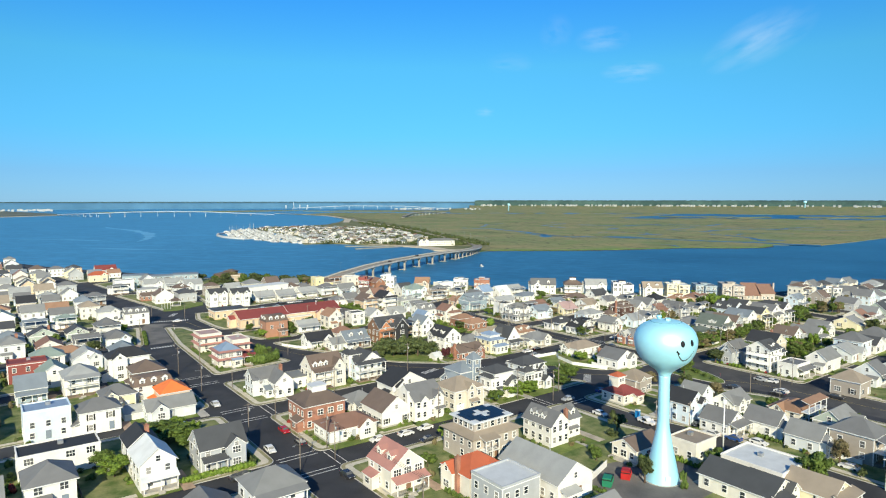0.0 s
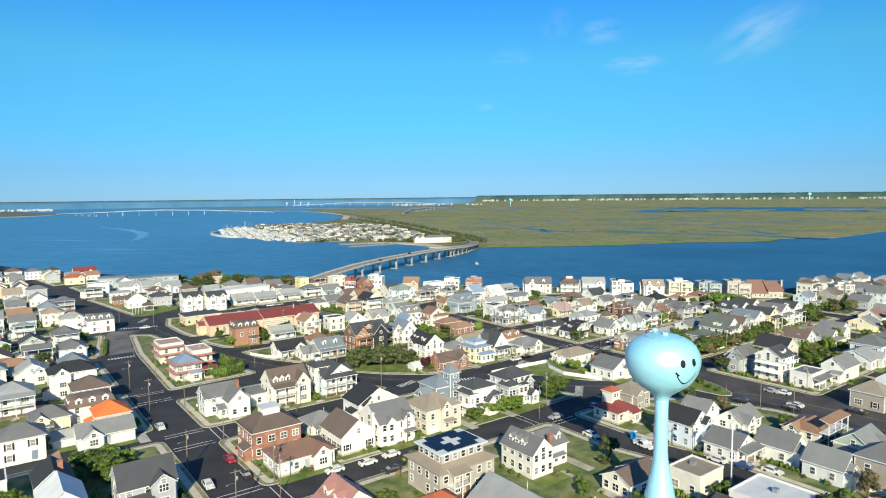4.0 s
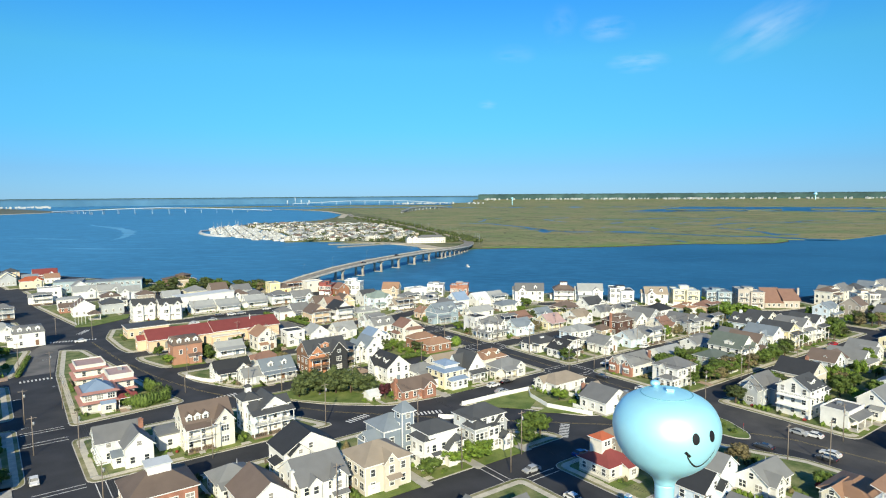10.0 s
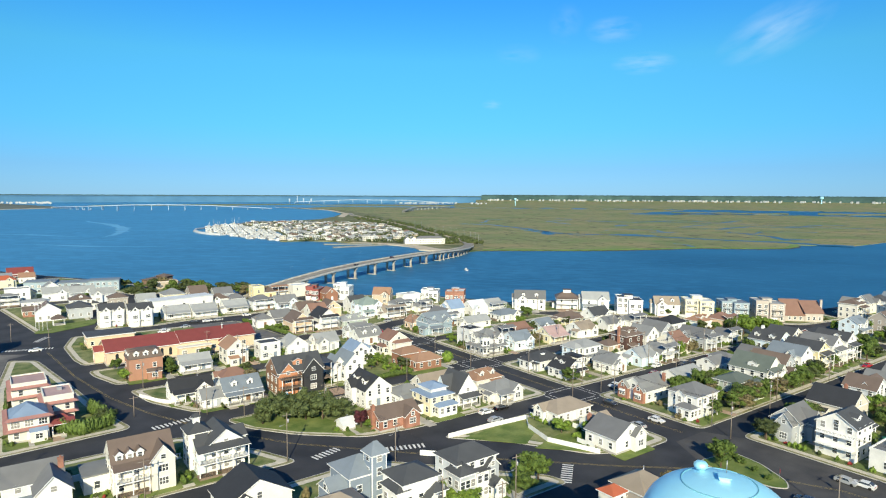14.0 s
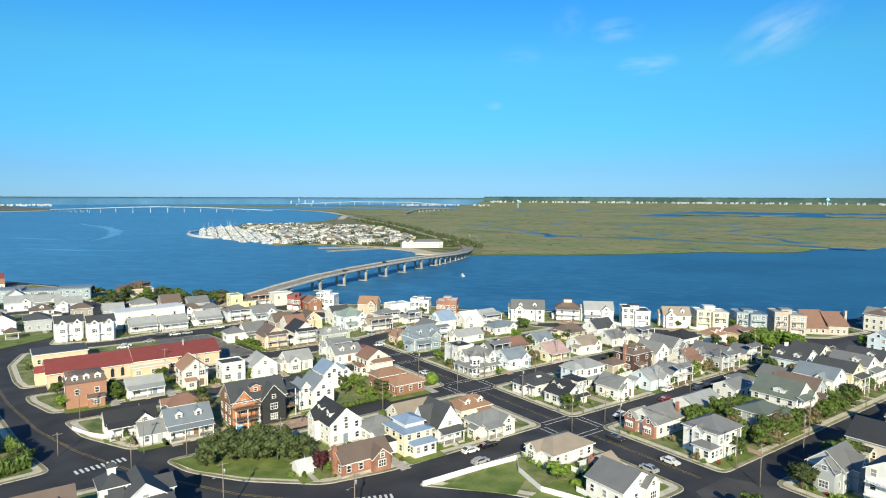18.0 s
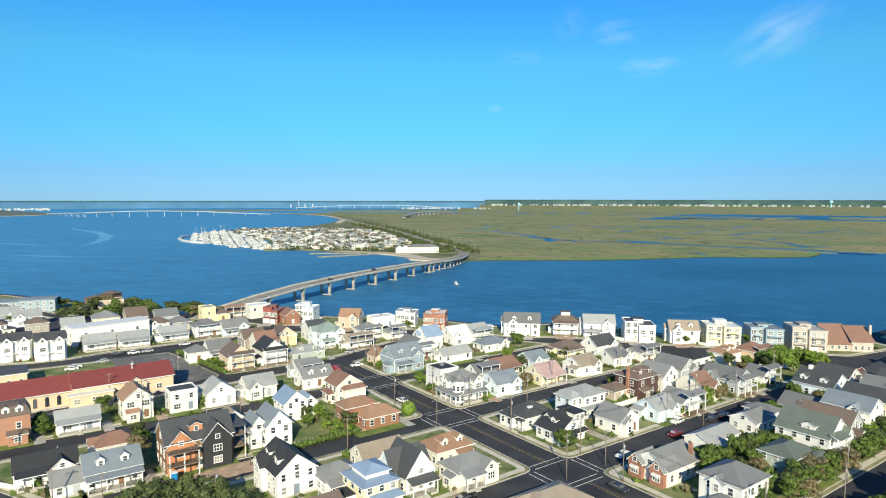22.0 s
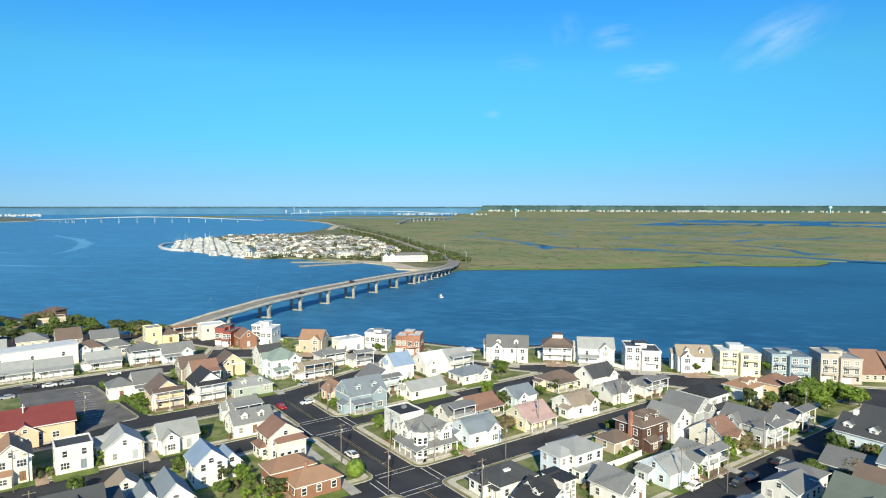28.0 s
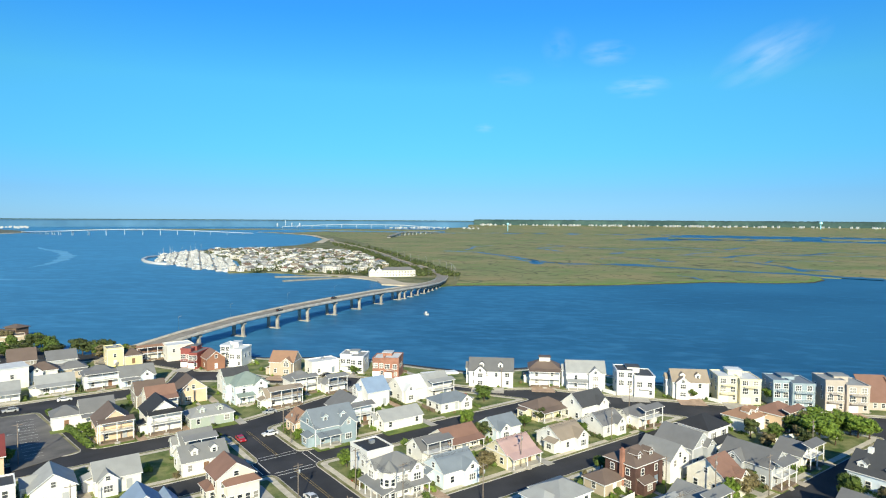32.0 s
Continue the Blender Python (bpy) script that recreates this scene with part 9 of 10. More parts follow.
tagged(new("garden_plants", me), "mixed green shrubs and perennials round the houses", "plants", kind="stuff")
tagged(part("garden_paths", paths, CONCRETE, None), "pale concrete paths to the front doors", "paths", kind="stuff")
tagged(part("patios", yards, (CONCRETE, PAVER, GRAVEL), None), "small paved and gravel back patios", "patios", kind="stuff")
tagged(part("yard_fences", boards, (TRIM, TIMBER), None), "white and weathered board fences between the yards", "fences", kind="stuff")


# ---------------------------------------------------------------- fences and walls
def board_fence(pts, high, material, label, posts=2.4):
    e = thing("fence", pose(0, 0, 0.14), label, "fence")
    for a, b in zip(pts, pts[1:]):
        a, b = Vector((*a, 0)), Vector((*b, 0))
        n = max(1, round((b - a).length / posts))
        ang = math.degrees(math.atan2(b.y - a.y, b.x - a.x))
        step = (b - a).length / n
        for k in range(n):
            p = a.lerp(b, (k + 0.5) / n)
            share("panel", mesh_of(("panel", round(step, 2), high, material.name), lambda bm: box(bm, -step / 2, step / 2, -0.03, 0.03, 0.05, high), material), e, pose(p.x, p.y, 0, 0, 0, ang))


FENCE_WHITE = "white boarded fence round a corner yard"
board_fence([(167, 180.6), (180, 180.3), (193.4, 179.2), (189.2, 174)], 1.3, TRIM, FENCE_WHITE)
board_fence([(189.2, 174), (186.5, 164), (191.5, 151)], 1.3, TRIM, FENCE_WHITE)
board_fence([(108.5, 263), (112, 255), (116, 249.5), (121, 248.5)], 1.1, TRIM, "low white wall round a lawn")
board_fence([(98, 88), (112, 92), (121, 95)], 1.7, TRIM, "white boarded fence beside the tower yard")
board_fence([(72, 208), (88, 208)], 1.6, TRIM, "white boarded fence between back yards")
board_fence([(155, 176), (163, 168), (166, 160)], 1.4, TRIM, "white fence with curved sections by the road")
board_fence([(256, 210), (268, 209.5), (277, 210)], 1.7, TRIM, "white boarded fence between back yards")
board_fence([(340, 210), (352, 206), (360, 200)], 1.8, TRIM, "white boarded fence beside the bay road")
board_fence([(95, 208), (118, 207)], 1.5, TRIM, "white boarded fence between back yards")

# ---------------------------------------------------------------- the car park and the tower yard
bm = bmesh.new()
prism(bm, [(162.5, 311), (178, 317.5), (171, 363), (150, 366), (150, 327), (162.5, 327)], 0.1, 0.18)
lot = tagged(part("car_park", bm, OLD_ASPHALT, None), "empty worn asphalt car park with faded bay lines", "car park", kind="structure")
for k in range(14):
    bm = bmesh.new()
    box(bm, 165.5, 170, 319 + k * 2.9, 319.12 + k * 2.9, 0.178, 0.186)
    part("bay_line", bm, PAINT_WHITE, lot)
bm = bmesh.new()
prism(bm, [(108, 72), (138, 72), (138, 92), (122, 96), (108, 92)], 0.1, 0.19)
tagged(part("tower_yard", bm, OLD_ASPHALT, None), "worn asphalt yard round the water tower foot", "yard", kind="structure")


def skip(x, y, colour, label):
    e = thing("skip", pose(x, y, 0.19, 0, 0, 30), label, "skip")
    bm = bmesh.new()
    prism(bm, [(-1.9, -1.0), (1.9, -1.0), (1.9, 1.0), (-1.9, 1.0)], 0.1, 1.7)
    part("body", bm, colour, e)
    for s in (-1.5, -0.5, 0.5, 1.5):
        part("rib", boxed(s - 0.06, s + 0.06, -1.08, 1.08, 0.1, 1.6), colour, e)
    part("rim", boxed(-2.0, 2.0, -1.1, 1.1, 1.6, 1.75), DARK, e)
    part("lid", boxed(-1.8, 0.6, -0.95, 0.95, 1.75, 2.1), colour, e)


RED_PAINT = mat("red_paint", (0.42, 0.02, 0.02), 0.5, 0.1, 1.5, 0.2)
GREEN_PAINT = mat("green_paint", (0.02, 0.20, 0.11), 0.5, 0.1, 1.5, 0.2)
BLUE_PLASTIC = mat("blue_plastic", (0.02, 0.24, 0.55), 0.45, 0.05, 1.5, 0.2)
skip(119.7, 88.4, RED_PAINT, "red steel skip in the tower yard")
skip(113.3, 88.6, GREEN_PAINT, "green steel skip in the tower yard")
skip(255.0, 112.0, GREEN_PAINT, "small green skip beside a white house")
for x, y in ((156.2, 111.8), (144.6, 234.6)):
    e = thing("portable_toilet", pose(x, y, 0.17), "blue plastic portable toilet on a building site", "toilet")
    part("cabin", boxed(-0.55, 0.55, -0.55, 0.55, 0, 2.1), BLUE_PLASTIC, e)
    part("roof", boxed(-0.6, 0.6, -0.6, 0.6, 2.1, 2.3), TRIM, e)
    part("door", boxed(-0.4, 0.4, -0.6, -0.54, 0.1, 1.95), BLUE_PLASTIC, e)
bm = bmesh.new()
prism(bm, [(146, 229.8), (164, 230), (164, 236.5), (146, 236)], 0.1, 0.2)
tagged(part("building_site", bm, PAVER, None), "bare sandy building plot before the unfinished house", "plot", kind="structure")


# ---------------------------------------------------------------- road markings
def stripe(name, x0, y0, x1, y1, wide, material, label):
    d = Vector((x1 - x0, y1 - y0))
    n = Vector((-d.y, d.x)).normalized() * wide / 2
    bm = bmesh.new()
    bm.faces.new([bm.verts.new((x, y, 0.012)) for x, y in ((x0 - n.x, y0 - n.y), (x1 - n.x, y1 - n.y), (x1 + n.x, y1 + n.y), (x0 + n.x, y0 + n.y))])
    bmesh.ops.recalc_face_normals(bm, faces=bm.faces)
    if bm.faces[:][0].normal.z < 0:
        bmesh.ops.reverse_faces(bm, faces=bm.faces)
    return part(name, bm, material, None)


MARKS = []


def mark(*a):
    MARKS.append(stripe("road_line", *a, ""))


for x in (220.6, 221.2):
    for y0, y1 in ((193, 228), (238, 272), (283, 307), (148, 181)):
        mark(x, y0, x, y1, 0.11, PAINT_YELLOW)
BOULEVARD = ((90, 345), (95, 300), (101, 268), (108, 246), (118, 224), (133, 201), (152, 181), (172, 161), (190, 144), (209, 128), (219, 108), (222, 84), (223, 50))
for (ax, ay), (bx, by) in zip(BOULEVARD, BOULEVARD[1:]):
    for off in (-0.25, 0.25):
        d = Vector((bx - ax, by - ay)).normalized()
        mark(ax - d.y * off, ay + d.x * off, bx - d.y * off, by + d.x * off, 0.11, PAINT_YELLOW)
for y in (235.0, 233.2, 225.4, 223.2, 190.8, 188.9, 180.2, 178.4, 146.6, 144.8, 135.2, 133.4):
    mark(58.6, y, 68.8, y, 0.26, PAINT_WHITE)
for x0, x1, y0, y1 in ((215.8, 226, 183, 191.5), (215.8, 226, 229, 237), (215.8, 226, 273, 281.5), (149, 157.5, 134.5, 145)):
    for y in (y0 - 1.2, y0 - 3.4) if y1 - y0 > 12 else (y0 - 2.6, y0 - 0.8, y1 + 0.8, y1 + 2.6):
        mark(x0, y, x1, y, 0.22, PAINT_WHITE)
for y0, y1, xs in ((182.8, 191.4, (213.0, 214.8, 227.2, 229.0)), (229, 237, (213, 214.8, 227.2, 229)), (273, 281.5, (213, 214.8, 227.2, 229)), (179.4, 189.6, (70.5, 72.5)), (135.4, 144.6, (55.5, 57.3, 70.3, 72.2)), (135.4, 144.6, (143.6, 145.4))):
    for x in xs:
        mark(x, y0, x, y1, 0.22, PAINT_WHITE)
for cx, cy, ang, n in ((111.5, 233.5, 10, 10), (155, 182.5, -20, 9), (137, 190.5, 15, 7), (66, 292.5, 0, 9), (84, 354, -15, 16), (177, 148.5, 40, 9), (90, 372, 60, 9)):
    bm = bmesh.new()
    for k in range(n):
        u = (k - (n - 1) / 2) * 1.15
        bm.faces.new([bm.verts.new((u + dx, dy, 0.012)) for dx, dy in ((-0.28, -1.3), (0.28, -1.3), (0.28, 1.3), (-0.28, 1.3))])
    MARKS.append(part("crossing_bars", bm, PAINT_WHITE, None, m=pose(cx, cy, 0, 0, 0, ang)))
for i, ob in enumerate(MARKS):
    if i:
        ob.parent = MARKS[0]
tagged(MARKS[0], "white and yellow painted road lines", "road marking", kind="structure")
# worn wide paving at the avenue's mouth
bm = bmesh.new()
bm.faces.new([bm.verts.new((x, y, 0.008)) for x, y in ((62, 300), (72, 300), (77, 340), (84, 345), (72, 352), (66, 340))])
tagged(part("worn_road", bm, OLD_ASPHALT, None), "worn paler stretch of road at the junction", "road", kind="structure")
bm = bmesh.new()
bm.faces.new([bm.verts.new((x, y, 0.008)) for x, y in ((214, 60), (230.5, 60), (230.5, 136), (226, 145), (214, 145), (205, 130), (212, 105))])
tagged(part("worn_road", bm, BOULEVARD_ASPHALT, None), "worn paler boulevard asphalt", "road", kind="structure")


# ---------------------------------------------------------------- poles, wires and lamps
def pole_mesh(h):
    def make(bm):
        ring_tube(bm, [(0, 0, -0.2), (0, 0, h)], [0.13, 0.09], 8)
    return mesh_of(("shaft", h), make, POLE_WOOD)


POLE_SPOTS = []


def pole(x, y, h):
    if any((x - a) ** 2 + (y - b) ** 2 < 60 for a, b in POLE_SPOTS):
        return None
    POLE_SPOTS.append((x, y))
    e = thing("utility_pole", pose(x, y, 0.0), "weathered timber utility pole with a crossarm", "pole", "street poles")
    share("shaft", pole_mesh(h), e, pose(0, 0, 0))
    share("crossarm", mesh_of(("crossarm",), lambda bm: box(bm, -1.1, 1.1, -0.06, 0.06, 0, 0.12), POLE_WOOD), e, pose(0, 0, h - 0.6))
    if h > 9.5:
        share("transformer", mesh_of(("transformer",), lambda bm: lathe(bm, [(0.22, 0), (0.24, 0.1), (0.24, 0.75), (0.15, 0.85)], 10), STEEL), e, pose(0.35, 0.1, h - 2.4))
        share("lamp_arm", mesh_of(("lamp_arm",), lambda bm: (ring_tube(bm, [(0, 0, 0), (-1.0, -0.6, 0.5), (-1.9, -1.1, 0.6)], [0.04, 0.035, 0.03], 6), box(bm, -2.3, -1.8, -1.25, -1.0, 0.52, 0.64)), STEEL), e, pose(0, 0, h - 3))
    return e


pole(58.1, 164.7, 10)
pole(60.0, 135.8, 10)
pole(60.6, 216.3, 10)
pole(60.1, 243.6, 10)
pole(58.4, 168.9, 9)
pole(59.2, 241.8, 9)
pole(95.6, 187.6, 10)
pole(127.4, 191.2, 12)
pole(132.0, 195.3, 11)
pole(121.2, 235.2, 9)
pole(129.3, 227.3, 9)
pole(103.9, 245.5, 6)
pole(91.7, 189.8, 11)
pole(156.9, 143.9, 11)
pole(217.6, 183.9, 11)
pole(290.7, 198.4, 11)
pole(231.2, 184.1, 9)
pole(336.0, 197.1, 11)
pole(251.9, 140.1, 11)
pole(285.4, 207.6, 9)
pole(128.8, 225.8, 11)
pole(117.0, 227.0, 7)
pole(102.4, 243.2, 8)
pole(111.3, 272.0, 10)
pole(141.8, 308.1, 9)
pole(184.5, 227.6, 9)
pole(161.5, 233.2, 10)
pole(164.2, 315.7, 11)
pole(171.2, 270.4, 9)
pole(243.8, 322.7, 8)
pole(212.9, 251.3, 10)
pole(213.9, 230.1, 10)
pole(229.3, 299.7, 9)
pole(146.1, 278.7, 10)
pole(275.3, 186.0, 11)
pole(334.7, 193.9, 11)
pole(246.2, 227.4, 10)
pole(334.2, 254.9, 8)
pole(154.6, 94.0, 10)
pole(204.7, 103.0, 9)
pole(209.5, 95.7, 11)
pole(90.9, 184.0, 10)
pole(62.0, 318.2, 9)
pole(79.1, 373.8, 8)
pole(91.4, 353.6, 8)
pole(315.5, 299.0, 8)
pole(160.9, 235.0, 11)
pole(184.9, 228.3, 9)
pole(141.3, 374.6, 9)



def cables(points, h, label):
    """Wires that sag from pole to pole."""
    e = thing("overhead_wires", pose(0, 0, 0), label, "wires")
    for (ax, ay), (bx, by) in zip(points, points[1:]):
        for dx in (-0.9, 0.0, 0.9):
            bm = bmesh.new()
            ring_tube(bm, [(ax + (bx - ax) * t + dx * 0.5, ay + (by - ay) * t + dx * 0.5, h - 0.45 - 2.2 * t * (1 - t)) for t in (k / 8 for k in range(9))], [0.022] * 9, 4)
            part("wire", bm, DARK, e)


WIRE = "thin dark overhead wires strung between poles"
for xa in (70.2, 148.0, 227.6):
    pts = [(xa, y) for y in range(100, 300, 38)]
    for p in pts:
        pole(*p, 10)
    cables(pts, 10, WIRE)
for ya in (146.0, 192.8, 238.2):
    pts = [(x, ya) for x in (72, 108, 140) if ya < 150] + [(x, ya) for x in (232, 268, 304)]
    for p in pts:
        pole(*p, 10)
    cables(pts[-3:], 10, WIRE)
for x, y in ((89.2, 394.2), (90.4, 392.4), (91.8, 392.0), (93.5, 391.9)):
    e = thing("flagpole", pose(x, y, 0.0), "tall white flagpole on the junction green", "flagpole", "flagpoles")
    bm = bmesh.new()
    ring_tube(bm, [(0, 0, -0.1), (0, 0, 13)], [0.14, 0.07], 8)
    part("mast", bm, TRIM, e)
    bm = bmesh.new()
    lathe(bm, [(0.05, 13), (0.16, 13.1), (0.05, 13.25)], 8)
    part("ball", bm, STEEL, e)
bm = bmesh.new()
prism(bm, [(88, 386), (95, 384), (113, 395), (117, 409), (92, 401)], 0.1, 0.2)
tagged(part("lawn", bm, LAWN, None), "green with flagpoles at the junction", "lawn", kind="structure")

DECK = ((240, 448, 6.2), (271, 464, 8.4), (314, 488, 9.2), (358, 511, 9.2), (400, 534, 8.6), (432, 551, 7.6), (465, 571, 6.2), (498, 597, 4.8), (525, 624, 3.6))
for k in range(9):
    x, y, z = DECK[k]
    for s in (1,):
        e = thing("street_lamp", pose(x - 2.6, y + 5.2, z), "slim grey lamp post on the bridge", "street lamp", "bridge lamps")
        bm = bmesh.new()
        ring_tube(bm, [(0, 0, -0.2), (0, 0, 8), (0.6, -1.2, 8.6)], [0.1, 0.07, 0.05], 7)
        part("post", bm, STEEL, e)
        part("lamp_head", boxed(0.35, 0.95, -1.7, -1.1, 8.5, 8.66), STEEL, e)
for x, y in ((556, 654), (570, 674), (584, 697), (597, 724), (608, 752), (618, 780), (630, 812), (642, 848), (656, 890), (674, 934), (694, 985), (716, 1040)):
    e = thing("street_lamp", pose(x + 7, y - 4, 0.3), "tall grey lamp post beside the causeway", "street lamp", "causeway lamps")
    bm = bmesh.new()
    ring_tube(bm, [(0, 0, -0.2), (0, 0, 13), (-1.4, 0.8, 13.6)], [0.16, 0.1, 0.07], 7)
    part("post", bm, STEEL, e)
    part("lamp_head", boxed(-2.0, -1.2, 0.5, 1.1, 13.5, 13.7), STEEL, e)


# ---------------------------------------------------------------- cars
CAR_PAINT = {k: mat("car_paint_" + k, c, 0.25, 0.04, 2, 0.5, spec=0.6) for k, c in dict(white=(0.72, 0.72, 0.72), silver=(0.38, 0.39, 0.40), dark=(0.035, 0.038, 0.045), black=(0.012, 0.012, 0.014), red=(0.42, 0.02, 0.03), maroon=(0.16, 0.015, 0.02), blue=(0.03, 0.08, 0.25)).items()}
TYRE = mat("tyre_rubber", (0.015, 0.015, 0.016), 0.8, 0.1, 1, 0.1)
CAR_KIND = {}
SIDE = {
    "car": [(-2.25, 0.35), (2.2, 0.35), (2.3, 0.6), (2.2, 0.8), (1.2, 0.95), (0.55, 1.42), (-1.1, 1.48), (-1.95, 1.05), (-2.28, 0.95)],
    "pickup": [(-2.7, 0.45), (2.6, 0.45), (2.7, 0.75), (2.6, 1.05), (1.4, 1.15), (0.8, 1.8), (-0.6, 1.85), (-0.8, 1.2), (-2.7, 1.2)],
}


def make_car(colour):
    kind = "pickup" if colour == "pickup" else "car"
    paint = CAR_PAINT["white" if colour == "pickup" else colour]
    e = thing("pickup_truck" if kind == "pickup" else "car", pose(0, 0, -60), f"{'white' if colour == 'pickup' else 'dark grey' if colour == 'dark' else colour} parked {'pickup truck' if kind == 'pickup' else 'car'} with tinted windows", "car", "parked cars")
    bm = bmesh.new()
    prof = SIDE[kind]
    n = len(prof)
    rows = []
    for s in (-1, -0.93, 0.93, 1):
        rows.append([bm.verts.new((x, s * (0.9 if z < 1.1 else 0.9 - 0.28 * (z - 1.0)), z if abs(s) < 1 else z - 0.05)) for x, z in prof])
    for r0, r1 in zip(rows, rows[1:]):
        for i in range(n):
            bm.faces.new((r0[i], r0[(i + 1) % n], r1[(i + 1) % n], r1[i]))
    bm.faces.new(rows[0])
    bm.faces.new(rows[-1][::-1])
    bmesh.ops.recalc_face_normals(bm, faces=bm.faces)
    part("body", bm, paint, e)
    top = 1.38 if kind == "car" else 1.74
    x0, x1 = (-1.75, 1.0) if kind == "car" else (-0.62, 1.25)
    for sy in (-1, 1):
        bm = bmesh.new()
        vs = [bm.verts.new(c) for c in ((x0, sy * 0.93, 1.0), (x1, sy * 0.93, 1.0), (x1 - 0.45, sy * 0.8, top), (x0 + 0.5, sy * 0.8, top))]
        bm.faces.new(vs if sy < 0 else vs[::-1])
        part("side_window", bm, GLASS, e)
    for name, a, b in (("windscreen", (1.18, 1.0), (0.60, 1.40)), ("rear_window", (-1.93, 1.08), (-1.16, 1.47))) if kind == "car" else (("windscreen", (1.38, 1.2), (0.84, 1.77)),):
        bm = bmesh.new()
        dz = 0.035
        bm.faces.new([bm.verts.new(c) for c in ((a[0] + 0.02 * math.copysign(1, a[0]), -0.74, a[1] + dz), (a[0] + 0.02 * math.copysign(1, a[0]), 0.74, a[1] + dz), (b[0] + 0.02, 0.68, b[1] + dz), (b[0] + 0.02, -0.68, b[1] + dz))])
        part(name, bm, GLASS, e)
    for x in (-1.4, 1.4) if kind == "car" else (-1.75, 1.75):
        for s in (-1, 1):
            bm = bmesh.new()
            lathe(bm, [(0.33, -0.11), (0.34, -0.05), (0.34, 0.05), (0.33, 0.11)], 14)
            wheel = part("wheel", bm, TYRE, e, m=pose(x, s * 0.82, 0.34, 90, 0, 0))
    for s in (-0.62, 0.62):
        part("headlight", boxed(2.18 if kind == "car" else 2.6, 2.31 if kind == "car" else 2.72, s - 0.2, s + 0.2, 0.66, 0.8), STEEL, e)
        part("tail_light", boxed(-2.31 if kind == "car" else -2.72, -2.2 if kind == "car" else -2.6, s - 0.18, s + 0.18, 0.8, 0.95), RED_PAINT, e)
    return e


def parked(x, y, along, colour):
    m = pose(x, y, 0.0, 0, 0, (0 if along == "x" else 90) + PLANT.uniform(-3, 3) + PLANT.choice((0, 180)))
    if colour not in CAR_KIND:
        CAR_KIND[colour] = make_car(colour)
        CAR_KIND[colour].matrix_basis = m
        return CAR_KIND[colour]
    return copy_thing(CAR_KIND[colour], m)


parked(59.6, 197.9, "y", "white")
parked(67.8, 163.8, "y", "red")
parked(67.7, 152.8, "y", "dark")
parked(59.4, 153.0, "y", "white")
parked(48.4, 141.8, "x", "dark")
parked(68.1, 127.8, "y", "dark")
parked(85.2, 142.5, "x", "white")
parked(93.5, 141.4, "x", "white")
parked(100.3, 141.9, "x", "white")
parked(95.8, 134.3, "x", "dark")
parked(96.4, 209.2, "x", "white")
parked(59.4, 198.0, "y", "silver")
parked(45.3, 187.7, "x", "white")
parked(154.1, 107.1, "y", "pickup")
parked(160.6, 91.1, "y", "white")
parked(162.1, 85.6, "y", "blue")
parked(164.7, 80.0, "y", "white")
parked(164.1, 97.5, "x", "dark")
parked(211.9, 97.3, "y", "dark")
parked(215.6, 98.0, "y", "white")
parked(223.7, 108.9, "y", "silver")
parked(224.9, 105.9, "y", "white")
parked(207.1, 109.8, "y", "dark")
parked(223.5, 84.1, "y", "dark")
parked(149.3, 120.1, "y", "white")
parked(152.0, 135.4, "x", "silver")
parked(187.3, 189.6, "x", "white")
parked(193.1, 189.6, "x", "black")
parked(185.3, 183.2, "x", "silver")
parked(238.9, 185.0, "x", "white")
parked(223.3, 173.8, "y", "dark")
parked(222.3, 156.8, "y", "white")
parked(214.7, 157.3, "y", "silver")
parked(168.0, 134.7, "x", "blue")
parked(271.4, 192.1, "x", "white")
parked(261.9, 186.0, "x", "maroon")
parked(285.9, 186.2, "x", "dark")
parked(300.9, 187.3, "x", "dark")
parked(216.8, 253.2, "y", "white")
parked(225.2, 299.9, "x", "white")
parked(216.7, 300.3, "y", "red")
parked(232.9, 320.1, "x", "silver")
parked(153.2, 371.4, "x", "dark")
parked(159.3, 370.5, "x", "white")
parked(164.5, 370.3, "x", "silver")
parked(180.3, 374.7, "x", "white")
parked(271.0, 191.5, "x", "white")
parked(301.6, 187.0, "x", "silver")
parked(280.9, 186.7, "x", "dark")
parked(286.2, 186.5, "x", "black")
parked(406.2, 203.4, "y", "dark")
parked(365.4, 247.0, "x", "white")
parked(269.7, 354.3, "x", "black")
parked(267.5, 341.6, "x", "dark")
parked(135.7, 356.5, "x", "white")
parked(141.1, 232.7, "x", "white")
parked(86.2, 348.9, "x", "white")
parked(137.2, 359.4, "x", "white")
parked(146.6, 362.1, "x", "silver")
parked(272.3, 193.3, "x", "maroon")
parked(335.7, 146.1, "x", "red")
parked(177.1, 93.6, "x", "silver")
parked(47.4, 141.5, "x", "dark")
parked(166.6, 59.2, "y", "white")
parked(155.7, 108.7, "y", "white")

for x, y, z, a in ((300, 478, 9.1, 29), (352, 511, 9.3, 29)):
    c = copy_thing(CAR_KIND["dark"], pose(x, y, z, 0, 0, a))

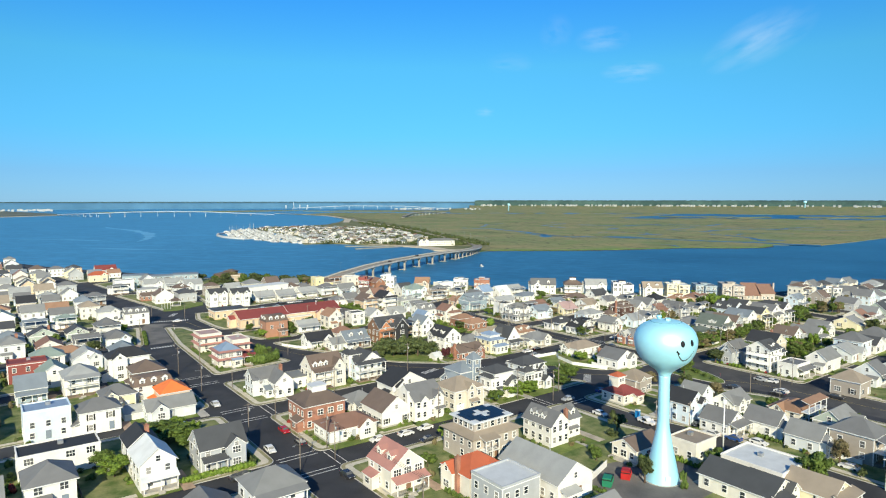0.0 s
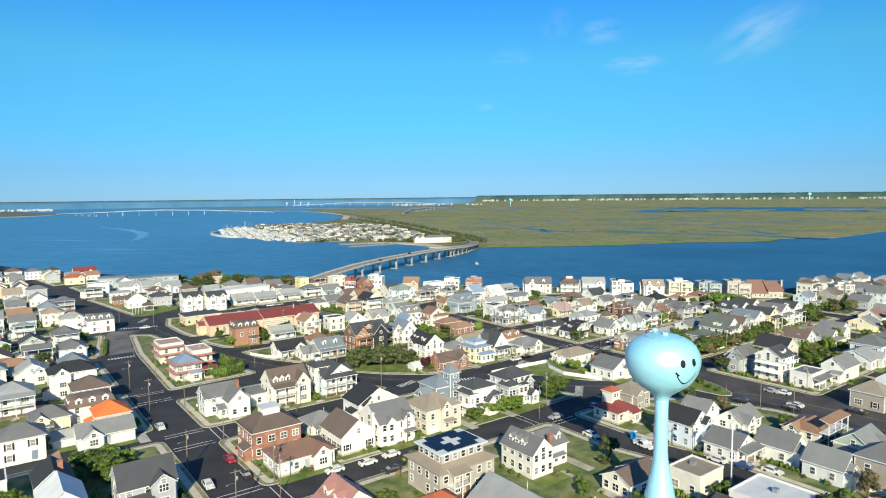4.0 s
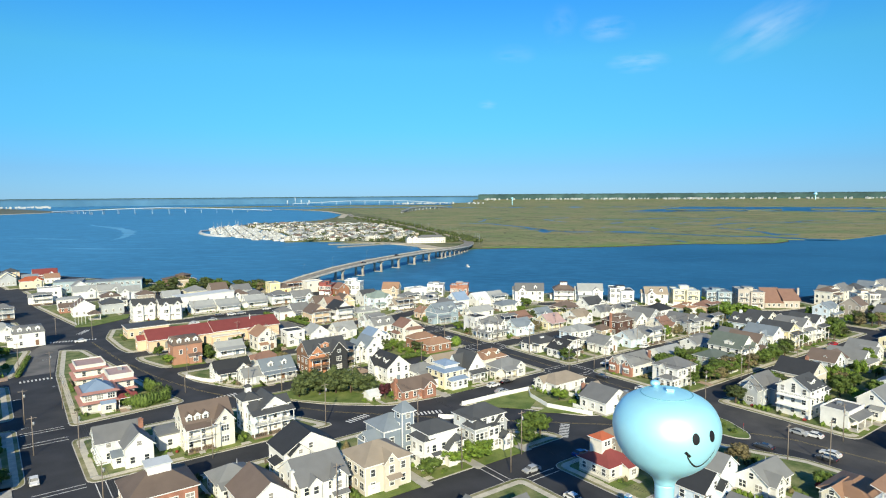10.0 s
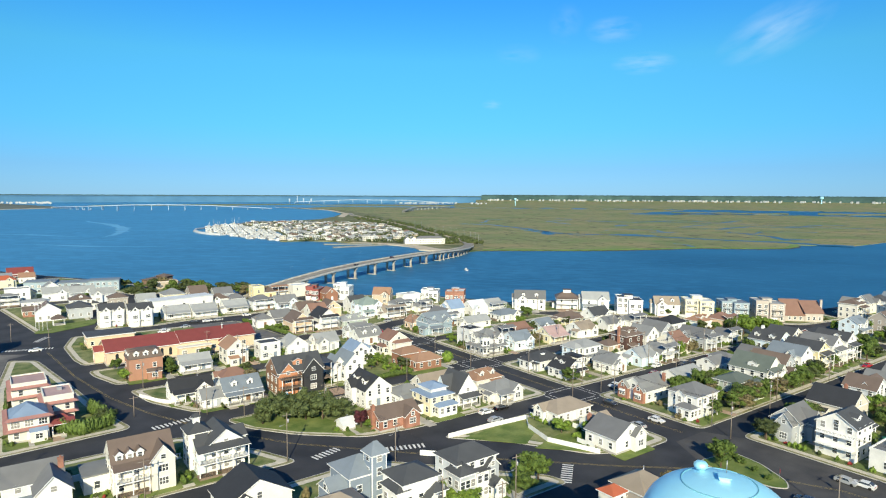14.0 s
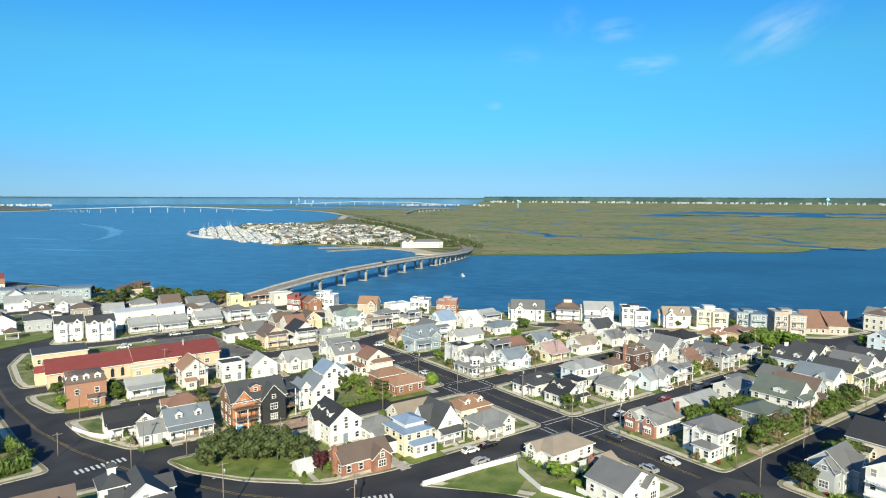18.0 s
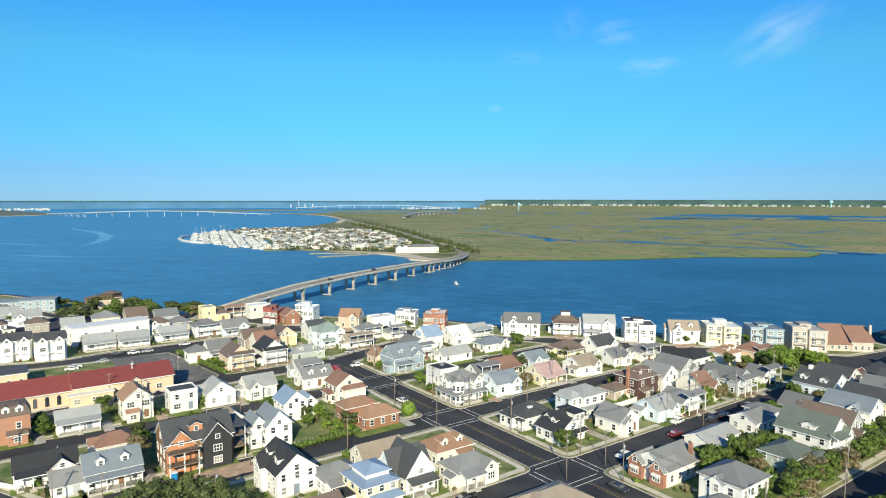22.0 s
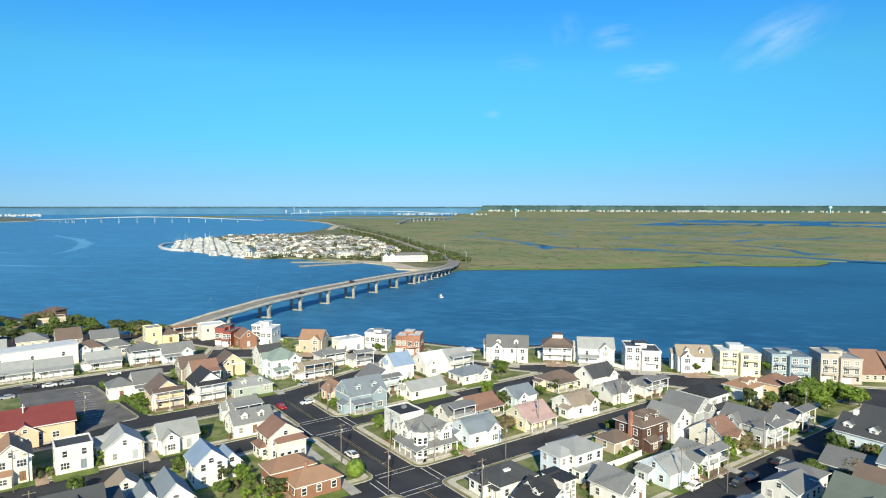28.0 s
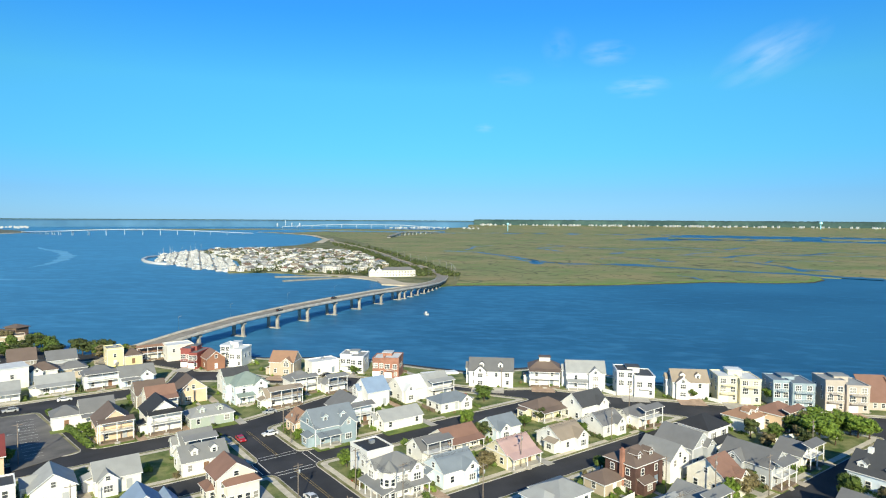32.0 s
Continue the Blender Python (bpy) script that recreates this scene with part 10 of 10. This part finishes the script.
# ---------------------------------------------------------------- docks, boats and the marina
BOAT_WHITE = mat("white_gelcoat", (0.50, 0.50, 0.48), 0.4, 0.45, 9, 2)
JETTY = mat("weathered_jetty", (0.22, 0.22, 0.20), 0.9, 0.2, 4, 0.5)
for pts, label in (
    (((150, 508), (168, 534), (176, 530), (158, 504)), "timber dock platform over the bay"), (((302, 331), (316, 326), (317, 330), (303, 335)), "white floating dock behind the houses"),
    (((416, 778), (417, 781.5), (470, 754), (469, 750.5)), "long grey jetty over the water"), (((406, 730), (406, 733.5), (482, 735), (482, 731.5)), "long grey jetty over the water"),
):
    bm = bmesh.new()
    prism(bm, pts, -3, 0.9)
    tagged(part("dock", bm, TIMBER if "timber" in label else (JETTY if "grey" in label else TRIM), None), label, "dock")
e = thing("dock_house", pose(168, 521, 0.9, 0, 0, 35), "weathered brown timber dock bar with open decks", "building")
DOCK_BROWN = mat("dark_weathered_boards", (0.13, 0.085, 0.06), 0.9, 0.25, 1.5, 0.2, tint=(0.20, 0.14, 0.10))
for x0, x1, y0, y1, top in ((-9, 2, -4, 5, 3.2), (2, 9, -5, 3, 4.6)):
    g = part("block", boxed(x0, x1, y0, y1, -0.5, top), DOCK_BROWN, e)
    bm = bmesh.new()
    hip_roof(bm, x1 - x0, y1 - y0, top, 1.5, 0.8)
    part("roof", bm, (ROOF["brown"], DOCK_BROWN), g, m=pose((x0 + x1) / 2, (y0 + y1) / 2, 0))
part("deck", boxed(-14, 13, -9, -4, -0.4, 0.1), DOCK_BROWN, e)
bm = bmesh.new()
rail(bm, -14, 13, -8.9, 0.1, 1.0)
part("railing", bm, DOCK_BROWN, e)
for x, y, colour in ((170, 509, "red"), (163.5, 512.5, "white"), (176, 512, "rust")):
    e = thing("parasol", pose(x, y, 0.9), "small parasol on the dock bar deck", "parasol", "dock parasols")
    bm = bmesh.new()
    ring_tube(bm, [(0, 0, 0), (0, 0, 2.6)], [0.05, 0.04], 6)
    part("pole", bm, STEEL, e)
    bm = bmesh.new()
    lathe(bm, [(1.6, 2.1), (0.9, 2.5), (0.05, 2.75)], 10)
    part("canopy", bm, ROOF[colour], e)
bm = bmesh.new()
rng = random.Random(41)
piers = bmesh.new()
BASIN = [(368, 1060), (371, 1010), (375, 925), (391, 872), (410, 860), (440, 962), (466, 1060), (476, 1180), (488, 1335), (538, 1402), (495, 1375), (428, 1300), (385, 1205)]
along, across = Vector((0.26, 0.966)), Vector((-0.966, 0.26))
for row in range(-4, 11):
    first = None
    for col in range(84):
        p = Vector((420, 850)) + along * (col * 6.6) + across * (row * 17 - 60)
        if not within(BASIN, p.x, p.y):
            continue
        first = first or p
        for side in (-1, 1):
            if rng.random() < 0.42:
                continue
            x, y = p + across * side * rng.uniform(3.0, 7.5) + along * rng.uniform(-2.4, 2.4)
            l, w = rng.uniform(3.2, 5.6) * side, rng.uniform(1.2, 2.0)
            hull = [Vector((x, y)) + across * u * l + along * v * w for u, v in ((-0.8, -1), (0.5, -1), (1.0, 0), (0.5, 1), (-0.8, 1))]
            prism(bm, [tuple(q) for q in hull][::side], -0.8, 1.1)
            box(bm, x - w * 0.7, x + w * 0.7, y - w * 0.7, y + w * 0.7, 1.1, rng.uniform(1.8, 3.4))
            if rng.random() < 0.07:
                ring_tube(bm, [(x, y, 2), (x, y, rng.uniform(11, 19))], [0.2, 0.12], 5)
        last = p
    if first:
        prism(piers, [tuple(first - across * 1.2), tuple(last - across * 1.2 + along), tuple(last + across * 1.2 + along), tuple(first + across * 1.2)], -2, 0.7)
tagged(part("pontoons", piers, JETTY, None), "grey floating pontoons of the marina", "pontoon", kind="stuff")
tagged(part("moored_boats", bm, BOAT_WHITE, None), "white boats and masts moored at the marina", "boats", kind="stuff")
bm = bmesh.new()
ring_tube(bm, [(364, 1026, 0.2), (354, 1053, 0.2), (350, 1090, 0.2), (356, 1142, 0.2), (374, 1200, 0.2), (399, 1230, 0.2), (440, 1304, 0.2), (474, 1338, 0.2), (540, 1405, 0.2)], [2.6, 2.6, 2.8, 2.8, 2.6, 1.8, 1.6, 1.6, 1.6], 6)
tagged(part("breakwater", bm, FAR_WHITE, None), "pale curved stone breakwater of the marina", "breakwater")
SLICK = mat("pale_slick_water", (0.125, 0.34, 0.54), 0.4, 0.15, 60, 6, tint=(0.16, 0.40, 0.60), spec=0.12)
for line, wide in ((((262, 1700), (262, 1610), (281, 1480), (279, 1325), (258, 1210), (233, 1123), (205, 1060)), 11), (((120, 980), (180, 900), (260, 850)), 7), (((60, 1250), (130, 1190), (190, 1090)), 8)):
    bm = bmesh.new()
    pts = []
    for (ax, ay), (bx, by) in zip(line, line[1:]):
        pts += [(ax + (bx - ax) * k / 8, ay + (by - ay) * k / 8) for k in range(8)]
    rows = []
    for i, (x, y) in enumerate(pts):
        w = wide * math.sin(math.pi * (i + 0.5) / len(pts)) * PLANT.uniform(0.6, 1.3)
        rows.append([bm.verts.new((x - w, y, WATER_Z + 0.03)), bm.verts.new((x + w, y, WATER_Z + 0.03))])
    for r0, r1 in zip(rows, rows[1:]):
        bm.faces.new((r0[0], r0[1], r1[1], r1[0]))
    bmesh.ops.recalc_face_normals(bm, faces=bm.faces)
    tagged(part("water_slick", bm, SLICK, None), "pale curved slick on the bay water", "water", kind="structure")
e = thing("fishing_boat", pose(400, 470, WATER_Z, 0, 0, 70), "small white motor boat on the bay", "boat")
bm = bmesh.new()
prism(bm, [(-3, -1.1), (1.5, -1.1), (3.2, 0), (1.5, 1.1), (-3, 1.1)], -0.3, 0.9)
part("hull", bm, FAR_WHITE, e)
part("cabin", boxed(-0.8, 0.9, -0.7, 0.7, 0.9, 2.1), FAR_WHITE, e)


# ---------------------------------------------------------------- clouds
def cloud_mat(seed, thick):
    m = bpy.data.materials.new("thin_cloud")
    m.use_nodes = True
    n, l = m.node_tree.nodes, m.node_tree.links
    out = n["Material Output"]
    tc, no, rp, gr, mu, mp = n.new("ShaderNodeTexCoord"), n.new("ShaderNodeTexNoise"), n.new("ShaderNodeValToRGB"), n.new("ShaderNodeTexGradient"), n.new("ShaderNodeMath"), n.new("ShaderNodeMapping")
    gr.gradient_type = "SPHERICAL"
    l.new(tc.outputs["Object"], gr.inputs[0])
    mp.inputs["Location"].default_value, mp.inputs["Scale"].default_value = (seed, seed * 0.7, 0), (1.0, 1.6, 1)
    l.new(tc.outputs["Object"], mp.inputs[0])
    l.new(mp.outputs[0], no.inputs["Vector"])
    no.inputs["Scale"].default_value, no.inputs["Detail"].default_value = 1.1, 6
    rp.color_ramp.elements[0].position, rp.color_ramp.elements[1].position = 0.34, 1.0
    l.new(no.outputs["Fac"], rp.inputs[0])
    mu.operation = "MULTIPLY"
    l.new(rp.outputs[0], mu.inputs[0])
    l.new(gr.outputs["Fac"], mu.inputs[1])
    em, tr, mx = n.new("ShaderNodeEmission"), n.new("ShaderNodeBsdfTransparent"), n.new("ShaderNodeMixShader")
    em.inputs[0].default_value, em.inputs[1].default_value = (0.70, 0.86, 1.0, 1), 0.8
    weak = n.new("ShaderNodeMath")
    weak.operation = "MULTIPLY"
    weak.inputs[1].default_value = thick
    l.new(mu.outputs[0], weak.inputs[0])
    l.new(weak.outputs[0], mx.inputs[0])
    l.new(tr.outputs[0], mx.inputs[1])
    l.new(em.outputs[0], mx.inputs[2])
    l.new(mx.outputs[0], out.inputs[0])
    return m


def cloud(azimuth, height, wide, tall, lean, seed, thick):
    far = 4600
    a, h = radians(azimuth), radians(height)
    bm = bmesh.new()
    bm.faces.new([bm.verts.new((x, y, 0)) for x, y in ((-1, -1), (1, -1), (1, 1), (-1, 1))])
    ob = part("cloud", bm, cloud_mat(seed, thick), None)
    eye = Vector((80, 60, 64))
    at = eye + far * Vector((math.cos(a) * math.cos(h), math.sin(a) * math.cos(h), math.sin(h)))
    ob.matrix_basis = look(at, eye + Vector((0, 0, 0)), lean) @ Matrix.Diagonal((far * math.tan(radians(wide)), far * math.tan(radians(tall)), 1, 1))
    tagged(ob, "thin wispy white cloud high in the blue sky", "cloud", kind="structure")
    ob.visible_shadow = False


cloud(26.9, 12.8, 4.6, 2.0, -24, 3.1, 0.8)
cloud(39.3, 13.8, 2.4, 1.2, 0, 8.2, 0.55)
cloud(36.7, 11.0, 2.8, 1.0, 0, 5.7, 0.7)
cloud(43.3, 14.5, 1.5, 1.8, 20, 12.4, 0.22)
cloud(49.6, 7.9, 1.0, 0.5, 0, 15.9, 0.4)
cloud(47.4, 12.1, 2.2, 1.0, 0, 19.3, 0.25)
